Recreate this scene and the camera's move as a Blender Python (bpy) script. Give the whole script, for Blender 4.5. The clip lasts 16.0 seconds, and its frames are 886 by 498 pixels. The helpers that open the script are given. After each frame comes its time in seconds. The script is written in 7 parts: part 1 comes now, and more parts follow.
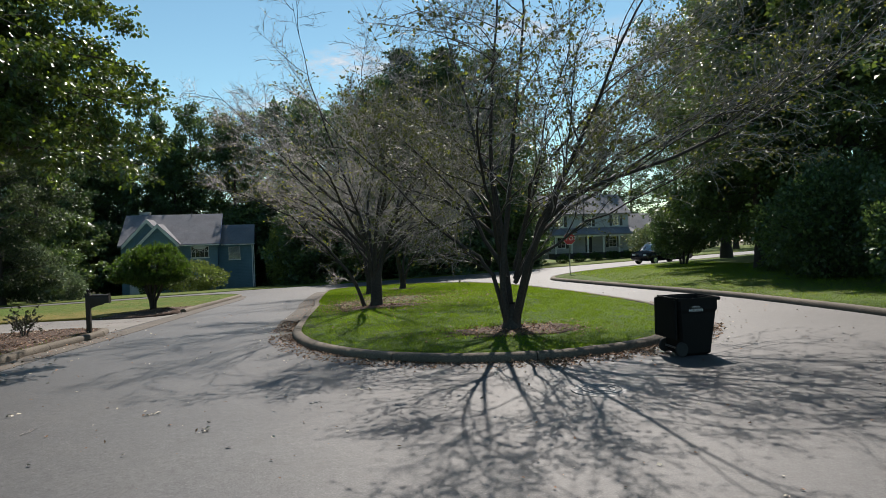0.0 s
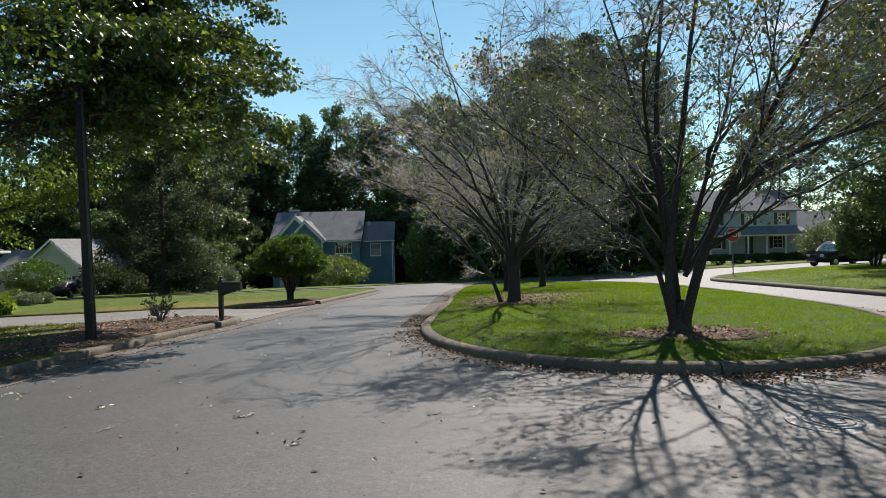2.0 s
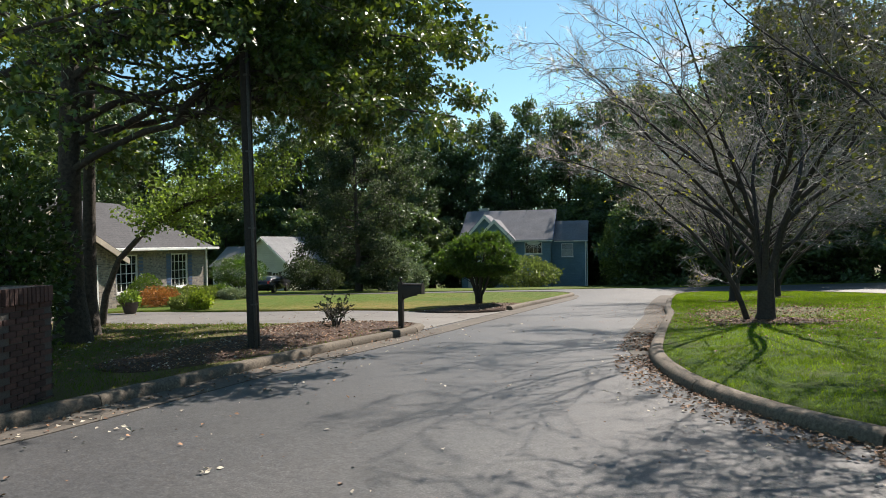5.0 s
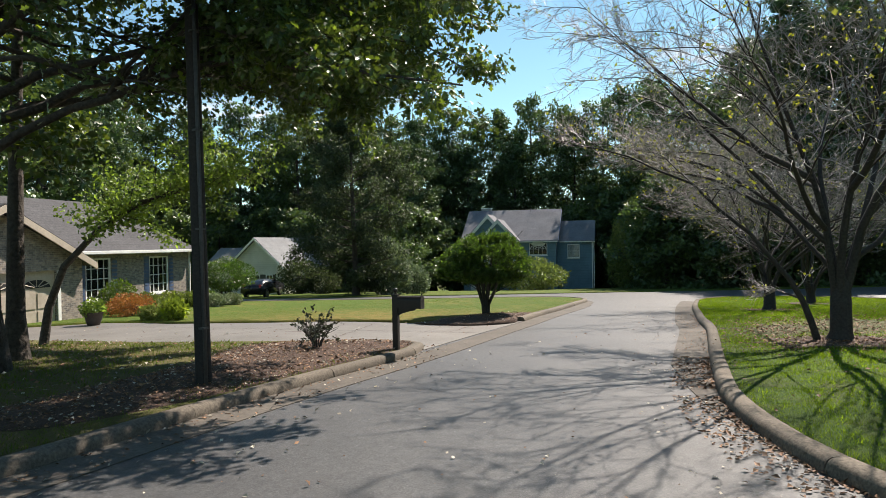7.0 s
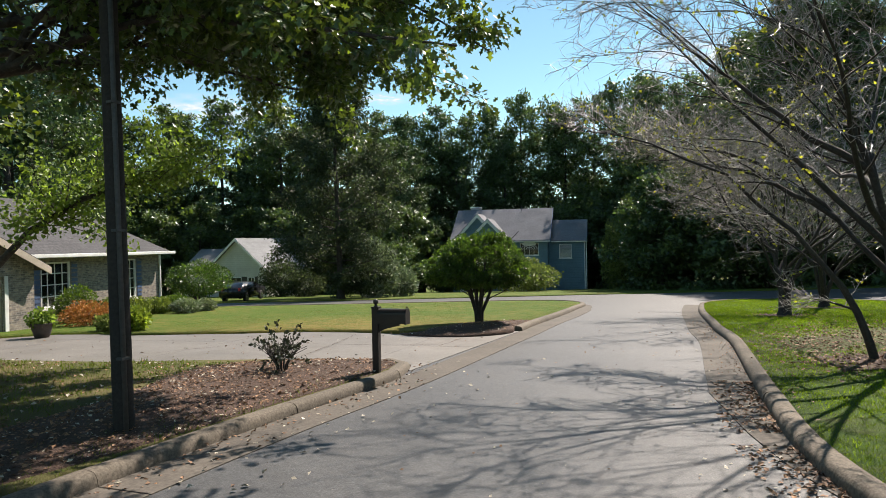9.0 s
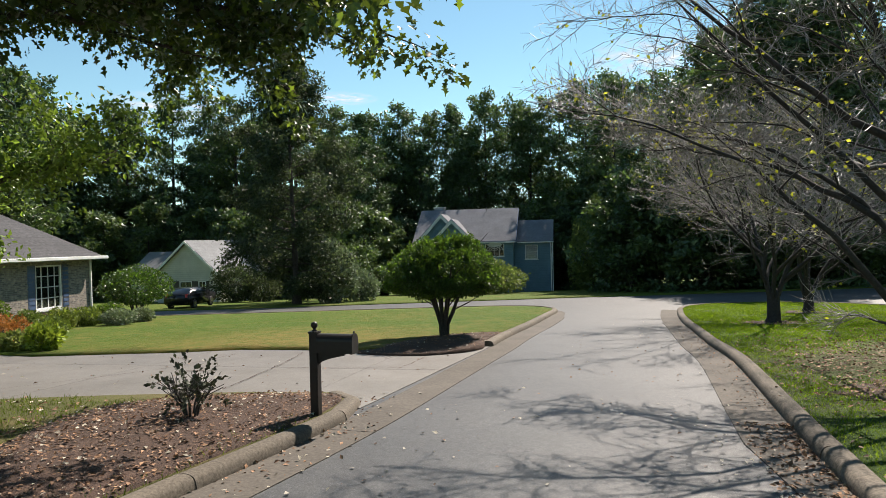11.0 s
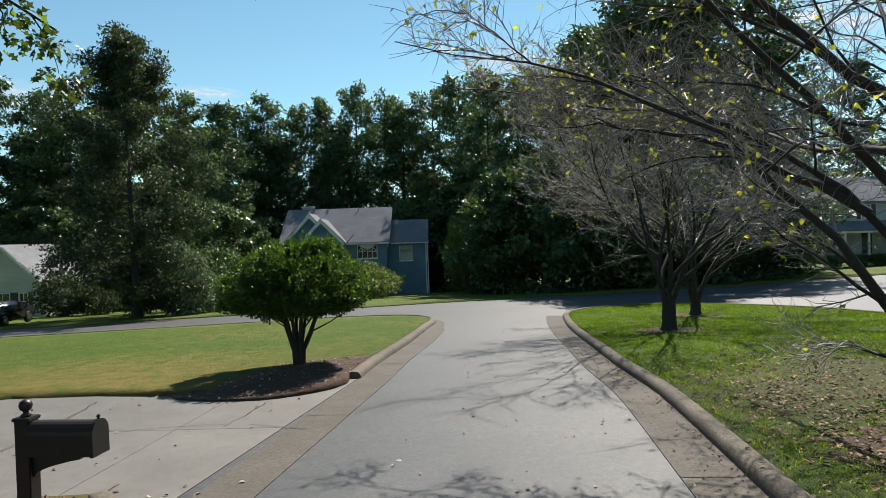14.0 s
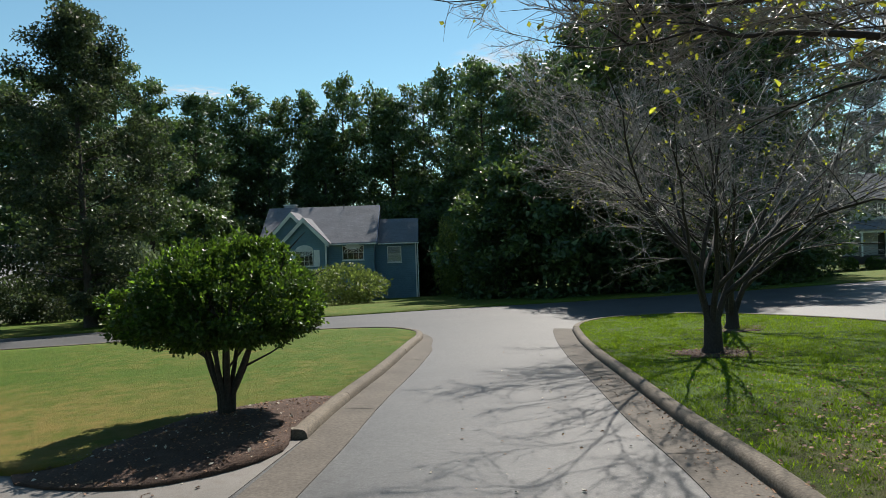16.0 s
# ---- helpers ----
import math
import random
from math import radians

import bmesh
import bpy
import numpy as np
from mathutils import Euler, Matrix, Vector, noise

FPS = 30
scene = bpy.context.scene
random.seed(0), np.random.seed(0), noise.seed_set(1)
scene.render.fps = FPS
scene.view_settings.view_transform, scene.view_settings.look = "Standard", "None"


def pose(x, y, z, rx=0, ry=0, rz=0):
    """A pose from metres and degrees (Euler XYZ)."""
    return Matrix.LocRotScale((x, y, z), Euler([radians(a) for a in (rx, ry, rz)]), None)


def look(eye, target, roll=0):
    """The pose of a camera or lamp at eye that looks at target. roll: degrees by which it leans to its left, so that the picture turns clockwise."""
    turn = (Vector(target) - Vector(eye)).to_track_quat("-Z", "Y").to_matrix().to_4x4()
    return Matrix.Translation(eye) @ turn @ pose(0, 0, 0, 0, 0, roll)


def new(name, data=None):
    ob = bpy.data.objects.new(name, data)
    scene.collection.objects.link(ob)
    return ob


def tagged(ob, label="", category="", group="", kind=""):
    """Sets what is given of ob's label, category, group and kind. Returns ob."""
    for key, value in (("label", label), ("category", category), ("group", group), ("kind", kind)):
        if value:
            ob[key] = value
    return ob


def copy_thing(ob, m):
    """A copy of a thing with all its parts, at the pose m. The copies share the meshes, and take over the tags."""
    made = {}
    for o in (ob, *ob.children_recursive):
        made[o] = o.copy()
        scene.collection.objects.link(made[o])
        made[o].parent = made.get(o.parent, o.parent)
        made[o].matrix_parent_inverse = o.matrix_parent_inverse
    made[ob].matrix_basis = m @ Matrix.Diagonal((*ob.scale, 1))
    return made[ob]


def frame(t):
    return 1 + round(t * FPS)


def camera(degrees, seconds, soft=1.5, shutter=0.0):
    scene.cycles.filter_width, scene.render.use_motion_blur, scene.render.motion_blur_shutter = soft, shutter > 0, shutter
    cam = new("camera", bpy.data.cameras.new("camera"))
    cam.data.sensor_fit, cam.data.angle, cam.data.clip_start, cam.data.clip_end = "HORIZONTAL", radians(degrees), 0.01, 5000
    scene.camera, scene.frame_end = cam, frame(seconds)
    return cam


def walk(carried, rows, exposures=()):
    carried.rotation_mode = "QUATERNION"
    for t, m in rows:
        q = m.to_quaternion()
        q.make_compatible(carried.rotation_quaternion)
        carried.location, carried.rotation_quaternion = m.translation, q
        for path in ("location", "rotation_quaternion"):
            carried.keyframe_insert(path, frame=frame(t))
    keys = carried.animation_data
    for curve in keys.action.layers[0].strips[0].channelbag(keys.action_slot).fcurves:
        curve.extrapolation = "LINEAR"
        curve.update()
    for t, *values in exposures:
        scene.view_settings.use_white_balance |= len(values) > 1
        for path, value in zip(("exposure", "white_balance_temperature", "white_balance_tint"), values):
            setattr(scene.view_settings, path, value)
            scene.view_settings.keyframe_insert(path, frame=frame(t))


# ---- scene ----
cam = camera(67.8, 16.0, 0.6)
METRES, EYE, TILT, LEAN, TURN = 21.36, 2.2, 0.0, 0.0, 0.0
ROWS = [
    (0.0, 0.0, 0.0, 0.0, -0.04, -1.27, 1.76),
    (0.5, -0.0008, 0.0249, -0.0038, 1.84, -1.24, 1.7),
    (1.0, -0.0025, 0.0503, -0.0081, 4.54, -1.13, 1.62),
    (1.5, -0.0055, 0.0752, -0.0121, 8.06, -1.02, 1.47),
    (2.0, -0.0097, 0.0994, -0.0169, 11.99, -0.9, 1.29),
    (2.5, -0.0166, 0.1224, -0.0219, 16.39, -0.79, 1.1),
    (3.0, -0.025, 0.1446, -0.025, 20.95, -0.7, 0.95),
    (3.5, -0.0361, 0.1677, -0.0251, 24.87, -0.64, 0.82),
    (4.0, -0.0488, 0.1924, -0.0241, 27.01, -0.62, 0.78),
    (6.5, -0.1358, 0.3502, -0.0191, 28.53, -0.51, 0.86),
    (7.0, -0.1494, 0.3742, -0.0182, 28.28, -0.51, 0.91),
    (7.5, -0.1605, 0.3946, -0.0174, 28.03, -0.54, 0.95),
    (8.0, -0.1728, 0.4169, -0.0167, 27.86, -0.55, 1.0),
    (8.5, -0.1857, 0.4403, -0.0163, 27.65, -0.55, 1.05),
    (11.0, -0.2472, 0.5696, -0.0116, 24.12, -0.58, 1.35),
    (11.5, -0.2575, 0.5949, -0.0109, 22.87, -0.6, 1.42),
    (12.0, -0.2662, 0.6186, -0.0103, 20.93, -0.65, 1.53),
    (12.5, -0.274, 0.6416, -0.0098, 18.53, -0.72, 1.66),
    (13.0, -0.2809, 0.6661, -0.0092, 15.94, -0.81, 1.79),
    (13.5, -0.2881, 0.6953, -0.0085, 14.06, -0.86, 1.86),
    (14.0, -0.2964, 0.7318, -0.0076, 13.22, -0.88, 1.86),
    (14.5, -0.3054, 0.7747, -0.0065, 12.78, -0.88, 1.86),
    (15.0, -0.3151, 0.8222, -0.0059, 12.55, -0.9, 1.89),
    (15.5, -0.325, 0.8737, -0.0084, 12.52, -0.88, 1.87),
    (16.0, -0.3359, 0.928, -0.009, 12.55, -0.87, 1.88),
]
walk(cam, [(t, pose(0, 0, EYE, TILT, LEAN, TURN) @ pose(METRES * x, METRES * y, METRES * z, 90 + pitch, roll, yaw)) for t, x, y, z, yaw, pitch, roll in ROWS], [(0.0, 0.62, 6600, 13), (4.0, 0.94, 6700, 13), (8.0, 1.08, 6900, 14), (12.0, 0.92, 6750, 12.5), (14.0, 0.78, 6500, 10), (16.0, 0.73, 6500, 10)])

# ---- light ----
SUN_EL, SUN_DIR = 48.0, (0.13, 1.0)
world = bpy.data.worlds.new("world")
scene.world = world
world.use_nodes = True
wt = world.node_tree
sky = wt.nodes.new("ShaderNodeTexSky")
sky.sky_type, sky.sun_disc = 'NISHITA', False
sky.sun_elevation = radians(SUN_EL)
sky.sun_rotation = math.atan2(SUN_DIR[0], SUN_DIR[1])
sky.air_density, sky.dust_density, sky.ozone_density = 1.0, 0.05, 1.0
wt.nodes["Background"].inputs[1].default_value = 0.073
tint = wt.nodes.new("ShaderNodeMix")
tint.data_type, tint.blend_type = 'RGBA', 'MULTIPLY'
tint.inputs[0].default_value = 1.0
tint.inputs[7].default_value = (0.87, 1.12, 1.03, 1)
wt.links.new(sky.outputs[0], tint.inputs[6])
wt.links.new(tint.outputs[2], wt.nodes["Background"].inputs[0])
sun_data = bpy.data.lights.new("sun", 'SUN')
sun_data.energy, sun_data.angle, sun_data.color = 5.0, radians(0.55), (1.0, 0.94, 0.85)
sun = new("sun", sun_data)
_e = radians(SUN_EL)
_h = Vector((SUN_DIR[0], SUN_DIR[1], 0)).normalized() * math.cos(_e)
sun.matrix_world = look((0, 0, 60), (-_h.x, -_h.y, 60 - math.sin(_e)))


# ---- materials ----
def nodes_of(name):
    m = bpy.data.materials.new(name)
    m.use_nodes = True
    t = m.node_tree
    return m, t, t.nodes["Principled BSDF"]


def link(t, a, b):
    t.links.new(a, b)


def noise_node(t, vec, scale, detail=6.0, rough=0.6):
    n = t.nodes.new("ShaderNodeTexNoise")
    n.inputs["Scale"].default_value = scale
    n.inputs["Detail"].default_value = detail
    n.inputs["Roughness"].default_value = rough
    link(t, vec, n.inputs["Vector"])
    return n


def ramp(t, fac, stops):
    r = t.nodes.new("ShaderNodeValToRGB")
    while len(r.color_ramp.elements) < len(stops):
        r.color_ramp.elements.new(0.5)
    for e, (p, c) in zip(r.color_ramp.elements, stops):
        e.position, e.color = p, (*c, 1)
    link(t, fac, r.inputs[0])
    return r


def mixer(t, fac, a, b, mode='MIX'):
    m = t.nodes.new("ShaderNodeMix")
    m.data_type, m.blend_type = 'RGBA', mode
    for s, v in ((m.inputs[0], fac), (m.inputs[6], a), (m.inputs[7], b)):
        if isinstance(v, (int, float)):
            s.default_value = v
        elif isinstance(v, tuple):
            s.default_value = (*v, 1)
        else:
            link(t, v, s)
    return m.outputs[2]


def bump_to(t, bsdf, height, strength, dist=0.01, prev=None):
    b = t.nodes.new("ShaderNodeBump")
    b.inputs["Strength"].default_value, b.inputs["Distance"].default_value = strength, dist
    link(t, height, b.inputs["Height"])
    if prev:
        link(t, prev, b.inputs["Normal"])
    link(t, b.outputs[0], bsdf.inputs["Normal"])
    return b.outputs[0]


def coords(t, world_space=False):
    if world_space:
        return t.nodes.new("ShaderNodeNewGeometry").outputs["Position"]
    return t.nodes.new("ShaderNodeTexCoord").outputs["Object"]


def surface(name, a, b, fine=40.0, broad=1.2, rough=0.85, bump=0.4, metal=0.0, dist=0.01, island=0.0, per_object=0.0, wide=False, spec=0.5):
    """A surface of two colours at two scales, with relief."""
    m, t, s = nodes_of(name)
    v = coords(t, wide)
    f, g = noise_node(t, v, fine), noise_node(t, v, broad, 4)
    c = mixer(t, ramp(t, f.outputs[0], [(0.3, (0, 0, 0)), (0.7, (1, 1, 1))]).outputs[0], a, b)
    shade = ramp(t, g.outputs[0], [(0.25, (0.72, 0.72, 0.72)), (0.75, (1.15, 1.15, 1.15))])
    c = mixer(t, 1.0, c, shade.outputs[0], 'MULTIPLY')
    for k, src in ((island, "geo"), (per_object, "ob")):
        if k:
            if src == "geo":
                r = t.nodes.new("ShaderNodeNewGeometry").outputs["Random Per Island"]
            else:
                r = t.nodes.new("ShaderNodeObjectInfo").outputs["Random"]
            rr = ramp(t, r, [(0, (1 - k,) * 3), (1, (1 + k,) * 3)])
            c = mixer(t, 1.0, c, rr.outputs[0], 'MULTIPLY')
    link(t, c, s.inputs["Base Color"])
    s.inputs["Roughness"].default_value, s.inputs["Metallic"].default_value = rough, metal
    s.inputs["Specular IOR Level"].default_value = spec
    bump_to(t, s, f.outputs[0], bump, dist)
    return m


def foliage(name, dark, light, through_colour, rough=0.45, clear=0.45, spec=0.28):
    """Leaves that shine a little and let light through."""
    m, t, s = nodes_of(name)
    isl = t.nodes.new("ShaderNodeNewGeometry").outputs["Random Per Island"]
    ob = t.nodes.new("ShaderNodeObjectInfo").outputs["Random"]
    c = ramp(t, isl, [(0.0, dark), (0.75, light), (1.0, tuple(x * 1.35 for x in light))]).outputs[0]
    tint = ramp(t, ob, [(0, (0.8, 0.85, 0.85)), (0.5, (1, 1, 1)), (1, (1.15, 1.05, 0.8))]).outputs[0]
    c = mixer(t, 1.0, c, tint, 'MULTIPLY')
    link(t, c, s.inputs["Base Color"])
    s.inputs["Roughness"].default_value = rough
    s.inputs["Specular IOR Level"].default_value = spec
    tr = t.nodes.new("ShaderNodeBsdfTranslucent")
    c2 = mixer(t, 1.0, tint, through_colour, 'MULTIPLY')
    link(t, c2, tr.inputs[0])
    mx = t.nodes.new("ShaderNodeMixShader")
    mul, frac = t.nodes.new("ShaderNodeMath"), t.nodes.new("ShaderNodeMath")
    mul.operation, frac.operation = 'MULTIPLY', 'FRACT'
    mul.inputs[1].default_value = 17.3
    link(t, isl, mul.inputs[0])
    link(t, mul.outputs[0], frac.inputs[0])
    uneven = ramp(t, frac.outputs[0], [(0.0, (clear * 0.45,) * 3), (0.78, (clear * 0.8,) * 3), (0.92, (min(0.85, clear * 2.6),) * 3)])
    link(t, uneven.outputs[0], mx.inputs[0])
    link(t, s.outputs[0], mx.inputs[1])
    link(t, tr.outputs[0], mx.inputs[2])
    link(t, mx.outputs[0], t.nodes["Material Output"].inputs[0])
    return m


def asphalt_material():
    m, t, s = nodes_of("worn_asphalt")
    v = coords(t, True)
    grain, mid, broad = noise_node(t, v, 45, 8, 0.85), noise_node(t, v, 11, 8, 0.8), noise_node(t, v, 0.35, 5)
    c = ramp(t, grain.outputs[0], [(0.33, (0.015, 0.015, 0.016)), (0.50, (0.062, 0.062, 0.063)), (0.60, (0.098, 0.098, 0.098)), (0.69, (0.27, 0.268, 0.262))]).outputs[0]
    c = mixer(t, 1.0, c, ramp(t, mid.outputs[0], [(0.30, (0.52, 0.52, 0.53)), (0.5, (1, 1, 1)), (0.70, (1.36, 1.35, 1.33))]).outputs[0], 'MULTIPLY')
    c = mixer(t, 1.0, c, ramp(t, broad.outputs[0], [(0.3, (0.76, 0.77, 0.79)), (0.55, (1, 1, 1)), (0.75, (1.14, 1.12, 1.08))]).outputs[0], 'MULTIPLY')
    stain = noise_node(t, v, 1.7, 8, 0.75)
    c = mixer(t, ramp(t, stain.outputs[0], [(0.54, (0, 0, 0)), (0.70, (0.6, 0.6, 0.6))]).outputs[0], c, (0.05, 0.048, 0.046))
    link(t, c, s.inputs["Base Color"])
    s.inputs["Roughness"].default_value = 0.56
    s.inputs["Specular IOR Level"].default_value = 0.38
    bump_to(t, s, grain.outputs[0], 0.5, 0.006)
    return m


def concrete_material():
    m, t, s = nodes_of("weathered_concrete")
    v = coords(t, True)
    grain, mid, broad = noise_node(t, v, 90, 4), noise_node(t, v, 6, 7, 0.7), noise_node(t, v, 0.8, 5)
    c = ramp(t, grain.outputs[0], [(0.3, (0.102, 0.094, 0.085)), (0.7, (0.182, 0.169, 0.155))]).outputs[0]
    c = mixer(t, ramp(t, mid.outputs[0], [(0.5, (0, 0, 0)), (0.75, (0.55, 0.55, 0.55))]).outputs[0], c, (0.085, 0.066, 0.048))
    c = mixer(t, 1.0, c, ramp(t, broad.outputs[0], [(0.3, (0.78, 0.77, 0.75)), (0.7, (1.1, 1.1, 1.1))]).outputs[0], 'MULTIPLY')
    r = t.nodes.new("ShaderNodeObjectInfo").outputs["Random"]
    c = mixer(t, 1.0, c, ramp(t, r, [(0, (0.86, 0.86, 0.87)), (1, (1.1, 1.09, 1.06))]).outputs[0], 'MULTIPLY')
    link(t, c, s.inputs["Base Color"])
    s.inputs["Roughness"].default_value = 0.62
    bump_to(t, s, grain.outputs[0], 0.35, 0.006)
    return m


def turf_material(name, green, fresh, dry, dryness, fine=60.0, worn=None):
    """Short grass seen as a sheet under its blades."""
    m, t, s = nodes_of(name)
    v = coords(t, True)
    f, p, b = noise_node(t, v, fine, 5, 0.7), noise_node(t, v, 2.2, 6), noise_node(t, v, 0.22, 4)
    c = ramp(t, f.outputs[0], [(0.3, tuple(x * 0.62 for x in green)), (0.55, green), (0.75, fresh)]).outputs[0]
    k = ramp(t, p.outputs[0], [(0.5 - dryness * 0.3, (0, 0, 0)), (0.8 - dryness * 0.3, (0.75, 0.75, 0.75))]).outputs[0]
    k = mixer(t, 1.0, k, ramp(t, b.outputs[0], [(0.38, (0.2, 0.2, 0.2)), (0.6, (1, 1, 1))]).outputs[0], 'MULTIPLY')
    c = mixer(t, k, c, dry)
    if worn:
        off = t.nodes.new("ShaderNodeVectorMath")
        off.operation = 'DISTANCE'
        off.inputs[1].default_value = worn[0]
        link(t, v, off.inputs[0])
        far_off = t.nodes.new("ShaderNodeMath")
        far_off.operation = 'DIVIDE'
        far_off.inputs[1].default_value = worn[1]
        link(t, off.outputs["Value"], far_off.inputs[0])
        k2 = mixer(t, 1.0, ramp(t, far_off.outputs[0], [(0.3, (0.9, 0.9, 0.9)), (1.0, (0, 0, 0))]).outputs[0], ramp(t, p.outputs[0], [(0.3, (0.25, 0.25, 0.25)), (0.6, (1, 1, 1))]).outputs[0], 'MULTIPLY')
        c = mixer(t, k2, c, dry)
    link(t, c, s.inputs["Base Color"])
    s.inputs["Roughness"].default_value = 0.9
    s.inputs["Specular IOR Level"].default_value = 0.2
    bump_to(t, s, f.outputs[0], 0.9, 0.04)
    return m


def brick_sheet(name, a, b, mortar, scale=1.0):
    """Far brickwork on upright walls, in the wall's own plane (x along, z up)."""
    m, t, s = nodes_of(name)
    v = coords(t)
    sw = t.nodes.new("ShaderNodeSeparateXYZ")
    link(t, v, sw.inputs[0])
    cb = t.nodes.new("ShaderNodeCombineXYZ")
    ad = t.nodes.new("ShaderNodeMath")
    link(t, sw.outputs[0], ad.inputs[0])
    link(t, sw.outputs[1], ad.inputs[1])
    link(t, ad.outputs[0], cb.inputs[0])
    link(t, sw.outputs[2], cb.inputs[1])
    br = t.nodes.new("ShaderNodeTexBrick")
    br.inputs["Color1"].default_value, br.inputs["Color2"].default_value, br.inputs["Mortar"].default_value = (*a, 1), (*b, 1), (*mortar, 1)
    br.inputs["Scale"].default_value = scale
    br.inputs["Mortar Size"].default_value = 0.012
    br.inputs["Brick Width"].default_value, br.inputs["Row Height"].default_value = 0.21, 0.075
    br.inputs["Bias"].default_value = -0.1
    link(t, cb.outputs[0], br.inputs["Vector"])
    g = noise_node(t, v, 7, 5)
    c = mixer(t, 1.0, br.outputs[0], ramp(t, g.outputs[0], [(0.3, (0.6, 0.6, 0.62)), (0.7, (1.3, 1.28, 1.22))]).outputs[0], 'MULTIPLY')
    link(t, c, s.inputs["Base Color"])
    s.inputs["Roughness"].default_value = 0.9
    bump_to(t, s, br.outputs[1], -0.5, 0.01)
    return m


def coursed(name, a, b, step, axis=2, rough=0.85, depth=0.02):
    """Boards or shingles in level courses of the given height, with relief."""
    m, t, s = nodes_of(name)
    v = coords(t)
    w = t.nodes.new("ShaderNodeTexWave")
    w.wave_type, w.bands_direction, w.wave_profile = 'BANDS', 'XYZ'[axis] if axis < 3 else 'Z', 'SAW'
    w.inputs["Scale"].default_value = 0.314 / step
    w.inputs["Distortion"].default_value = 0.0
    link(t, v, w.inputs["Vector"])
    f, g = noise_node(t, v, 9, 6, 0.7), noise_node(t, v, 0.7, 4)
    c = mixer(t, ramp(t, f.outputs[0], [(0.3, (0, 0, 0)), (0.7, (1, 1, 1))]).outputs[0], a, b)
    c = mixer(t, 1.0, c, ramp(t, g.outputs[0], [(0.3, (0.85, 0.85, 0.85)), (0.7, (1.12, 1.12, 1.12))]).outputs[0], 'MULTIPLY')
    # line of shade at each lap, put into the colour
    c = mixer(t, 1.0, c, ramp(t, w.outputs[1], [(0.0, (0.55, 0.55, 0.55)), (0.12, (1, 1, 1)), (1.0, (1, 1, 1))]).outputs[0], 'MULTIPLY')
    link(t, c, s.inputs["Base Color"])
    s.inputs["Roughness"].default_value = rough
    s.inputs["Specular IOR Level"].default_value = 0.12
    bump_to(t, s, w.outputs[1], 0.6, depth)
    return m


def glass_material():
    m, t, s = nodes_of("window_glass")
    s.inputs["Base Color"].default_value = (0.85, 0.9, 0.9, 1)
    s.inputs["Roughness"].default_value = 0.03
    s.inputs["Transmission Weight"].default_value = 1.0
    return m


ASPHALT, CONCRETE = asphalt_material(), concrete_material()
TURF = turf_material("island_turf", (0.042, 0.086, 0.007), (0.10, 0.165, 0.015), (0.085, 0.075, 0.032), 0.2, 60.0, ((-2.4, 26.8, -0.5), 6.0))
LAWN = turf_material("mown_lawn", (0.056, 0.104, 0.005), (0.074, 0.125, 0.008), (0.18, 0.135, 0.035), 0.32, 60.0, ((-16.5, 26.5, -0.5), 7.5))
CORNER = turf_material("corner_turf", (0.058, 0.105, 0.010), (0.105, 0.16, 0.02), (0.16, 0.11, 0.05), 0.15)
VERGE = turf_material("shaded_verge", (0.07, 0.085, 0.022), (0.14, 0.14, 0.045), (0.17, 0.115, 0.06), 1.0)
FOREST_FLOOR = turf_material("forest_floor", (0.05, 0.06, 0.02), (0.09, 0.09, 0.03), (0.11, 0.08, 0.045), 1.0, 20)
MULCH = surface("bark_mulch", (0.032, 0.018, 0.013), (0.105, 0.060, 0.040), 45, 2.5, 0.95, 1.0, dist=0.03, wide=True)
BARK_GREY = surface("smooth_grey_bark", (0.018, 0.015, 0.013), (0.052, 0.045, 0.040), 22, 2.0, 0.85, 0.5, dist=0.015)
TWIG = surface("pale_twig_bark", (0.13, 0.115, 0.106), (0.36, 0.33, 0.31), 12, 2.0, 0.5, 0.2, island=0.5)
BARK_OAK = surface("furrowed_oak_bark", (0.028, 0.022, 0.018), (0.085, 0.07, 0.057), 14, 1.5, 0.95, 1.0, dist=0.05)
LEAF_OAK = foliage("oak_leaves", (0.022, 0.044, 0.013), (0.060, 0.105, 0.027), (0.24, 0.35, 0.03), 0.34, 0.15, 0.4)
LEAF_WOOD = foliage("woodland_leaves", (0.022, 0.044, 0.018), (0.085, 0.135, 0.055), (0.13, 0.21, 0.045), 0.42, 0.25, 0.4)
LEAF_GREY = foliage("grey_green_leaves", (0.018, 0.027, 0.015), (0.06, 0.078, 0.042), (0.11, 0.15, 0.05), 0.55, 0.24, 0.14)
LEAF_PINE = foliage("dark_evergreen_needles", (0.031, 0.062, 0.031), (0.088, 0.14, 0.068), (0.05, 0.09, 0.02), 0.55, 0.22)
LEAF_HOLLY = foliage("glossy_shrub_leaves", (0.012, 0.026, 0.007), (0.042, 0.085, 0.018), (0.20, 0.36, 0.03), 0.38, 0.2)
LEAF_AUTUMN = foliage("drying_leaves", (0.035, 0.036, 0.016), (0.105, 0.105, 0.036), (0.26, 0.28, 0.04), 0.5, 0.22)
LEAF_SILVER = foliage("silvery_shrub_leaves", (0.08, 0.105, 0.07), (0.24, 0.28, 0.20), (0.16, 0.22, 0.09), 0.55, 0.3)
LEAF_YELLOW = foliage("yellowing_leaves", (0.14, 0.18, 0.02), (0.28, 0.30, 0.035), (0.50, 0.52, 0.05), 0.55, 0.5)
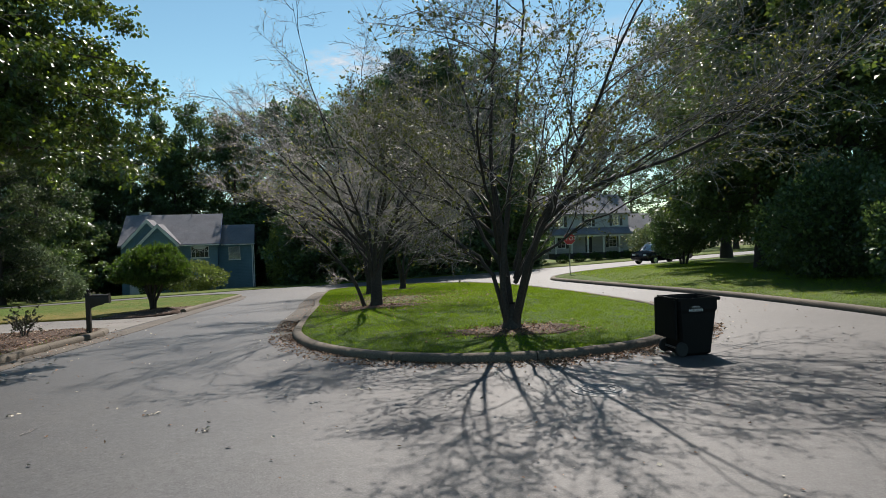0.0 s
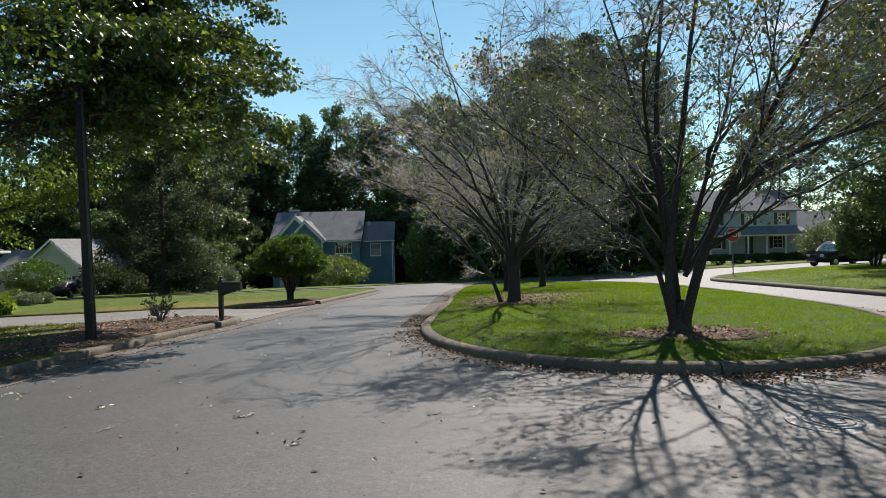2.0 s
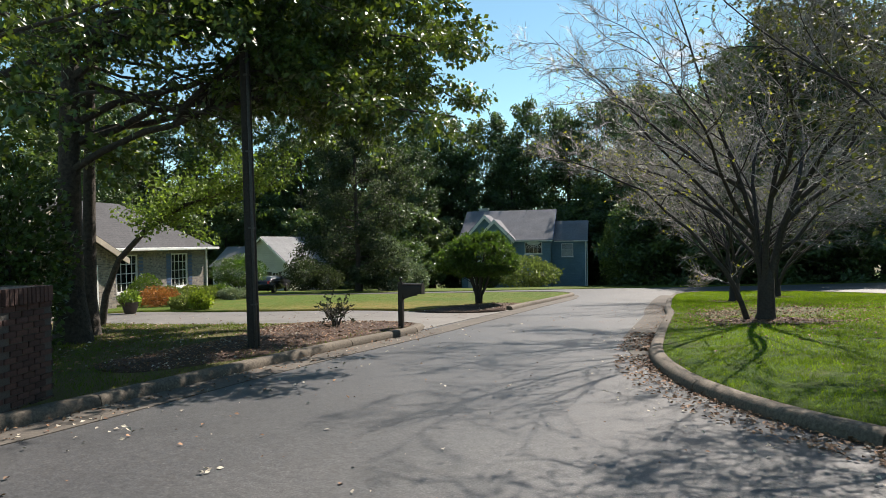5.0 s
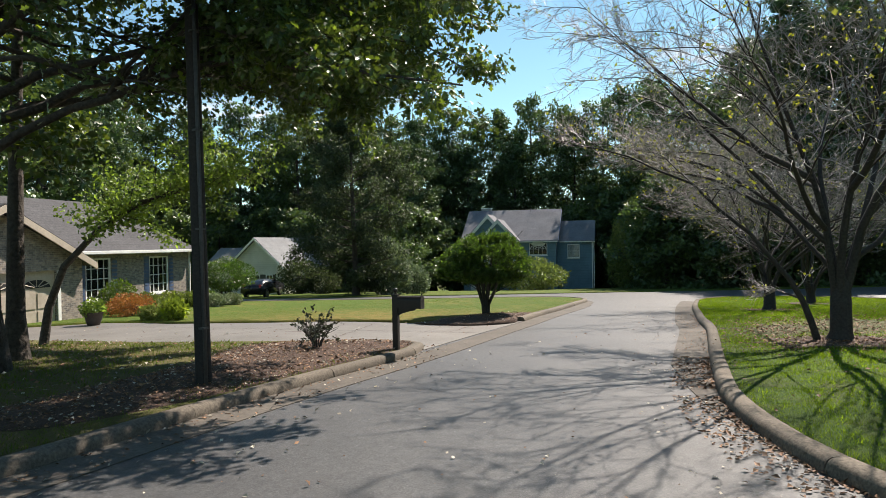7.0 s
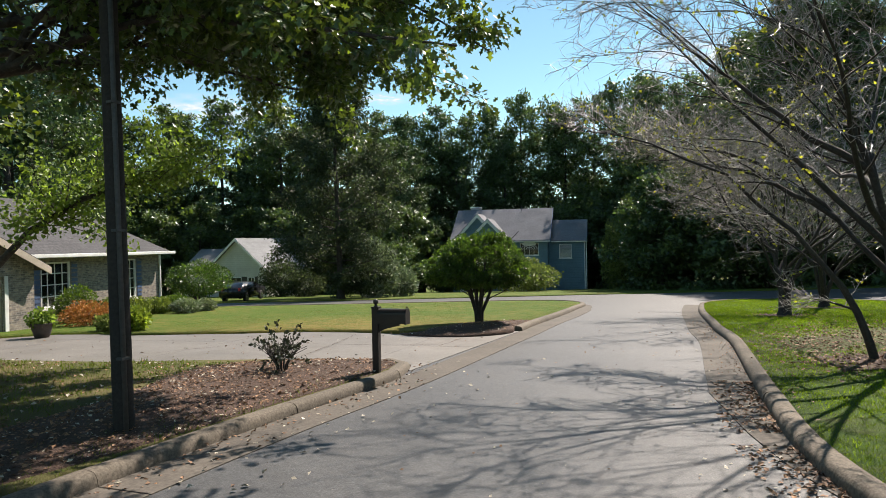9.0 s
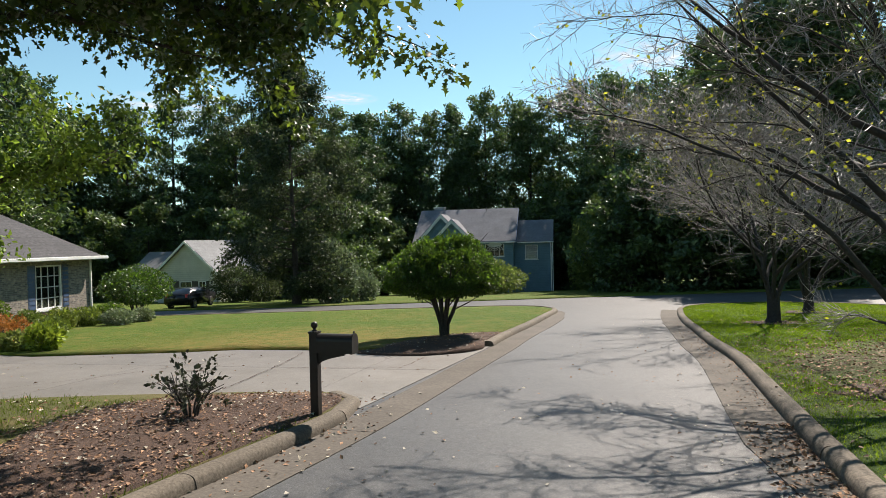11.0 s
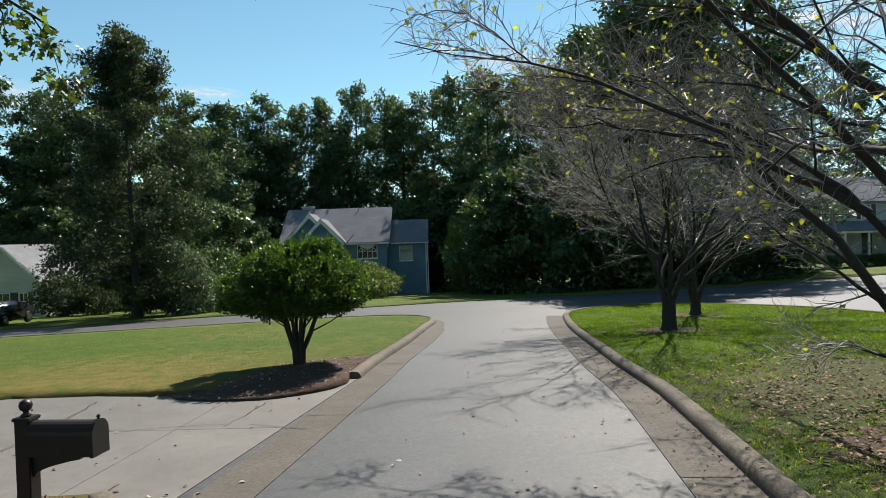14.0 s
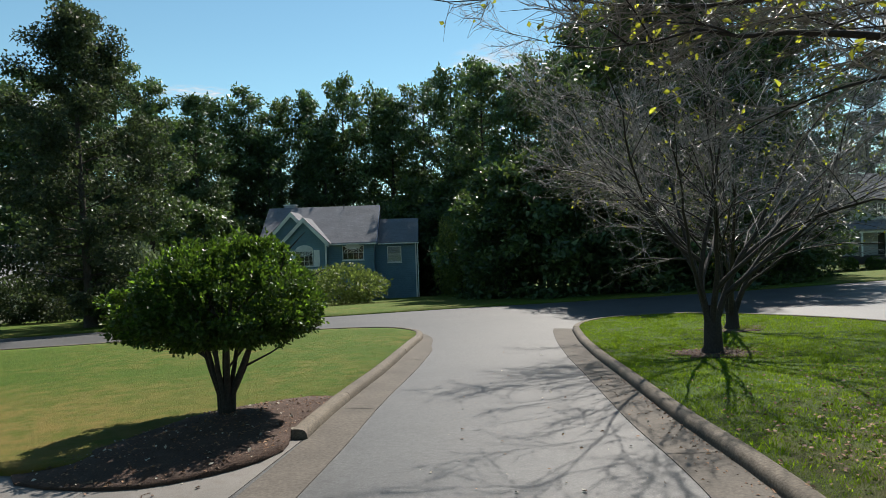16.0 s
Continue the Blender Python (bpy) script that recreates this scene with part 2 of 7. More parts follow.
LEAF_LIME = foliage("lime_garden_leaves", (0.07, 0.12, 0.02), (0.16, 0.235, 0.04), (0.30, 0.42, 0.05), 0.55, 0.3)
LEAF_GARDEN = foliage("clipped_garden_leaves", (0.045, 0.075, 0.018), (0.115, 0.165, 0.04), (0.24, 0.33, 0.05), 0.55, 0.25)
LEAF_OLIVE = foliage("olive_shrub_leaves", (0.085, 0.115, 0.03), (0.19, 0.23, 0.07), (0.20, 0.27, 0.06), 0.55, 0.3)
LEAF_DUSK = foliage("dusky_narrow_leaves", (0.018, 0.022, 0.013), (0.05, 0.058, 0.036), (0.06, 0.07, 0.03), 0.5, 0.12)
FLOWER = foliage("orange_blossom", (0.22, 0.085, 0.02), (0.38, 0.17, 0.045), (0.4, 0.17, 0.04), 0.6, 0.25)
BLADES = foliage("grass_blades", (0.035, 0.078, 0.007), (0.125, 0.21, 0.013), (0.27, 0.43, 0.02), 0.55, 0.36, 0.1)
BLADES_DRY = foliage("lawn_blades", (0.058, 0.095, 0.010), (0.095, 0.14, 0.015), (0.15, 0.23, 0.02), 0.7, 0.3, 0.08)
DEAD_LEAF = surface("fallen_dry_leaf", (0.10, 0.045, 0.022), (0.30, 0.17, 0.09), 3, 0.7, 0.75, 0.2, island=0.6)
PALE_LEAF = surface("bleached_fallen_leaf", (0.30, 0.26, 0.19), (0.52, 0.47, 0.38), 9, 2, 0.7, 0.2, island=0.3)
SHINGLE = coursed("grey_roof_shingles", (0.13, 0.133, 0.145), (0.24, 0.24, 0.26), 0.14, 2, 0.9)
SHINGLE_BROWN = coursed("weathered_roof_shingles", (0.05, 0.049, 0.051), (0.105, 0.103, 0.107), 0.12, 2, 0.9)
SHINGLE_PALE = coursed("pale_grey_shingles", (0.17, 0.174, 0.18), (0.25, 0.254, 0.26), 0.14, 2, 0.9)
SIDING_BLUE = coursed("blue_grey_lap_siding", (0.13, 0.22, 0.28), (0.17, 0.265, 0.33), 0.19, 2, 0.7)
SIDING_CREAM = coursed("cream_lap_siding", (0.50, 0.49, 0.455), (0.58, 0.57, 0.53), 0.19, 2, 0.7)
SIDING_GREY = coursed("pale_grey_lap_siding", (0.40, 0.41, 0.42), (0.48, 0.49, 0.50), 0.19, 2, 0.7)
BRICK_TAN = brick_sheet("tan_brickwork", (0.30, 0.25, 0.205), (0.10, 0.095, 0.095), (0.26, 0.24, 0.22))
BRICK_RED = surface("red_brown_brick", (0.046, 0.022, 0.018), (0.088, 0.043, 0.034), 30, 4, 0.9, 0.5, per_object=0.35)
MORTAR = surface("grey_mortar", (0.06, 0.053, 0.047), (0.10, 0.09, 0.08), 60, 4, 0.95, 0.5)
WHITE = surface("white_paint", (0.70, 0.70, 0.69), (0.80, 0.80, 0.78), 8, 0.8, 0.5, 0.05)
SHUTTER_BLUE = surface("blue_shutter_paint", (0.07, 0.11, 0.20), (0.09, 0.14, 0.25), 20, 1, 0.5, 0.1)
BLACK_PAINT = surface("black_paint", (0.010, 0.010, 0.011), (0.018, 0.018, 0.02), 30, 2, 0.4, 0.1)
GARAGE_TAN = surface("tan_garage_paint", (0.42, 0.36, 0.29), (0.50, 0.43, 0.35), 12, 1, 0.6, 0.08)
POLE_WOOD = surface("dark_weathered_pole", (0.014, 0.011, 0.0095), (0.038, 0.030, 0.025), 26, 1, 0.85, 0.6)
POST_BROWN = surface("dark_brown_post_paint", (0.009, 0.006, 0.005), (0.016, 0.011, 0.009), 20, 2, 0.45, 0.1)
BIN_PLASTIC = surface("black_bin_plastic", (0.003, 0.003, 0.0032), (0.006, 0.006, 0.0065), 80, 3, 0.7, 0.15, spec=0.2)
DARK_ROOM = surface("dark_interior", (0.02, 0.02, 0.022), (0.03, 0.03, 0.03), 3, 1, 0.9, 0.0)
SIGN_RED = surface("red_sign_sheeting", (0.50, 0.025, 0.03), (0.58, 0.035, 0.04), 10, 1, 0.35, 0.02)
SIGN_WHITE = surface("white_sign_sheeting", (0.78, 0.78, 0.78), (0.84, 0.84, 0.84), 10, 1, 0.35, 0.02)
STEEL = surface("galvanised_steel", (0.20, 0.20, 0.20), (0.30, 0.30, 0.30), 25, 2, 0.5, 0.1, metal=0.8)
CAR_PAINT = surface("dark_car_paint", (0.012, 0.013, 0.016), (0.016, 0.017, 0.02), 5, 1, 0.22, 0.0)
RUBBER = surface("black_rubber", (0.012, 0.012, 0.012), (0.02, 0.02, 0.02), 30, 2, 0.8, 0.2)
IRON = surface("worn_cast_iron", (0.10, 0.10, 0.098), (0.24, 0.235, 0.23), 25, 5, 0.65, 0.3, metal=0.1)
TERRACOTTA = surface("dark_clay_pot", (0.06, 0.045, 0.04), (0.09, 0.07, 0.06), 12, 2, 0.7, 0.2)
KERB = surface("dirty_kerb_concrete", (0.062, 0.049, 0.036), (0.165, 0.137, 0.104), 30, 1.6, 0.9, 0.5, dist=0.012, per_object=0.2, wide=True)
GUTTER = surface("stained_gutter_concrete", (0.060, 0.050, 0.040), (0.118, 0.101, 0.083), 22, 1.3, 0.9, 0.4, dist=0.01, per_object=0.1, wide=True)
GLASS = glass_material()
CONDUIT = surface("dull_grey_conduit", (0.05, 0.048, 0.046), (0.085, 0.082, 0.08), 20, 1, 0.7, 0.1)
CHROME = surface("bright_metal", (0.5, 0.5, 0.5), (0.6, 0.6, 0.6), 8, 1, 0.25, 0.0, metal=1.0)
LAMP_GLASS = surface("frosted_lamp_glass", (0.6, 0.62, 0.62), (0.7, 0.72, 0.72), 8, 1, 0.3, 0.0)


def cloud_material():
    """Thin white cloud that thins out to its rim."""
    m, t, s = nodes_of("thin_cloud")
    v = coords(t)
    n = noise_node(t, v, 3.2, 8, 0.62)
    g = t.nodes.new("ShaderNodeTexGradient")
    g.gradient_type = 'SPHERICAL'
    link(t, v, g.inputs[0])
    k = mixer(t, 1.0, ramp(t, n.outputs[0], [(0.40, (0, 0, 0)), (0.68, (1, 1, 1))]).outputs[0], ramp(t, g.outputs[0], [(0.0, (0, 0, 0)), (0.6, (1, 1, 1))]).outputs[0], 'MULTIPLY')
    em, clear, mx = t.nodes.new("ShaderNodeEmission"), t.nodes.new("ShaderNodeBsdfTransparent"), t.nodes.new("ShaderNodeMixShader")
    em.inputs[0].default_value, em.inputs[1].default_value = (0.95, 0.97, 1.0, 1), 0.52
    for a, z in ((k, mx.inputs[0]), (clear.outputs[0], mx.inputs[1]), (em.outputs[0], mx.inputs[2]), (mx.outputs[0], t.nodes["Material Output"].inputs[0])):
        link(t, a, z)
    return m


CLOUD = cloud_material()


# ---- mesh helpers ----
def mesh_of(name, verts, faces, material, smooth=False):
    me = bpy.data.meshes.new(name)
    me.from_pydata(verts, [], faces)
    me.materials.append(material)
    if smooth:
        me.polygons.foreach_set("use_smooth", [True] * len(me.polygons))
    me.update()
    return me


def part(name, bm, material, parent=None, label="", smooth=False, at=None):
    """One mesh object from a bmesh (or a mesh, or verts and faces) under its thing."""
    if isinstance(bm, bpy.types.Mesh):
        me = bm
    elif isinstance(bm, tuple):
        me = mesh_of(name, bm[0], bm[1], material, smooth)
    else:
        me = bpy.data.meshes.new(name)
        bmesh.ops.recalc_face_normals(bm, faces=bm.faces)
        bm.to_mesh(me)
        bm.free()
        me.materials.append(material)
        if smooth:
            me.polygons.foreach_set("use_smooth", [True] * len(me.polygons))
    ob = new(name, me)
    if parent:
        ob.parent = parent
    if at is not None:
        ob.matrix_basis = at
    if label:
        ob["label"] = label
    return ob


def thing(name, at, label, category, group="", kind=""):
    ob = new(name)
    ob.matrix_basis = at
    return tagged(ob, label, category, group, kind)


def add_box(bm, x0, x1, y0, y1, z0, z1, bevel=0.0):
    b = bmesh.new()
    vs = [b.verts.new((x, y, z)) for z in (z0, z1) for y in (y0, y1) for x in (x0, x1)]
    for q in ((0, 2, 3, 1), (4, 5, 7, 6), (0, 1, 5, 4), (2, 6, 7, 3), (0, 4, 6, 2), (1, 3, 7, 5)):
        b.faces.new([vs[i] for i in q])
    if bevel:
        bmesh.ops.bevel(b, geom=list(b.edges), offset=bevel, segments=2, affect='EDGES')
    me = bpy.data.meshes.new("tmp")
    b.to_mesh(me)
    b.free()
    bm.from_mesh(me)
    bpy.data.meshes.remove(me)
    return bm


def box(x0, x1, y0, y1, z0, z1, bevel=0.0):
    return add_box(bmesh.new(), x0, x1, y0, y1, z0, z1, bevel)


def lathe(profile, n=20, centre=(0, 0)):
    """Verts and faces of a turned form: profile of (radius, z)."""
    vs, fs = [], []
    for r, z in profile:
        for i in range(n):
            a = 2 * math.pi * i / n
            vs.append((centre[0] + r * math.cos(a), centre[1] + r * math.sin(a), z))
    for k in range(len(profile) - 1):
        for i in range(n):
            j = (i + 1) % n
            fs.append((k * n + i, k * n + j, (k + 1) * n + j, (k + 1) * n + i))
    fs.append(tuple(range(n))[::-1])
    fs.append(tuple((len(profile) - 1) * n + i for i in range(n)))
    return vs, fs


def prism(outline, y0, y1):
    """An outline in x and z, drawn out along y."""
    n = len(outline)
    vs = [(x, y0, z) for x, z in outline] + [(x, y1, z) for x, z in outline]
    fs = [tuple(range(n)), tuple(range(n, 2 * n))[::-1]] + [(i, i + n, (i + 1) % n + n, (i + 1) % n) for i in range(n)]
    return vs, fs


def join(*pieces):
    vs, fs = [], []
    for v, f in pieces:
        o = len(vs)
        vs += list(v)
        fs += [tuple(i + o for i in q) for q in f]
    return vs, fs


def tube_into(vs, fs, pts, radii, sides):
    """Adds a tapered tube along pts."""
    base = len(vs)
    n = len(pts)
    ref = Vector((0.31, 0.95, 0.1))
    for i, p in enumerate(pts):
        d = (pts[min(i + 1, n - 1)] - pts[max(i - 1, 0)])
        d.normalize()
        a = d.cross(ref)
        if a.length < 0.2:
            a = d.cross(Vector((1, 0, 0)))
        a.normalize()
        b = d.cross(a)
        for k in range(sides):
            w = 2 * math.pi * k / sides
            o = a * (math.cos(w) * radii[i]) + b * (math.sin(w) * radii[i])
            vs.append((p.x + o.x, p.y + o.y, p.z + o.z))
    for i in range(n - 1):
        for k in range(sides):
            j = (k + 1) % sides
            fs.append((base + i * sides + k, base + i * sides + j, base + (i + 1) * sides + j, base + (i + 1) * sides + k))


# ---- ground form ----
def G(x, y):
    """The lie of the land: falls gently away ahead and to the left."""
    x, y = min(max(x, -75), 45), min(max(y, -20), 105)
    dip = 0.30 * math.exp(-((x + 3.5) / 6.0) ** 2 - ((y - 41.0) / 9.0) ** 2)
    return 0.0227 + 0.01784 * x - 0.01413 * y + 0.000138 * x * x + 0.000322 * x * y - 0.000227 * y * y - dip


def smooth_line(pts, closed=False, step=0.6):
    """Points evenly along a soft curve through pts."""
    n, out = len(pts), []
    for i in range(n if closed else n - 1):
        if closed:
            p = [pts[(i + k) % n] for k in (-1, 0, 1, 2)]
        else:
            p = [pts[min(max(i + k, 0), n - 1)] for k in (-1, 0, 1, 2)]
        p = [Vector(q) for q in p]
        m = max(1, int((p[2] - p[1]).length / step))
        for k in range(m):
            t = k / m
            out.append(0.5 * ((2 * p[1]) + (p[2] - p[0]) * t + (2 * p[0] - 5 * p[1] + 4 * p[2] - p[3]) * t * t + (3 * p[1] - p[0] - 3 * p[2] + p[3]) * t ** 3))
    if not closed:
        out.append(Vector(pts[-1]))
    return out


def inside(p, poly):
    x, y = p
    c = False
    for i in range(len(poly)):
        (x1, y1), (x2, y2) = poly[i], poly[i - 1]
        if (y1 > y) != (y2 > y) and x < (x2 - x1) * (y - y1) / (y2 - y1) + x1:
            c = not c
    return c


def edge_distance(p, poly):
    best = 1e9
    px, py = p
    for i in range(len(poly)):
        ax, ay = poly[i - 1]
        bx, by = poly[i]
        dx, dy = bx - ax, by - ay
        t = max(0, min(1, ((px - ax) * dx + (py - ay) * dy) / (dx * dx + dy * dy + 1e-9)))
        best = min(best, math.hypot(px - ax - t * dx, py - ay - t * dy))
    return best


from mathutils.geometry import delaunay_2d_cdt
from mathutils.noise import noise as tuft_noise


def patch(name, outline, height, material, cell=1.0, skirt=0.25, label="", category="", kind="structure", parent=None):
    """A sheet of ground inside an outline, with a skirt down its rim."""
    poly = [(p[0], p[1]) for p in outline]
    xs, ys = [p[0] for p in poly], [p[1] for p in poly]
    pts = [Vector(p) for p in poly]
    n = len(pts)
    rnd = random.Random(5)
    x = min(xs)
    while x < max(xs):
        y = min(ys)
        while y < max(ys):
            q = (x + rnd.uniform(-0.3, 0.3) * cell, y + rnd.uniform(-0.3, 0.3) * cell)
            if inside(q, poly) and edge_distance(q, poly) > cell * 0.4:
                pts.append(Vector(q))
            y += cell
        x += cell
    v2, _, faces, *_ = delaunay_2d_cdt(pts, [(i, (i + 1) % n) for i in range(n)], [], 1, 1e-5)
    vs = [(v.x, v.y, height(v.x, v.y)) for v in v2]
    fs = [tuple(f) for f in faces]
    if skirt:
        o = len(vs)
        vs += [(p[0], p[1], height(p[0], p[1]) - skirt) for p in poly]
        rim = {}
        for i, v in enumerate(v2):
            rim[(round(v.x, 4), round(v.y, 4))] = i
        for i in range(n):
            a, b = (rim.get((round(poly[k % n][0], 4), round(poly[k % n][1], 4))) for k in (i, i + 1))
            if a is not None and b is not None and a != b:
                fs.append((a, b, o + (i + 1) % n, o + i))
    bm = bmesh.new()
    me = mesh_of(name, vs, fs, material, True)
    bm.from_mesh(me)
    bmesh.ops.recalc_face_normals(bm, faces=bm.faces)
    up = sum(f.normal.z for f in bm.faces)
    if up < 0:
        bmesh.ops.reverse_faces(bm, faces=bm.faces)
    bm.to_mesh(me)
    bm.free()
    ob = new(name, me)
    if parent:
        ob.parent = parent
    return tagged(ob, label, category, "", kind)


KERB_PROFILE = ((-0.13, -0.15), (-0.13, 0.13), (-0.115, 0.150), (-0.07, 0.157), (0.0, 0.156), (0.05, 0.148), (0.085, 0.126), (0.108, 0.088), (0.122, 0.03), (0.125, -0.15))


def kerb_run(line, owner, length=2.6, side=1.0, seed=3):
    """Cast sections of rolled kerb along a line, each a piece with a joint between."""
    rnd = random.Random(seed)
    run, k = 0.0, 0
    while k < len(line) - 1:
        sec = [line[k]]
        run = 0.0
        while k < len(line) - 1 and run < length:
            run += (line[k + 1] - line[k]).length
            k += 1
            sec.append(line[k])
        if len(sec) < 2:
            break
        a, b = sec[0], sec[-1]
        sec[0] = a + (sec[1] - a).normalized() * 0.005
        sec[-1] = b - (b - sec[-2]).normalized() * 0.005
        vs, fs, m = [], [], len(KERB_PROFILE)
        dz, do = rnd.uniform(-0.004, 0.004), rnd.uniform(-0.006, 0.006)
        for i, p in enumerate(sec):
            d = (sec[min(i + 1, len(sec) - 1)] - sec[max(i - 1, 0)]).normalized()
            nrm = Vector((d.y, -d.x)) * side
            for off, z in KERB_PROFILE:
                q = p + nrm * (off + do)
                vs.append((q.x, q.y, G(p.x, p.y) + z + dz))
        for i in range(len(sec) - 1):
            for j in range(m - 1):
                fs.append((i * m + j, i * m + j + 1, (i + 1) * m + j + 1, (i + 1) * m + j))
        o = len(vs)
        vs += vs[:m] + vs[o - m:o]
        fs.append(tuple(range(o, o + m)))
        fs.append(tuple(range(o + m, o + 2 * m))[::-1])
        me = mesh_of("kerb_section", vs, fs, KERB, True)
        ob = new("kerb_section", me)
        ob.parent = owner


def clip_cell(cell, poly):
    """The part of a convex cell inside poly, cut edge by edge (poly convex, anticlockwise)."""
    out = list(cell)
    for i in range(len(poly)):
        a, b = Vector(poly[i]), Vector(poly[(i + 1) % len(poly)])
        e = b - a
        src, out = out, []
        for k in range(len(src)):
            p, q = Vector(src[k - 1]), Vector(src[k])
            sp, sq = e.cross(p - a), e.cross(q - a)
            if (sp >= 0) != (sq >= 0):
                t = sp / (sp - sq)
                out.append(p + (q - p) * t)
            if sq >= 0:
                out.append(q)
        if len(out) < 3:
            return []
    return out


def slab(owner, cell, lift, material, name="slab", gap=0.008):
    """A flat cast slab over a plan outline."""
    c = sum((Vector(p) for p in cell), Vector((0, 0))) / len(cell)
    ring = [Vector(p) + (c - Vector(p)).normalized() * gap for p in cell]
    n = len(ring)
    vs = [(p.x, p.y, G(p.x, p.y) + lift(p.x, p.y)) for p in ring] + [(p.x, p.y, G(p.x, p.y) - 0.12) for p in ring]
    fs = [tuple(range(n))] + [(i, i + n, (i + 1) % n + n, (i + 1) % n) for i in range(n)]
    me = mesh_of(name, vs, fs, material)
    ob = new(name, me)
    ob.parent = owner
    return ob


# ---- ground, road, lawns ----
ISLAND = smooth_line([(-4.05, 17.9), (-3.55, 16.2), (-2.9, 14.8), (-2.0, 13.6), (-1.0, 12.75), (0.1, 12.2), (1.1, 12.0), (2.2, 12.05), (3.2, 12.4),
                      (4.3, 13.2), (5.3, 14.8), (6.0, 17.0), (6.2, 19.4), (5.95, 22.0), (5.4, 25.5), (4.1, 32.4), (2.8, 38.5), (1.4, 43.0), (-1.0, 46.5),
                      (-3.8, 48.2), (-6.6, 47.2), (-7.7, 45.0), (-7.6, 42.0), (-7.1, 38.0), (-6.55, 34.5), (-5.9, 30.3), (-5.3, 27.2), (-4.7, 22.5), (-4.4, 20.2)], True, 0.55)
LAWN_KERB = smooth_line([(-11.42, 28.75), (-11.55, 29.6), (-11.78, 31.5), (-12.15, 35.3), (-12.7, 39.5), (-12.95, 41.6), (-13.6, 43.3), (-15.2, 44.6), (-18.0, 44.6),
                         (-22.0, 43.0), (-27.0, 40.6), (-33.0, 37.6), (-42.0, 32.0), (-60.0, 20.0)], False, 0.55)
VERGE_KERB = smooth_line([(-15.0, -6.0), (-12.0, -1.0), (-10.2, 4.0), (-9.75, 7.0), (-9.8, 9.2), (-10.0, 11.5), (-10.25, 14.0), (-10.45, 16.5), (-10.5, 18.5), (-10.6, 20.2), (-10.95, 21.15), (-11.5, 21.5)], False, 0.55)
RIGHT_KERB = smooth_line([(18.0, -8.0), (14.5, 0.0), (11.6, 8.0), (10.5, 12.5), (10.2, 16.0), (9.8, 19.5), (9.4, 22.0), (8.2, 27.6), (7.2, 33.0), (6.5, 37.6), (6.6, 40.0),
                          (7.6, 42.6), (10.0, 46.0), (15.0, 50.5), (24.0, 56.0), (40.0, 62.0), (75.0, 70.0)], False, 0.7)
FAR_KERB = smooth_line([(-75.0, 18.0), (-58.0, 30.0), (-46.0, 38.5), (-37.0, 44.5), (-30.0, 49.0), (-23.0, 53.0), (-16.0, 56.5), (-8.0, 59.0), (2.0, 62.0), (12.0, 66.0), (22.0, 69.0), (40.0, 73.5), (75.0, 82.0)], False, 0.9)


def rim(poly, rise, mound=0.0, reach=3.0):
    pl = [(p[0], p[1]) for p in poly]

    def height(x, y):
        k = min(1.0, edge_distance((x, y), pl) / reach) if mound else 0.0
        return G(x, y) + rise + mound * k * k * (3 - 2 * k)
    return height


vs, fs, N = [], [], 90
for j in range(N + 1):
    for i in range(N + 1):
        u, v = (i / N * 2 - 1), (j / N * 2 - 1)
        x, y = math.copysign(abs(u) ** 3 * 1500 + abs(u) * 110, u) - 5, math.copysign(abs(v) ** 3 * 1500 + abs(v) * 110, v) + 35
        vs.append((x, y, G(x, y) - 0.10))
for j in range(N):
    for i in range(N):
        a = j * (N + 1) + i
        fs.append((a, a + 1, a + N + 2, a + N + 1))
tagged(new("ground", mesh_of("ground", vs, fs, FOREST_FLOOR, True)), "leaf-strewn earth and rough grass", "ground", "", "structure")

far_edge = [(p.x, p.y) for p in FAR_KERB]
road_poly = [(-75.0, 9.0), (-45.0, 27.0), (-13.5, 27.0), (-13.0, -8.0), (-18.0, -40.0), (22.0, -40.0), (20.0, -8.0), (12.5, 20.0), (10.5, 36.0), (16.0, 48.0), (40.0, 59.0), (75.0, 66.0)] + far_edge[::-1]
island_poly = [(p.x, p.y) for p in ISLAND]
patch("road", road_poly, G, ASPHALT, 1.6, 0.0, "worn grey asphalt road with fine cracks", "road")


def island_height(x, y):
    """The island: a slight mound that levels out towards its far end."""
    k = min(1.0, edge_distance((x, y), island_poly) / 2.5)
    f = min(1.0, max(0.0, (y - 26.0) / 9.0))
    return G(x, y) + 0.12 + 0.10 * (1 - f) * k * k * (3 - 2 * k)


patch("island_lawn", island_poly, island_height, TURF, 0.7, 0.3, "bright green teardrop traffic island lawn", "lawn")
lawn_poly = [(p.x, p.y) for p in LAWN_KERB[1:]] + [(-60.0, 10.0), (-30.0, 14.0), (-25.6, 23.4), (-24.2, 23.9), (-22.8, 23.9), (-20.4, 25.0), (-19.4, 25.4), (-17.8, 26.4), (-16.1, 26.75), (-14.3, 26.75), (-13.4, 27.3), (-12.3, 28.6), (-11.9, 29.3)]
lawn_height = rim(lawn_poly, 0.12)
patch("front_lawn", lawn_poly, lawn_height, LAWN, 1.0, 0.3, "mown front lawn with dry tan patches", "lawn")
verge_poly = [(p.x, p.y) for p in VERGE_KERB] + [(-13.1, 21.1), (-15.3, 20.2), (-17.2, 19.3), (-21.0, 18.4), (-24.6, 18.0), (-60.0, 9.9), (-60.0, -30.0), (-20.0, -30.0)]
verge_height = rim(verge_poly, 0.13, 0.06, 1.5)
patch("verge", verge_poly, verge_height, VERGE, 0.9, 0.3, "shaded roadside verge of thin grass and litter", "verge")
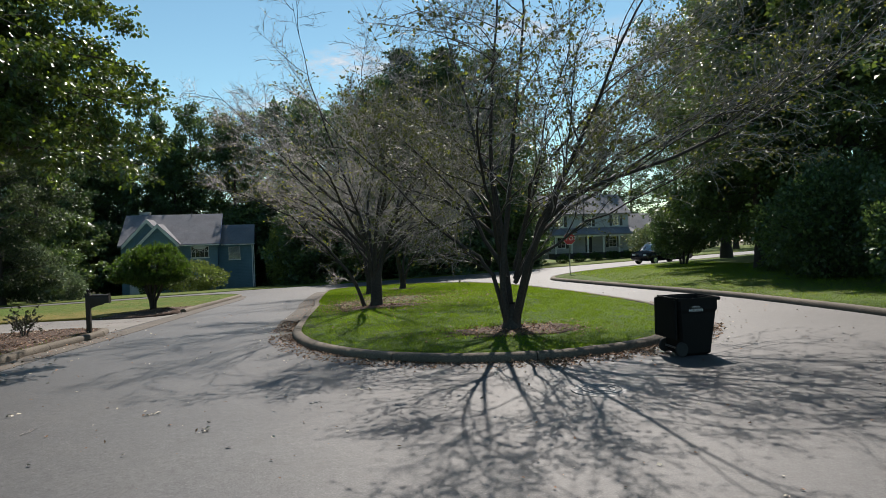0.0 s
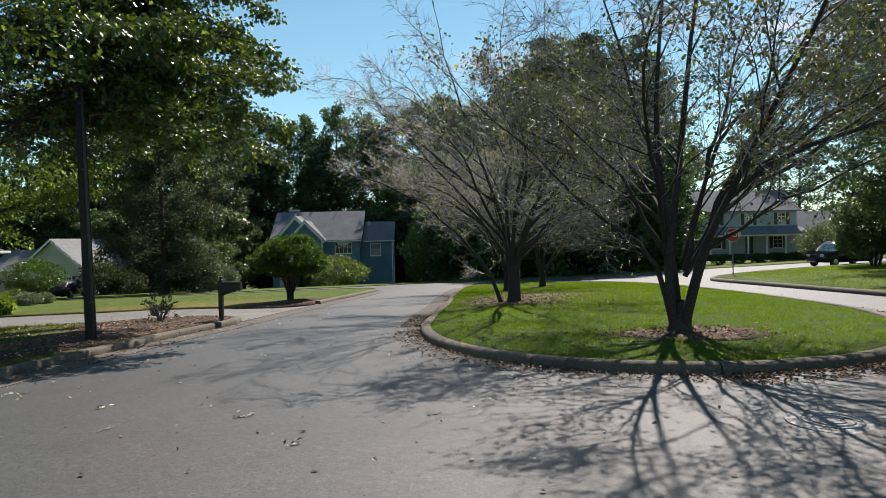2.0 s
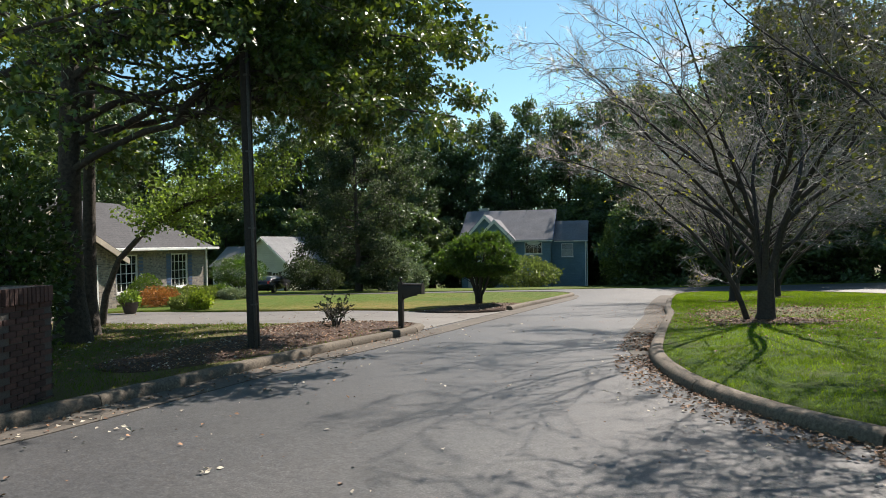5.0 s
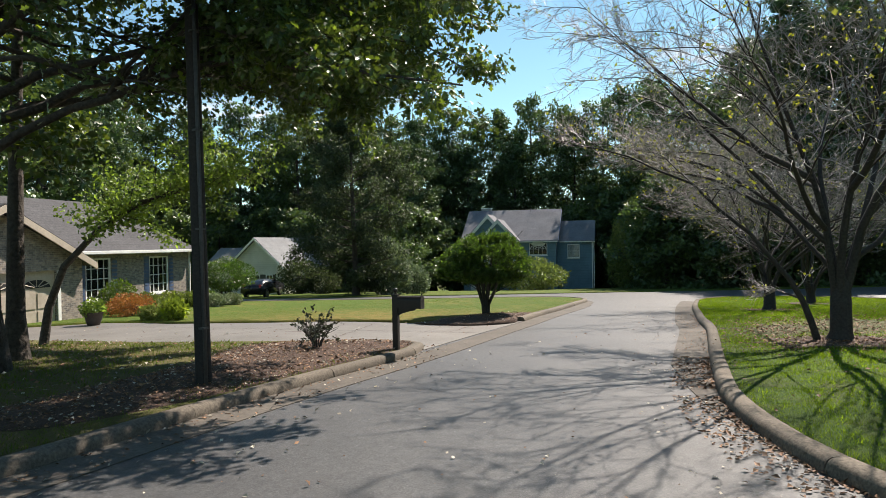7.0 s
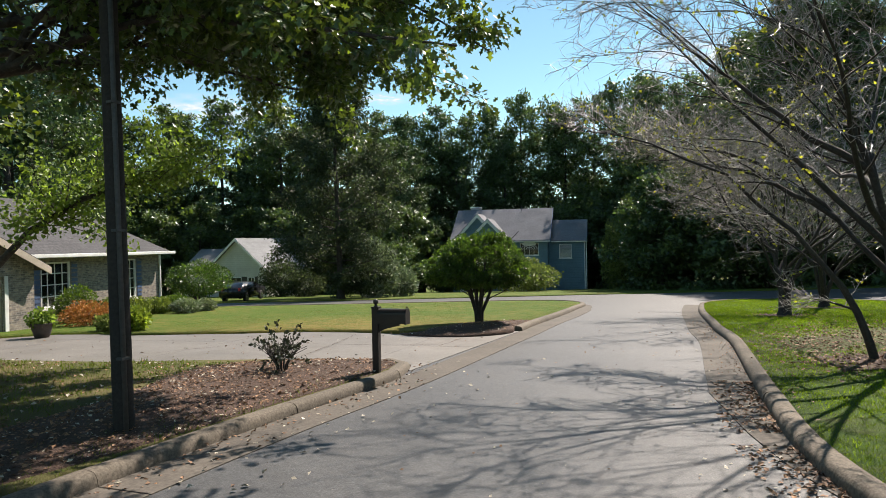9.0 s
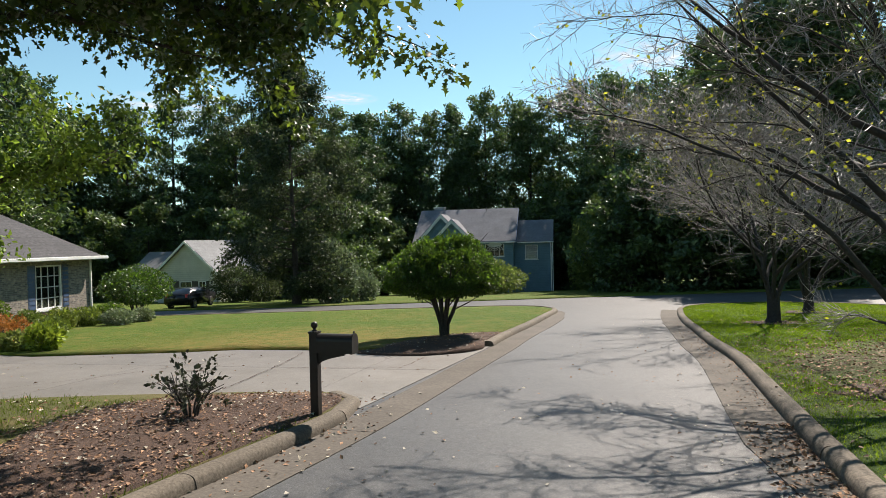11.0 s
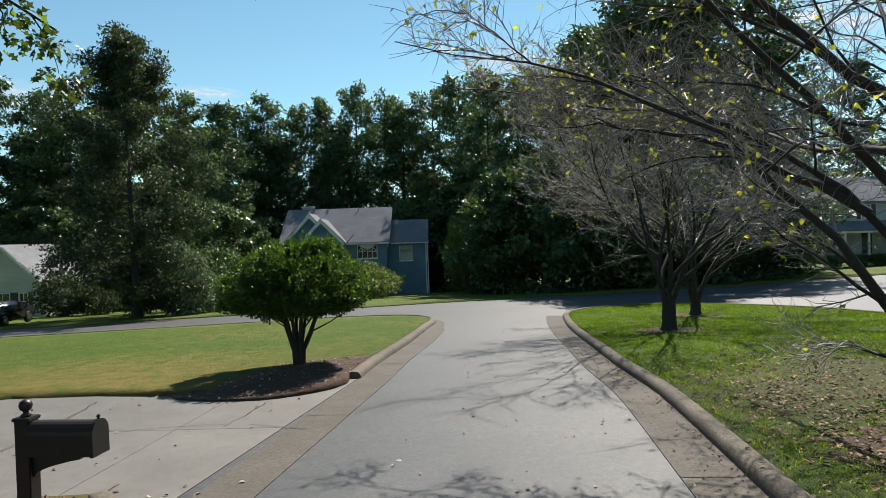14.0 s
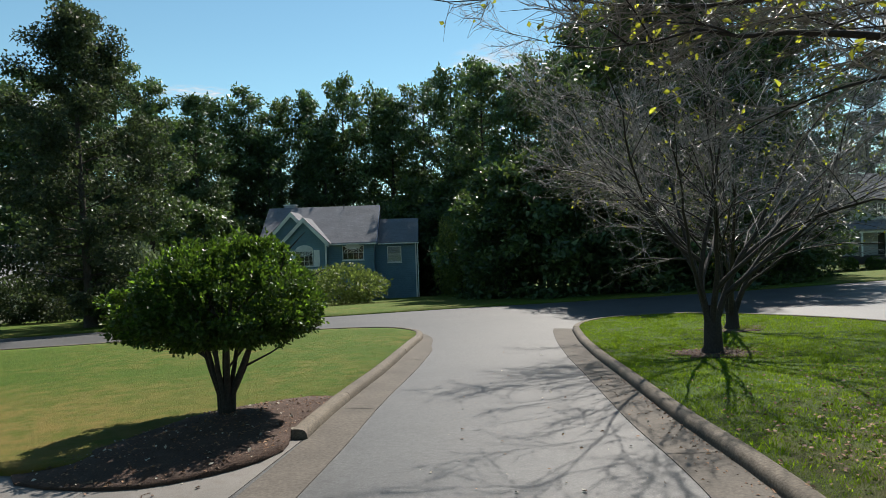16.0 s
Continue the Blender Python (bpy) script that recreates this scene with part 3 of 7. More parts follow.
right_poly = [(p.x, p.y) for p in RIGHT_KERB] + [(75.0, -30.0), (24.0, -30.0)]
right_height = rim(right_poly, 0.12, 0.15, 6.0)
patch("corner_lawn", right_poly, right_height, CORNER, 1.4, 0.3, "shaded corner lawn under tall trees", "lawn")
far_poly = far_edge + [(75.0, 120.0), (-75.0, 120.0)]
far_height = rim(far_poly, 0.035)
patch("far_lawn", far_poly, far_height, LAWN, 3.0, 0.3, "far roadside lawn strip below the woods", "lawn")

kerbs = [("kerb_island", ISLAND + [ISLAND[0]], 1.0), ("kerb_lawn", LAWN_KERB[:70], 1.0), ("kerb_verge", VERGE_KERB, 1.0), ("kerb_corner", RIGHT_KERB, -1.0)]
for name, line, side in kerbs:
    owner = thing(name, Matrix(), "weathered concrete kerb, rounded, in cast sections", "kerb", kind="structure")
    kerb_run([Vector((p[0], p[1])) for p in line], owner, 2.6, side)


# ---- plants ----
def bend(rnd, p, d, length, n, wobble, lift):
    """A wandering line from p along d; lift turns it up (or down) on the way."""
    pts, d = [p.copy()], d.normalized()
    for i in range(n):
        d = (d + Vector((rnd.gauss(0, wobble), rnd.gauss(0, wobble), rnd.gauss(0, wobble) + lift))).normalized()
        pts.append(pts[-1] + d * (length / n))
    return pts


def side_way(rnd, d, angle, turn=None):
    """A direction at the given angle off d."""
    a = d.cross(Vector((0, 0, 1)))
    if a.length < 0.05:
        a = Vector((1, 0, 0))
    a.normalize()
    w = rnd.uniform(0, 2 * math.pi) if turn is None else turn
    axis = Matrix.Rotation(w, 3, d) @ a
    return (Matrix.Rotation(angle, 3, axis) @ d).normalized()


def leaf_into(vs, fs, p, d, nrm, size, fold=0.25):
    """A folded leaf of four triangles, its tip along d."""
    s = d.cross(nrm)
    if s.length < 1e-3:
        s = Vector((1, 0, 0))
    s.normalize()
    n2 = s.cross(d)
    o = len(vs)
    w = size * 0.33
    for k, side, up in ((0, 0, 0), (0.45, -1, fold), (0.45, 1, fold), (1.0, 0, -0.15), (0.5, 0, 0)):
        q = p + d * (size * k) + s * (w * side) + n2 * (w * up)
        vs.append((q.x, q.y, q.z))
    fs += [(o, o + 4, o + 1), (o, o + 2, o + 4), (o + 1, o + 4, o + 3), (o + 4, o + 2, o + 3)]


def rand_way(rnd):
    while True:
        v = Vector((rnd.uniform(-1, 1), rnd.uniform(-1, 1), rnd.uniform(-1, 1)))
        if 0.05 < v.length < 1:
            return v.normalized()


def bare_tree(name, at, seed, height, spread, leaves, label, group, uprights=4, sprawl=6, counts=(9, 8, 11), start=0.0, base=0.24, bias=None, fork=0.45, heavy=0.3, leaf_mat=None, limbs=(), slender=0):
    """A tree that has dropped most of its leaves: one short bole, stems that part low, limbs, branches, twigs."""
    rnd = random.Random(seed)
    root = thing(name, at, label, "tree", group)
    bole, crown, leaf = ([], []), ([], []), ([], [])
    tube_into(*bole, [Vector((0, 0, -0.12)), Vector((0, 0, 0.06)), Vector((0.02, 0, 0.22)), Vector((0.02, 0.02, fork)), Vector((0, 0, fork + 0.18))],
              [base * 1.9, base * 1.4, base * 1.15, base * 1.0, base * 0.6], 12)
    part("trunk", bole, BARK_GREY, root, smooth=True)
    total = uprights + sprawl
    boles = []
    for s in range(total + len(limbs)):
        steep = s < uprights
        a = start + 2 * math.pi * (s / uprights if steep else (s - uprights) / sprawl) + rnd.uniform(-0.35, 0.35)
        lean = rnd.uniform(0.12, 0.30) if steep else (rnd.uniform(0.75, 1.3) if fork < 0.7 else rnd.uniform(0.9, 1.7))
        out = Vector((math.cos(a), math.sin(a), 0))
        if steep and bias:
            lean *= 1 + 0.85 * math.cos(a - math.atan2(bias[1], bias[0]))
        d = (out * lean + Vector((0, 0, 1))).normalized()
        if steep:
            foot = out * base * (0.55 if fork < 0.7 else 0.35) + Vector((0, 0, max(0.12, fork - 0.35)))
        else:
            line = max(boles, key=lambda q: (q[4] - q[0]).xy.normalized().dot(out.xy))
            u = rnd.uniform(1.1, 3.4)
            foot = line[int(u)].lerp(line[int(u) + 1], u % 1)
        L = height * rnd.uniform(0.82, 1.0) if steep else spread * rnd.uniform(0.95, 1.2)
        if bias and not steep:
            L *= 1 + bias[2] * math.cos(a - math.atan2(bias[1], bias[0]))
        if steep:
            pts = [foot]
            for i in range(12):
                d = (d + out * 0.1 * lean + Vector((rnd.gauss(0, 0.10), rnd.gauss(0, 0.10), rnd.gauss(0, 0.03)))).normalized()
                pts.append(pts[-1] + d * (L / 12))
            boles.append(pts)
        else:
            pts = bend(rnd, foot, d, L, 12, 0.10, -0.012 if fork < 0.7 else 0.012)
        if s >= total:
            key = [Vector(q) for q in limbs[s - total]]
            pts = []
            for i in range(13):
                u = min(i / 12 * (len(key) - 1), len(key) - 1.001)
                pts.append(key[int(u)].lerp(key[int(u) + 1], u % 1) + (rand_way(rnd) * 0.05 if i else Vector((0, 0, 0))))
            out = Vector((key[-1].x, key[-1].y, 0)).normalized()
        r0 = base * (0.46 if steep else heavy) * rnd.uniform(0.85, 1.15)
        if s >= total:
            r0 *= 1.0 if s < total + len(limbs) - slender else 0.85
        rad = [max(0.006, r0 * (1 - i / 12.2) ** 1.35 + 0.004) for i in range(13)]
        stem = ([], [])
        tube_into(*stem, pts, rad, 8)
        for k in range(counts[0]):
            f = (0.22 if steep else 0.16) + 0.76 * (k + rnd.random()) / counts[0]
            i = min(11, int(f * 12))
            q = pts[i].lerp(pts[i + 1], f * 12 - i)
            away = Matrix.Rotation(rnd.gauss(0, 0.8), 3, 'Z') @ out
            ld = (away + Vector((0, 0, rnd.uniform(0.32, 0.95)))).normalized()
            ll = (spread * (0.95 - 0.62 * f) if steep else spread * (0.62 - 0.32 * f)) * rnd.uniform(0.6, 1.1)
            if s >= total:
                ll *= 0.85 if bias else 0.5
            if bias:
                ll *= 1 + bias[2] * (away.x * bias[0] + away.y * bias[1]) / math.hypot(bias[0], bias[1])
            lp = bend(rnd, q, ld, ll, 9, 0.11, -0.02)
            lr0 = max(0.008, rad[i] * 0.38)
            lrad = [lr0 * (1 - j / 9.5) + 0.003 for j in range(10)]
            tube_into(*stem, lp, lrad, 5)
            for b in range(counts[1]):
                g = 0.12 + 0.86 * (b + rnd.random()) / counts[1]
                j = min(8, int(g * 9))
                bq = lp[j].lerp(lp[j + 1], g * 9 - j)
                bd = side_way(rnd, (lp[j + 1] - lp[j]).normalized(), rnd.uniform(0.45, 1.0))
                bd = Vector((bd.x, bd.y, max(bd.z + 0.1, -0.15))).normalized()
                bl = (0.35 + ll * 0.42 * (1.1 - 0.55 * g)) * rnd.uniform(0.6, 1.15)
                bp = bend(rnd, bq, bd, bl, 5, 0.2, 0.01)
                br0 = max(0.005, lrad[j] * 0.45)
                tube_into(*crown, bp, [br0 * (1 - m / 5.6) + 0.0025 for m in range(6)], 3)
                for w in range(counts[2]):
                    h = 0.10 + 0.9 * (w + rnd.random()) / counts[2]
                    m = min(4, int(h * 5))
                    tq = bp[m].lerp(bp[m + 1], h * 5 - m)
                    td = side_way(rnd, (bp[m + 1] - bp[m]).normalized(), rnd.uniform(0.4, 1.1))
                    td = Vector((td.x, td.y, max(td.z, -0.3))).normalized()
                    tl = rnd.uniform(0.14, 0.5)
                    tp = bend(rnd, tq, td, tl, 2, 0.32, 0.03)
                    tube_into(*crown, tp, [0.0046, 0.0034, 0.0016], 3)
                    if rnd.random() < leaves * (1.0 if tq.z < 6.2 else 0.4) * ((1.7 if tq.x > 0.6 else 0.7) if bias else 1.0):
                        for _ in range(rnd.choice((1, 2, 2, 3))):
                            leaf_into(*leaf, tp[rnd.randint(1, 2)], (rand_way(rnd) + Vector((0, 0, -0.5))).normalized(), rand_way(rnd), rnd.uniform(0.045, 0.09))
        part("stem", stem, BARK_GREY, root, smooth=True)
    tagged(part("crown", crown, TWIG, root, "pale leafless twigs"), kind="stuff")
    if leaf[0]:
        tagged(part("foliage", leaf, leaf_mat or LEAF_YELLOW, root, "sparse yellow-green leaves"), kind="stuff")
    return root


def crown_into(vs, fs, rnd, centre, radius, count, size, flat=0.75, droop=0.25):
    """A clump of leaves, denser towards its shell."""
    for _ in range(count):
        d = rand_way(rnd)
        r = radius * rnd.random() ** 0.45
        p = centre + Vector((d.x * r, d.y * r, d.z * r * flat))
        w = (d * 0.6 + rand_way(rnd) + Vector((0, 0, -droop))).normalized()
        leaf_into(vs, fs, p, w, (rand_way(rnd) + Vector((0, 0, 0.8))).normalized(), size * rnd.uniform(0.6, 1.25))


def unit_rows(rng, n):
    v = rng.normal(size=(n, 3))
    return v / np.linalg.norm(v, axis=1)[:, None]


def leaf_cloud(P, D, N, S, plain=False, fold=0.25):
    """Many leaves at once: places, tips, normals, sizes. plain: two triangles a leaf, else four."""
    D = D / np.linalg.norm(D, axis=1)[:, None]
    side = np.cross(D, N)
    side /= np.linalg.norm(side, axis=1)[:, None] + 1e-6
    up = np.cross(side, D)
    S = S[:, None]
    if plain == 'lobed':
        rows = ((0.0, 0.0, 0.0), (0.26, 0.27, 0.09), (0.42, 0.10, 0.0), (0.58, 0.36, 0.10), (0.74, 0.10, 0.0), (1.0, 0.0, -0.08), (0.26, -0.27, 0.09), (0.42, -0.10, 0.0), (0.58, -0.36, 0.10), (0.74, -0.10, 0.0))
        co = np.stack([P + D * S * a + side * S * b + up * S * c for a, b, c in rows], 1)
        pat = np.array([(0, 1, 2), (0, 7, 6), (0, 2, 7), (2, 3, 4), (7, 9, 8), (2, 4, 9), (2, 9, 7), (4, 5, 9)])
    elif plain == 'far':
        co = np.stack([P - side * S * 0.32, P + side * S * 0.32, P + D * S], 1)
        pat = np.array([(0, 1, 2)])
    elif plain:
        mid = P + D * S * 0.5 + up * S * 0.12
        co = np.stack([P, mid + side * S * 0.36, P + D * S, mid - side * S * 0.36], 1)
        pat = np.array([(0, 1, 2), (0, 2, 3)])
    else:
        w = S * 0.33
        co = np.stack([P, P + D * S * 0.45 - side * w + up * w * fold, P + D * S * 0.45 + side * w + up * w * fold, P + D * S - up * w * 0.15, P + D * S * 0.5], 1)
        pat = np.array([(0, 4, 1), (0, 2, 4), (1, 4, 3), (4, 2, 3)])
    n, k = co.shape[0], co.shape[1]
    return co.reshape(-1, 3), (pat[None] + (np.arange(n) * k)[:, None, None]).reshape(-1, 3)


def tri_mesh(name, clouds, material):
    """One mesh from several clouds of triangles."""
    cos, tris, o = [], [], 0
    for c, t in clouds:
        cos.append(c)
        tris.append(t + o)
        o += len(c)
    co, tri = np.concatenate(cos).astype(np.float32), np.concatenate(tris).astype(np.int32)
    me = bpy.data.meshes.new(name)
    me.vertices.add(len(co))
    me.vertices.foreach_set("co", co.ravel())
    me.loops.add(tri.size)
    me.loops.foreach_set("vertex_index", tri.ravel())
    me.polygons.add(len(tri))
    me.polygons.foreach_set("loop_start", np.arange(len(tri), dtype=np.int32) * 3)
    me.materials.append(material)
    me.update(calc_edges=True)
    return me


def leafy_tree(name, at, seed, height, crown_low, width, limbs, clumps, per, size, leaf_mat, bark, label, group="", clump=0.16, conic=0.0, trunk_r=None, lean=(0, 0), far=True, toward=None, boughs=()):
    """A tree in leaf: tapered trunk, bowed limbs, and clumps of leaves along them with gaps between."""
    rnd = random.Random(seed)
    root = thing(name, at, label, "tree", group)
    rng = np.random.default_rng(seed)
    wood, clouds = ([], []), []
    tp = [Vector((lean[0] * f * f + 0.15 * math.sin(seed + 3 * f), lean[1] * f * f + 0.15 * math.cos(seed + 2 * f), height * f * 0.97 - 0.15)) for f in [i / 12 for i in range(13)]]
    r0 = trunk_r or height * 0.014
    tube_into(*wood, tp, [r0 * (1.5 if i == 0 else 1.0) * (1 - 0.94 * i / 12) for i in range(13)], 10)
    for n in range(limbs):
        f = (n + rnd.random()) / limbs
        z = crown_low + (height - crown_low) * f
        prof = math.sin(math.pi * (0.18 + 0.76 * f)) ** 0.7
        if conic:
            prof = prof * (1 - conic) + conic * (1.04 - f)
        a = n * 2.39996 + rnd.uniform(-0.5, 0.5)
        if toward and n % 3:
            a = math.atan2(toward[1], toward[0]) + rnd.gauss(0, 0.7)
        L = width * prof * rnd.uniform(0.62, 1.12)
        if toward:
            L *= 1 + toward[2] * math.cos(a - math.atan2(toward[1], toward[0]))
        rise = -0.05 + 0.95 * f
        root_f = max(0.06, (z - L * max(rise, 0.1) * 0.55) / height)
        i = min(11, int(root_f * 12))
        q = tp[i].lerp(tp[i + 1], root_f * 12 - i)
        d = Vector((math.cos(a), math.sin(a), rise)).normalized()
        lp = bend(rnd, q, d, L, 6, 0.13, 0.0)
        w = max(0.018, r0 * (0.17 if toward else 0.30) * (1 - 0.75 * f))
        tube_into(*wood, lp, [w * (1 - k / 6.6) + 0.006 for k in range(7)], 3 if far == 'far' else 5)
        near = bool(toward) and n % 3 > 0
        for c in range(clumps):
            g = 0.30 + 0.75 * (c + rnd.random()) / clumps
            k = min(5, int(g * 6))
            p = lp[k].lerp(lp[k + 1], g * 6 - k) + rand_way(rnd) * ((0.16 if near else 0.22) * L * rnd.random())
            if c % 2 == 0:
                tube_into(*wood, [lp[max(0, k - 1)], p], [w * 0.25 + 0.004, 0.006], 3)
            rad = width * clump * rnd.uniform(0.6, 1.35) * (0.8 if near else 1.0)
            k = int(per * 1.7) if near else per
            e = unit_rows(rng, k)
            q = np.array(p) + e * np.array((1, 1, 0.65)) * (rad * rng.random(k) ** 0.5)[:, None]
            clouds.append(leaf_cloud(q, e * 0.5 + unit_rows(rng, k) + np.array((0, 0, -0.3)), unit_rows(rng, k) + np.array((0, 0, 0.9)), size * rng.uniform(0.6, 1.25, k) * (0.74 if near else 1.0), far))
    mains = []
    for n, (end, start_z) in enumerate(boughs):
        end = Vector(end)
        foot = Vector((tp[3].x, tp[3].y, start_z))
        if n % 5:
            foot = min((q for line in mains for q in line[2:7]), key=lambda q: (q - foot.lerp(end, 0.4)).length)
        lp = [foot.lerp(end, f / 10) + Vector((0, 0, 0.9 * math.sin(math.pi * f / 10) ** 0.8)) + rand_way(rnd) * 0.13 * (0 < f < 10) for f in range(11)]
        r1 = 0.085 if n % 5 == 0 else 0.032
        tube_into(*wood, lp, [r1 * (1 - f / 10.8) + 0.008 for f in range(11)], 6)
        if n % 5 == 0:
            mains.append(lp)
        for c in range(11):
            g = 10 * (0.28 + 0.71 * (c + rnd.random()) / 11)
            k = min(9, int(g))
            q = lp[k].lerp(lp[k + 1], g - k)
            way = (lp[k + 1] - lp[k]).normalized() + rand_way(rnd) * 0.9
            way.z *= 0.45
            bp = bend(rnd, q, way, rnd.uniform(0.5, 1.5) * (1.15 - 0.05 * g), 4, 0.16, -0.03)
            tube_into(*wood, bp, [0.016, 0.012, 0.009, 0.006, 0.004], 3)
            for p in bp[1:]:
                for _ in range(2):
                    at_p = p + rand_way(rnd) * 0.16
                    k = rnd.randint(10, 21)
                    e = unit_rows(rng, k)
                    q = np.array(at_p) + e * np.array((1, 1, 0.5)) * (rnd.uniform(0.18, 0.34) * rng.random(k) ** 0.4)[:, None]
                    clouds.append(leaf_cloud(q, e + unit_rows(rng, k) * 0.6 + np.array((0, 0, -0.45)), unit_rows(rng, k) * 0.8 + np.array((0, 0, 0.9)), 0.155 * rng.uniform(0.6, 1.2, k), 'lobed' if end.z < 6.8 else True))
    part("trunk", wood, bark, root, smooth=True)
    tagged(part("crown", tri_mesh("crown", clouds, leaf_mat), leaf_mat, root), kind="stuff")
    return root


def shrub(name, at, seed, width, height, leaves, size, leaf_mat, label, group="", stems=5, legs=0.0, dense=0.55, category="shrub", plain=False, sprig=0):
    """A rounded bush of many leaves on a few stems; legs lifts its crown."""
    rnd = random.Random(seed)
    root = thing(name, at, label, category, group)
    wood, leaf = ([], []), ([], [])
    mid = legs + (height - legs) * (0.36 if legs > 0.5 else 0.45)
    for s in range(stems):
        a = 2 * math.pi * s / stems + rnd.uniform(-0.4, 0.4)
        foot = Vector((math.cos(a) * 0.045 * width, math.sin(a) * 0.045 * width, -0.08))
        tip = Vector((math.cos(a) * width * 0.27, math.sin(a) * width * 0.27, mid))
        bow = foot.lerp(tip, 0.5) + Vector((-math.cos(a) * 0.05 * width, -math.sin(a) * 0.05 * width, 0))
        r = 0.014 * height + 0.004
        tube_into(*wood, [foot, bow, tip], [r * 1.4, r, r * 0.5], 6)
        for b in range(4):
            e = tip + Vector((rnd.uniform(-0.25, 0.25) * width, rnd.uniform(-0.25, 0.25) * width, rnd.uniform(0, 0.3) * height))
            tube_into(*wood, [bow.lerp(tip, 0.5 + 0.12 * b), e], [r * 0.45, 0.004], 4)
    rng = np.random.default_rng(seed)
    d = unit_rows(rng, leaves)
    lump = 1 + 0.11 * np.sin(4 * d[:, 0] + seed) + 0.10 * np.sin(5 * d[:, 1] + 2 * d[:, 2] + seed) + 0.07 * np.sin(9 * d[:, 2] + 7 * d[:, 0]) + 0.05 * np.sin(17 * d[:, 1] + 13 * d[:, 2]) * np.sin(15 * d[:, 0])
    r = (1 - dense * rng.random(leaves) ** 2) * lump + np.where(rng.random(leaves) < 0.06, rng.uniform(0.0, 0.12, leaves), 0)
    tall = np.where(d[:, 2] > 0, height - mid, mid - legs)
    p = np.stack([d[:, 0] * r * width / 2, d[:, 1] * r * width / 2, mid + d[:, 2] * r * tall], 1)
    if sprig:
        n = leaves // sprig
        tip = np.repeat(np.arange(n), sprig)
        p[:n * sprig] = p[tip] + d[tip] * (rng.random((n * sprig, 1)) * 0.22 - 0.12) + unit_rows(rng, n * sprig) * (0.075 * rng.random((n * sprig, 1)))
        d[:n * sprig] = d[tip]
    keep = p[:, 2] > 0.03
    way = d + unit_rows(rng, leaves) * 0.9 + np.array((0, 0, 0.25))
    cloud = leaf_cloud(p[keep], way[keep], (unit_rows(rng, leaves) + d)[keep], (size * rng.uniform(0.6, 1.3, leaves))[keep], plain)
    tagged(part("stem", wood, BARK_GREY, root, smooth=True), kind="stuff")
    tagged(part("foliage", tri_mesh("foliage", [cloud], leaf_mat), leaf_mat, root), kind="stuff")
    return root


def on(height, x, y, turn=0.0, lift=0.0):
    return pose(x, y, height(x, y) + lift, 0, 0, turn)


# island trees
ISLE = "bare trees on the traffic island"
bare_tree("crape_tree", on(island_height, 1.5, 14.9, 0, -0.05), 11, 10.8, 6.6, 1.15, "spreading tree with yellowing leaves on bare twigs over the island", ISLE, 5, 5, (9, 8, 10), 0.4, 0.172, (1, 0.1, 0.4), leaf_mat=LEAF_AUTUMN,
          limbs=(((-0.1, -0.05, 0.1), (-0.38, -0.1, 1.24), (-0.7, -0.2, 1.7), (-1.7, -0.3, 2.5), (-2.7, -0.3, 3.5), (-3.8, -0.1, 4.6), (-4.6, 0.1, 5.4)),
                 ((0.15, -0.05, 0.15), (0.38, -0.1, 1.45), (1.0, -0.3, 1.95), (1.7, -0.4, 2.4), (2.6, -0.6, 2.8), (4.0, -0.9, 3.5), (5.4, -1.1, 4.0)),
                 ((0.15, 0, 1.2), (0.9, 0.1, 2.8), (2.4, 0.3, 4.5), (4.2, 0.5, 5.6)), ((0.1, -0.1, 1.1), (0.8, -0.9, 2.6), (2.2, -2.1, 3.8), (3.8, -3.2, 4.5)), ((0.1, 0, 1.4), (0.6, -0.5, 3.4), (2.0, -1.4, 5.2), (3.8, -2.2, 6.4)),
                 ((-0.1, 0, 1.2), (-0.9, 0.7, 3.0), (-2.4, 1.5, 4.6), (-4.0, 2.2, 5.8)), ((0.1, -0.1, 1.2), (0.3, -1.0, 2.8), (0.5, -2.2, 4.2), (0.7, -3.4, 5.2))))
bare_tree("crape_tree", on(island_height, -2.45, 23.6, 0, -0.05), 23, 9.8, 6.6, 0.13, "spreading bare tree on the island grass", ISLE, 5, 7, (9, 8, 12), 0.9, 0.185, None, 1.25, 0.36,
          limbs=(((-0.38, -0.1, -0.05), (-0.72, -0.3, 1.0), (-1.5, -0.75, 2.2), (-2.8, -1.2, 3.4), (-4.3, -1.2, 4.1), (-6.0, -0.8, 4.6)), ((0.1, 0, 1.4), (1.2, 0.55, 2.7), (2.7, 1.3, 3.7), (4.2, 2.0, 4.5)), ((-0.05, 0.05, 1.4), (-1.3, 0.5, 3.0), (-2.75, 1.2, 3.96), (-3.75, 2.2, 4.28), (-5.35, 3.2, 4.8), (-6.8, 4.0, 5.3)), ((-0.9, 0.35, 2.5), (-2.0, 0.9, 3.3), (-2.9, 1.4, 3.72), (-3.8, 2.0, 3.95), (-5.0, 2.8, 4.15))), slender=2)
bare_tree("crape_tree", on(island_height, -4.23, 37.5, 0, -0.05), 35, 7.8, 6.8, 0.06, "low spreading bare tree near the island kerb", ISLE, 4, 10, (9, 8, 13), 0.2, 0.2, None, 1.05)
bare_tree("crape_tree", on(island_height, -2.7, 43.0, 0, -0.05), 47, 8.0, 6.0, 0.05, "bare tree at the far end of the island", ISLE, 4, 6, (8, 7, 9), 1.3, 0.18, None, 0.8)

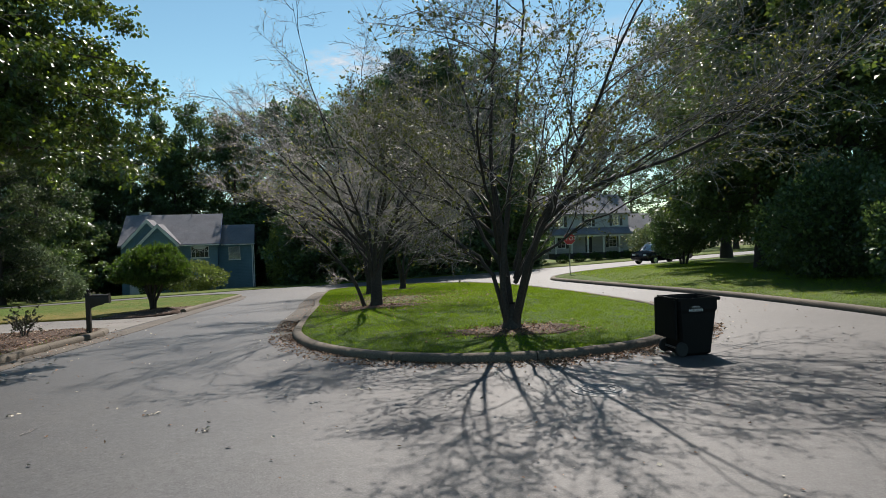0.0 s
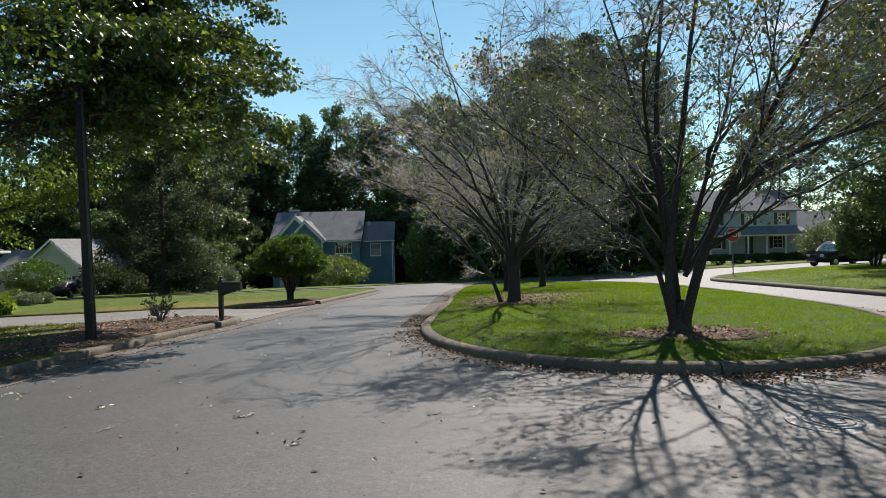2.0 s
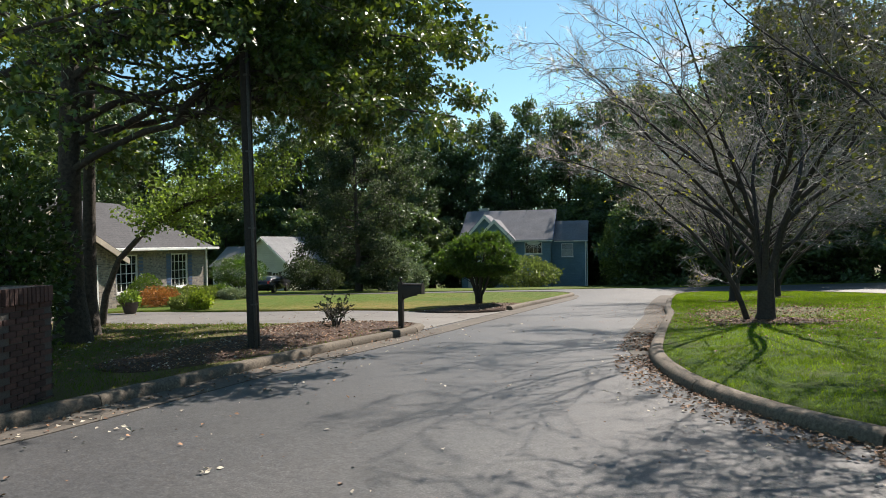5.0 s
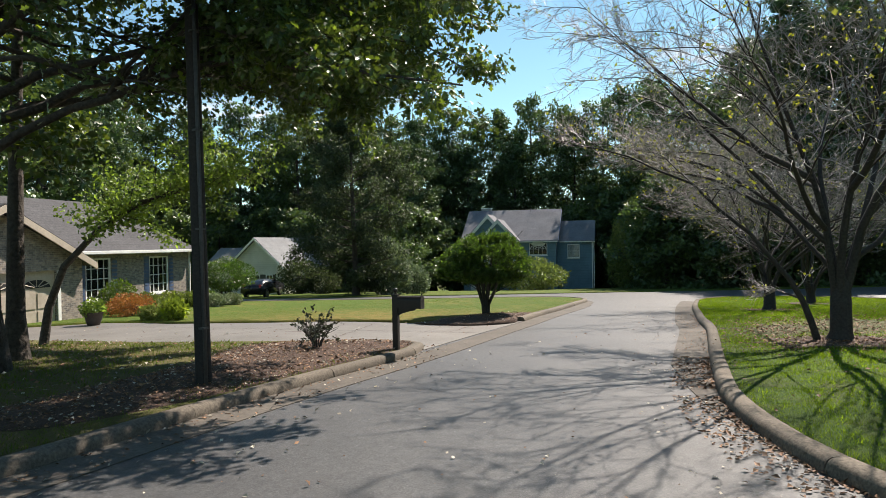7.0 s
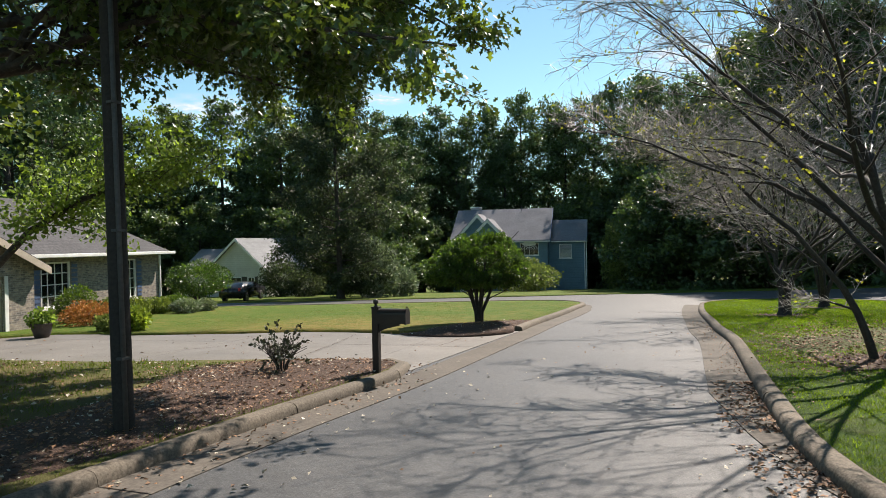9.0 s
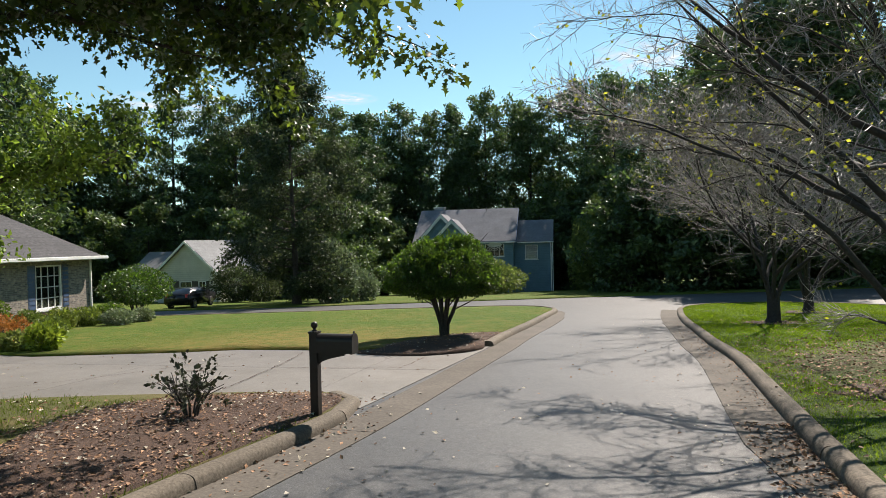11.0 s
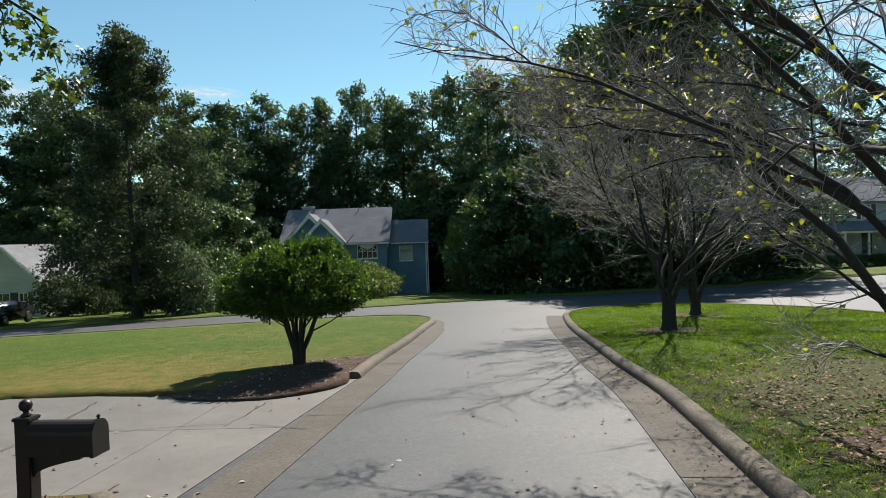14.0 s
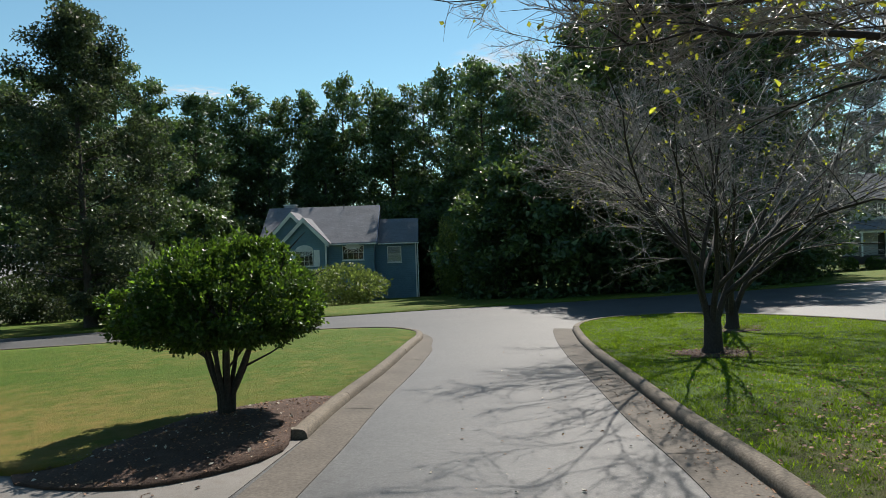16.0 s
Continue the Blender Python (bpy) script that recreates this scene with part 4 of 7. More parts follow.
# large bush by the drive
def holly_tree(at, seed=5):
    """A bushy small tree: many bare stems in a fan, and a lumpy dome of leafy sprigs, flat below."""
    rnd, rng = random.Random(seed), np.random.default_rng(seed)
    root = thing("holly_bush", at, "clipped round holly tree on bare stems in a mulch bed", "shrub")
    low, wide, top, rim_z = 1.10, 1.50, 2.72, 1.45
    for n in range(9):
        a = 2 * math.pi * n / 9 + rnd.uniform(-0.25, 0.25)
        out = Vector((math.cos(a), math.sin(a), 0))
        reach = rnd.uniform(0.4, 0.95)
        line = [out * 0.07 + Vector((0, 0, -0.2)), out * 0.10 + Vector((0, 0, 0.22)), out * (0.16 + 0.16 * reach) + Vector((0, 0, 0.62)), out * (0.52 * reach + 0.08) + Vector((0, 0, 1.05)), out * reach + Vector((0, 0, 1.65)), out * reach * 1.25 + Vector((0, 0, 2.2))]
        line = [p + rand_way(rnd) * 0.035 * (i > 1) for i, p in enumerate(line)]
        r = rnd.uniform(0.036, 0.056)
        stem = ([], [])
        tube_into(*stem, line, [r * k for k in (1.35, 1.1, 0.95, 0.8, 0.55, 0.25)], 8)
        for i in (2, 3, 3, 4):
            q = line[i].lerp(line[i + 1], rnd.random())
            tip = q + (out * rnd.uniform(0.1, 0.6) + Vector((rnd.uniform(-0.5, 0.5), rnd.uniform(-0.5, 0.5), rnd.uniform(0.45, 0.8))))
            tube_into(*stem, [q, q.lerp(tip, 0.5) + rand_way(rnd) * 0.06, tip], [r * 0.42, r * 0.3, 0.006], 5)
        part("stem", stem, BARK_GREY, root, smooth=True)
    clouds, count = [], 520
    for n in range(count):
        d = unit_rows(rng, 1)[0]
        deep = 1.0 - (0.75 * rng.random() ** 2.2 if n % 3 == 0 else 0.10 * rng.random())
        lump = 1 + 0.09 * math.sin(3.1 * d[0] + 1) * math.sin(2.7 * d[1]) + 0.10 * math.sin(6 * d[0] + 2) * math.sin(5 * d[2] + 4 * d[1]) + rng.normal() * 0.045
        p = np.array((d[0] * wide, d[1] * wide, 0.0)) * deep * lump
        p[2] = rim_z + d[2] * deep * lump * ((top - rim_z) if d[2] > 0 else (rim_z - low))
        k = 125
        e = unit_rows(rng, k)
        q = p + e * np.array((1, 1, 0.8)) * (rng.uniform(0.13, 0.24) * rng.random(k) ** 0.45)[:, None]
        clouds.append(leaf_cloud(q, e * 0.7 + d * 0.5 + unit_rows(rng, k) * 0.6 + np.array((0, 0, 0.15)), unit_rows(rng, k) + d + np.array((0, 0, 0.4)), 0.064 * rng.uniform(0.6, 1.25, k), True))
    # young shoots that stand out of the dome
    for n in range(120):
        d = unit_rows(rng, 1)[0]
        d[2] = abs(d[2])
        p = np.array((d[0] * wide, d[1] * wide, rim_z + d[2] * (top - rim_z)))
        k, u = 14, rng.random(14)[:, None]
        way = d * 0.5 + np.array((0, 0, 0.9)) + rng.normal(size=3) * 0.2
        q = p + way * u * rng.uniform(0.1, 0.26) + unit_rows(rng, k) * 0.02
        clouds.append(leaf_cloud(q, unit_rows(rng, k) + way, unit_rows(rng, k) + d, 0.07 * rng.uniform(0.6, 1.2, k), True))
    tagged(part("foliage", tri_mesh("foliage", clouds, LEAF_HOLLY), LEAF_HOLLY, root), kind="stuff")


holly_tree(on(lawn_height, -13.15, 29.7, 0, 0.16))

# oaks over the verge
leafy_tree("oak_tree", on(verge_height, -16.0, 14.6), 3, 15.5, 6.0, 7.0, 26, 8, 13, 0.19, LEAF_OAK, BARK_OAK, "tall oak with dark glossy leaves over the verge", "oaks on the verge", 0.135, trunk_r=0.30, lean=(0.5, 0.4), toward=(0.74, 0.67, 0.32), far='lobed',
           boughs=(((8.3, 2.5, 4.6), 3.8), ((8.0, 4.2, 5.0), 4.0), ((7.2, 1.0, 4.6), 3.9), ((7.9, 3.2, 6.2), 4.9), ((6.6, 5.2, 5.0), 4.2), ((5.2, 6.8, 5.5), 4.4), ((3.4, 7.2, 5.9), 4.8), ((7.4, 5.4, 6.6), 5.2), ((1.8, 6.8, 5.6), 4.6), ((4.6, 5.0, 4.9), 4.0), ((2.6, 8.6, 5.4), 4.4), ((0.5, 8.2, 5.4), 4.4), ((6.8, 1.6, 7.2), 5.6),
                   ((5.6, 3.6, 5.4), 4.6), ((4.0, 2.6, 5.6), 4.8), ((7.4, 4.4, 7.6), 5.8), ((6.4, 2.2, 6.0), 5.0), ((3.2, 4.6, 6.2), 5.0), ((6.0, 7.6, 7.4), 5.8),
                   # from here on, boughs added to shade the verge and mulch bed
                   ((5.0, 4.6, 8.0), 6.2), ((6.2, 5.4, 8.4), 6.4), ((4.0, 6.4, 8.4), 6.4), ((5.6, 3.0, 8.2), 6.4), ((6.8, 3.6, 8.8), 6.6), ((3.0, 5.4, 8.6), 6.6), ((4.6, 7.4, 9.0), 6.8), ((2.2, 7.4, 8.6), 6.6), ((4.4, 3.4, 9.2), 7.0), ((5.0, 5.6, 6.0), 4.8), ((4.4, 6.2, 5.6), 4.6), ((5.8, 6.0, 5.9), 4.8), ((3.6, 5.8, 5.5), 4.6), ((4.8, 7.0, 6.4), 5.0), ((3.4, 8.6, 8.2), 6.4), ((5.0, 8.8, 8.4), 6.4), ((1.6, 9.2, 8.6), 6.4), ((4.2, 10.0, 8.8), 6.6), ((2.6, 10.4, 8.2), 6.4), ((0.2, 8.4, 8.4), 6.4),
                   # high boughs out of view, added only for the shade they cast
                   ((5.5, 8.0, 11.5), 8.5), ((4.0, 9.0, 11.0), 8.0), ((6.8, 6.8, 11.0), 8.5), ((2.5, 9.0, 11.5), 8.0), ((4.6, 10.4, 10.8), 8.0), ((5.8, 5.6, 10.6), 8.0)))
leafy_tree("oak_tree", on(verge_height, -14.4, 11.6), 9, 15.0, 5.4, 6.0, 26, 8, 44, 0.19, LEAF_OAK, BARK_OAK, "large oak close behind the brick pier", "oaks on the verge", 0.15, trunk_r=0.27, toward=(0.85, 0.55, 0.3), far='lobed',
           boughs=(((4.6, 4.2, 5.4), 4.6), ((4.0, 3.2, 5.8), 4.8), ((5.2, 3.4, 6.2), 5.2), ((3.2, 4.0, 6.4), 5.4)))
leafy_tree("oak_tree", on(verge_height, -17.0, 15.7), 4, 13.0, 5.0, 4.4, 18, 6, 80, 0.17, LEAF_OAK, BARK_OAK, "slender shaded oak beside a taller one", "oaks on the verge", 0.17, trunk_r=0.19, far=True)
leafy_tree("oak_tree", on(verge_height, -22.5, 9.0), 6, 15.0, 3.4, 6.5, 18, 5, 56, 0.19, LEAF_OAK, BARK_OAK, "broad shaded oak behind the brick pier", "oaks on the verge", 0.16, trunk_r=0.28)
leafy_tree("oak_tree", on(verge_height, -30.5, 13.0), 7, 15.0, 3.0, 6.5, 20, 6, 60, 0.22, LEAF_OAK, BARK_OAK, "tall oak beside the garage", "oaks on the verge", 0.16, trunk_r=0.28)


def bent_tree():
    """A young tree that bows over the drive, with yellow-green leaves."""
    rnd = random.Random(8)
    root = thing("bowed_tree", on(verge_height, -19.6, 17.6), "slim bowed tree with yellow-green leaves beside the drive", "tree")
    wood, leaf = ([], []), ([], [])
    line = [Vector(p) for p in ((0, 0, -0.1), (0.1, 0.1, 0.9), (0.35, 0.35, 1.9), (0.9, 0.9, 2.8), (1.7, 1.6, 3.5), (2.6, 2.4, 3.9), (3.6, 3.2, 4.1))]
    tube_into(*wood, line, [0.12, 0.10, 0.088, 0.075, 0.06, 0.04, 0.015], 8)
    for k in range(46):
        i = rnd.randint(3, 5)
        q = line[i].lerp(line[i + 1], rnd.random())
        lp = bend(rnd, q, Vector((rnd.uniform(-0.5, 1), rnd.uniform(-0.5, 1), rnd.uniform(-0.15, 0.7))), rnd.uniform(0.7, 2.2), 5, 0.15, -0.02)
        tube_into(*wood, lp, [0.016, 0.013, 0.01, 0.008, 0.006, 0.003], 4)
        for p in lp[1:]:
            crown_into(*leaf, rnd, p, 0.34, 26, 0.12)
    part("trunk", wood, BARK_OAK, root, smooth=True)
    tagged(part("crown", leaf, LEAF_LIME, root), kind="stuff")


bent_tree()

# trees of the corner lawn
for i, (x, y, h, low, w, n) in enumerate(((21.1, 49.1, 24, 4.2, 7.6, 62), (26.0, 52.5, 24, 2.5, 7.0, 50), (18.4, 37.5, 17, 2.2, 6.8, 60), (16.8, 28.0, 14, 0.3, 5.2, 48), (21.0, 33.5, 21, 0.8, 8.4, 62), (20.0, 20.5, 16, 0.3, 6.2, 52), (15.8, 33.0, 16, 3.0, 5.4, 48), (31.0, 27.0, 20, 1.0, 7.0, 36))):
    leafy_tree("broadleaf_tree", on(right_height, x, y), 60 + i, h, low, w, n, 7, 120, 0.23, LEAF_WOOD, BARK_OAK, "tall dense broadleaf tree on the corner lawn", "trees of the corner lawn", 0.16, far='far')

# large tree beyond the street
leafy_tree("poplar_tree", on(far_height, -34.8, 51.6), 71, 18.5, 1.0, 5.6, 60, 7, 130, 0.21, LEAF_GREY, BARK_OAK, "tall airy tree standing before the wood", "", 0.16, 0.1, far='far')

# woods behind the houses: a few kinds, then copies
kinds = []
for i, (h, low, w, con, m, lab) in enumerate(((24, 2.0, 6.0, 0.0, LEAF_WOOD, "tall broadleaf tree of the wood"), (26, 2.0, 5.6, 0.2, LEAF_WOOD, "tall tulip tree of the wood"), (21, 0.6, 6.0, 0.0, LEAF_WOOD, "full broadleaf tree at the edge of the wood"),
                                              (26, 6.0, 5.0, 0.2, LEAF_PINE, "tall dark pine of the wood"), (11, 0.2, 4.6, 0.0, LEAF_WOOD, "young leafy tree at the edge of the wood"))):
    kinds.append(leafy_tree("wood_tree", pose(-40 + 9 * i, 99 + i, far_height(-40 + 9 * i, 99 + i) - 0.1), 90 + i, h, low, w, (26 if h < 15 else 36), 5, 64, 0.39, m, BARK_OAK, lab, "trees of the wood", 0.19, con, far='far'))
rnd = random.Random(77)


def wood_row(x0, y0, x1, y1, n, deep, pick, size=1.0):
    for k in range(n):
        f = (k + rnd.random() * 0.7) / n
        x, y = x0 + (x1 - x0) * f + rnd.uniform(-1.5, 1.5), y0 + (y1 - y0) * f + rnd.uniform(0, deep)
        s = rnd.uniform(0.85, 1.05) * size
        copy_thing(kinds[rnd.choice(pick)], Matrix.LocRotScale((x, y, G(x, y) - 0.05), Euler((0, 0, rnd.uniform(0, 6.28))), (s * 1.08, s * 1.08, s * rnd.uniform(0.9, 1.05))))


TALL, LOW = (0, 0, 1, 1, 2, 3), (4,)
wood_row(-84, 62, -58, 84, 10, 6, TALL, 1.12)
wood_row(-58, 84, -36, 96, 7, 5, TALL)
wood_row(-68, 72, -46, 80, 5, 4, TALL, 0.9)
wood_row(-6, 66, 7, 71, 7, 4, TALL, 1.04)
wood_row(-12, 86, 12, 90, 6, 5, TALL)
# tall trees that rise over the blue house, each (x, y, height, kind)
for x, y, tall, kind in ((-37.6, 61.4, 17.5, 1), (-48.6, 82.5, 20.5, 0), (-50.7, 92.4, 25.9, 2), (-47.2, 93.2, 27.0, 1), (-45.2, 97.6, 26.6, 0), (-42.0, 100.3, 27.6, 2), (-37.7, 99.4, 29.0, 0), (-35.0, 104.0, 28.2, 2),
                         (-32.1, 102.7, 26.8, 1), (-27.6, 101.7, 27.8, 0), (-23.2, 98.5, 28.0, 2), (-19.0, 94.0, 27.0, 0), (-16.7, 81.5, 22.5, 1), (-13.7, 80.1, 21.2, 2), (-10.4, 76.7, 21.0, 0), (-7.7, 73.3, 22.3, 1), (-4.9, 75.9, 24.0, 0), (0.5, 74.5, 24.5, 2)):
    s = tall / (24, 26, 21)[kind]
    copy_thing(kinds[kind], Matrix.LocRotScale((x, y, G(x, y) - 0.05), Euler((0, 0, rnd.uniform(0, 6.28))), (min(s, 1.15), min(s, 1.15), s)))
wood_row(8, 104, 48, 108, 6, 6, TALL)
wood_row(-62, 40, -84, 62, 6, 5, TALL, 1.05)
wood_row(-50, 22, -62, 40, 4, 5, TALL)
wood_row(38, 84, 66, 90, 3, 6, TALL)
wood_row(-11, 65, 6, 67, 8, 2, LOW)
wood_row(-15, 74, -12, 67, 3, 2, LOW)
wood_row(-58, 64, -40, 74, 7, 4, LOW)
wood_row(-80, 50, -60, 66, 6, 4, LOW)
wood_row(-44, 84, -40, 92, 3, 3, LOW)
wood_row(-86, 60, -54, 86, 9, 3, LOW, 1.4)
wood_row(8, 74, 12, 84, 3, 3, LOW)
wood_row(-40, 92, -16, 88, 8, 2, LOW)
wood_row(-30, 96, -14, 90, 4, 2, LOW, 1.5)


# ---- houses ----
def wall_with(name, parent, x0, x1, z0, z1, y0, y1, holes, material, label=""):
    """A wall along x between y0 and y1, with openings (x0, x1, z0, z1) cut through."""
    xs = sorted({x0, x1, *[v for h in holes for v in h[:2]]})
    zs = sorted({z0, z1, *[v for h in holes for v in h[2:]]})
    bm = bmesh.new()
    for a, b in zip(xs, xs[1:]):
        for c, d in zip(zs, zs[1:]):
            mx, mz = (a + b) / 2, (c + d) / 2
            if not any(h[0] < mx < h[1] and h[2] < mz < h[3] for h in holes):
                add_box(bm, a, b, y0, y1, c, d)
    bmesh.ops.remove_doubles(bm, verts=bm.verts, dist=1e-4)
    return part(name, bm, material, parent, label)


def window(parent, x0, x1, z0, z1, y, lights=(2, 3), shutters=None, arch=False, out=-1):
    """Sash window in an opening whose outer face is at y: frame, bars, pane, sill, shutters."""
    w = part("window", box(x0, x1, y + 0.06, y + 0.09, z0, z1), DARK_ROOM, parent, "dark room behind glass")
    bm = bmesh.new()
    t = 0.07
    for a in ((x0, x0 + t, z0, z1), (x1 - t, x1, z0, z1), (x0 + t, x1 - t, z0, z0 + t), (x0 + t, x1 - t, z1 - t, z1)):
        add_box(bm, a[0], a[1], y - 0.03, y + 0.05, a[2], a[3])
    part("window_frame", bm, WHITE, w)
    part("pane", box(x0 + t, x1 - t, y + 0.02, y + 0.026, z0 + t, z1 - t), GLASS, w).visible_shadow = False
    for i in range(1, lights[0]):
        x = x0 + (x1 - x0) * i / lights[0]
        part("glazing_bar", box(x - 0.018, x + 0.018, y - 0.005, y + 0.018, z0 + t, z1 - t), WHITE, w)
    for i in range(1, lights[1]):
        z = z0 + (z1 - z0) * i / lights[1]
        part("glazing_bar", box(x0 + t, x1 - t, y - 0.008, y + 0.015, z - 0.018, z + 0.018), WHITE, w)
    part("window_sill", box(x0 - 0.06, x1 + 0.06, y - 0.09, y - 0.001, z0 - 0.09, z0 - 0.002, 0.01), WHITE, w)
    if shutters:
        sw, sm = shutters
        for a, b in ((x0 - sw - 0.03, x0 - 0.03), (x1 + 0.03, x1 + sw + 0.03)):
            bm = box(a, b, y - 0.05, y - 0.003, z0 - 0.02, z1 + 0.02)
            n = 9
            for k in range(n):
                zz = z0 + 0.05 + (z1 - z0 - 0.1) * k / n
                add_box(bm, a + 0.05, b - 0.05, y - 0.062, y - 0.05, zz, zz + (z1 - z0) / n * 0.6)
            part("shutter", bm, sm, w)
    return w


def gable_roof(parent, x0, x1, y0, y1, z_eave, z_ridge, over=0.35, thick=0.16, material=None, name="roof", ends=0.3):
    """Two slopes with the ridge along x."""
    ym = (y0 + y1) / 2
    k = (z_ridge - z_eave) / (ym - y0)
    ya, yb, za = y0 - over, y1 + over, z_eave - over * k
    sec = [(ya, za), (ym, z_ridge), (yb, za), (yb, za + thick), (ym, z_ridge + thick), (ya, za + thick)]
    xa, xb = x0 - ends, x1 + ends
    vs = [(xa, y, z) for y, z in sec] + [(xb, y, z) for y, z in sec]
    fs = [(0, 1, 4, 5), (1, 2, 3, 4), (6, 11, 10, 7), (7, 10, 9, 8)] + [(i, i + 6, (i + 1) % 6 + 6, (i + 1) % 6) for i in range(6)]
    return part(name, (vs, fs), material, parent)


def gable_end(parent, x0, x1, y, t, z0, zp, material, name="gable_wall"):
    """A three-cornered wall facing -y."""
    return part(name, prism([(x0, z0), (x1, z0), ((x0 + x1) / 2, zp)], y, y + t), material, parent)


def far_house():
    """Blue house: front faces -y in its own frame, origin at the front left base."""
    ox, oy = -38.6, 79.0
    h = thing("house", pose(ox, oy, -3.75, 0, 0, 13.5), "blue-grey sided house with grey shingle roof and white trim", "house")
    W, D, E, R = 11.0, 10.0, 5.85, 9.4
    wall_with("wall_front", h, 0, W, -0.6, E, 0, 0.2, [(7.9, 10.0, 4.0, 5.4), (0.8, 3.4, -0.55, 1.9)], SIDING_BLUE)
    part("wall_side", box(0, 0.2, 0.2, D, -0.6, E), SIDING_BLUE, h)
    part("wall_side", box(W - 0.2, W, 0.2, D, -0.6, E), SIDING_BLUE, h)
    part("wall_back", box(0.2, W - 0.2, D - 0.2, D, -0.6, E), SIDING_BLUE, h)
    part("gable_wall", ([(W - 0.2, 0, E), (W - 0.2, D, E), (W - 0.2, D / 2, R - 0.1), (W, 0, E), (W, D, E), (W, D / 2, R - 0.1)], [(0, 1, 2), (3, 5, 4), (0, 3, 4, 1), (1, 4, 5, 2), (2, 5, 3, 0)]), SIDING_BLUE, h)
    part("gable_wall", ([(0, 0, E), (0, D, E), (0, D / 2, R - 0.1), (0.2, 0, E), (0.2, D, E), (0.2, D / 2, R - 0.1)], [(0, 1, 2), (3, 5, 4), (0, 3, 4, 1), (1, 4, 5, 2), (2, 5, 3, 0)]), SIDING_BLUE, h)
    gable_roof(h, 0, W, 0, D, E, R, 0.4, 0.16, SHINGLE)
    part("gutter", box(3.9, W + 0.3, -0.56, -0.42, E - 0.36, E - 0.22, 0.02), WHITE, h)
    # front gable bay, two steps
    for a, b, y, z0, zp in ((0.3, 6.0, -0.6, 5.7, 8.7), (2.0, 6.8, -1.1, 5.7, 8.1)):
        cx = (a + b) / 2
        part("bay_wall", prism([(a + 0.3, 3.3), (b - 0.3, 3.3), (b - 0.3, z0 + 0.1), (cx, zp - 0.25), (a + 0.3, z0 + 0.1)], y, y + 0.6 if y < -0.9 else y + 0.55), SIDING_BLUE, h)
        k = (zp - z0) / (cx - a)
        part("gable_roof", ([(a - 0.1, y - 0.35, z0 - 0.1), (cx, y - 0.35, zp), (b + 0.1, y - 0.35, z0 - 0.1), (a - 0.1, 2.6, z0 - 0.1), (cx, 3.4, zp), (b + 0.1, 2.6, z0 - 0.1),
                             (a - 0.1, y - 0.35, z0 + 0.06), (cx, y - 0.35, zp + 0.17), (b + 0.1, y - 0.35, z0 + 0.06), (a - 0.1, 2.6, z0 + 0.06), (cx, 3.4, zp + 0.17), (b + 0.1, 2.6, z0 + 0.06)],
                            [(0, 3, 4, 1), (1, 4, 5, 2), (6, 7, 10, 9), (7, 8, 11, 10), (0, 1, 7, 6), (1, 2, 8, 7), (3, 9, 10, 4), (4, 10, 11, 5), (0, 6, 9, 3), (2, 5, 11, 8)]), SHINGLE, h)
        for s in (-1, 1):
            e = a if s < 0 else b
            part("rake_board", ([(e + 0.0, y - 0.40, z0 - 0.40), (cx, y - 0.40, zp - 0.32), (cx, y - 0.40, zp + 0.12), (e, y - 0.40, z0 + 0.04), (e, y - 0.34, z0 - 0.40), (cx, y - 0.34, zp - 0.32), (cx, y - 0.34, zp + 0.12), (e, y - 0.34, z0 + 0.04)],
                                [(0, 1, 2, 3), (4, 7, 6, 5), (0, 4, 5, 1), (3, 2, 6, 7), (0, 3, 7, 4), (1, 5, 6, 2)]), WHITE, h)
    window(h, 3.55, 5.25, 3.55, 5.05, -1.2, (4, 3))
    part("window_head", lathe([(0.02, -0.04), (0.85, -0.04), (0.85, 0.04), (0.02, 0.04)], 24), WHITE, h, "white arched window head", at=pose(4.4, -1.14, 5.08, 90, 0, 0) @ Matrix.Diagonal((1, 0.6, 1, 1)))
    for a, b in ((2.95, 3.5), (5.3, 5.85)):
        part("shutter", box(a, b, -1.17, -1.102, 3.5, 5.1), SIGN_WHITE, h, "white louvred shutter")
    part("bay_trim", box(2.2, 6.6, -1.2, -0.5, 3.1, 3.3), WHITE, h)
    part("corner_board", box(6.38, 6.54, -1.17, -1.1, 3.3, 5.7), WHITE, h)
    window(h, 7.9, 10.0, 4.0, 5.4, 0.0, (4, 2))
    part("window_head", lathe([(0.02, -0.03), (0.8, -0.03), (0.8, 0.03), (0.02, 0.03)], 24), WHITE, h, "white arched window head", at=pose(8.95, -0.035, 5.3, 90, 0, 0) @ Matrix.Diagonal((1, 0.3, 1, 1)))
    for rr in (0.35, 0.62, 0.9):
        av, af = [], []
        tube_into(av, af, [Vector((8.95 + rr * math.cos(math.pi * q / 12), -0.02, 4.72 + rr * 0.55 * math.sin(math.pi * q / 12))) for q in range(13)], [0.03] * 13, 4)
        part("arched_bar", (av, af), WHITE, h)
    part("garage_door", box(0.8, 3.4, 0.08, 0.14, -0.55, 1.9), WHITE, h)
    part("chimney", box(1.2, 2.4, 5.3, 6.3, E, 9.82), SIDING_GREY, h, "squat pale chimney")
    part("chimney_cap", box(1.12, 2.48, 5.22, 6.38, 9.82, 9.92), WHITE, h)
    part("vent_pipe", lathe([(0.05, 8.4), (0.05, 9.75)], 8, (7.6, 4.6)), STEEL, h)
    # lower wing
    part("wing_wall", box(W, W + 4.1, 1.6, 7.0, -0.8, 5.75), SIDING_BLUE, h)
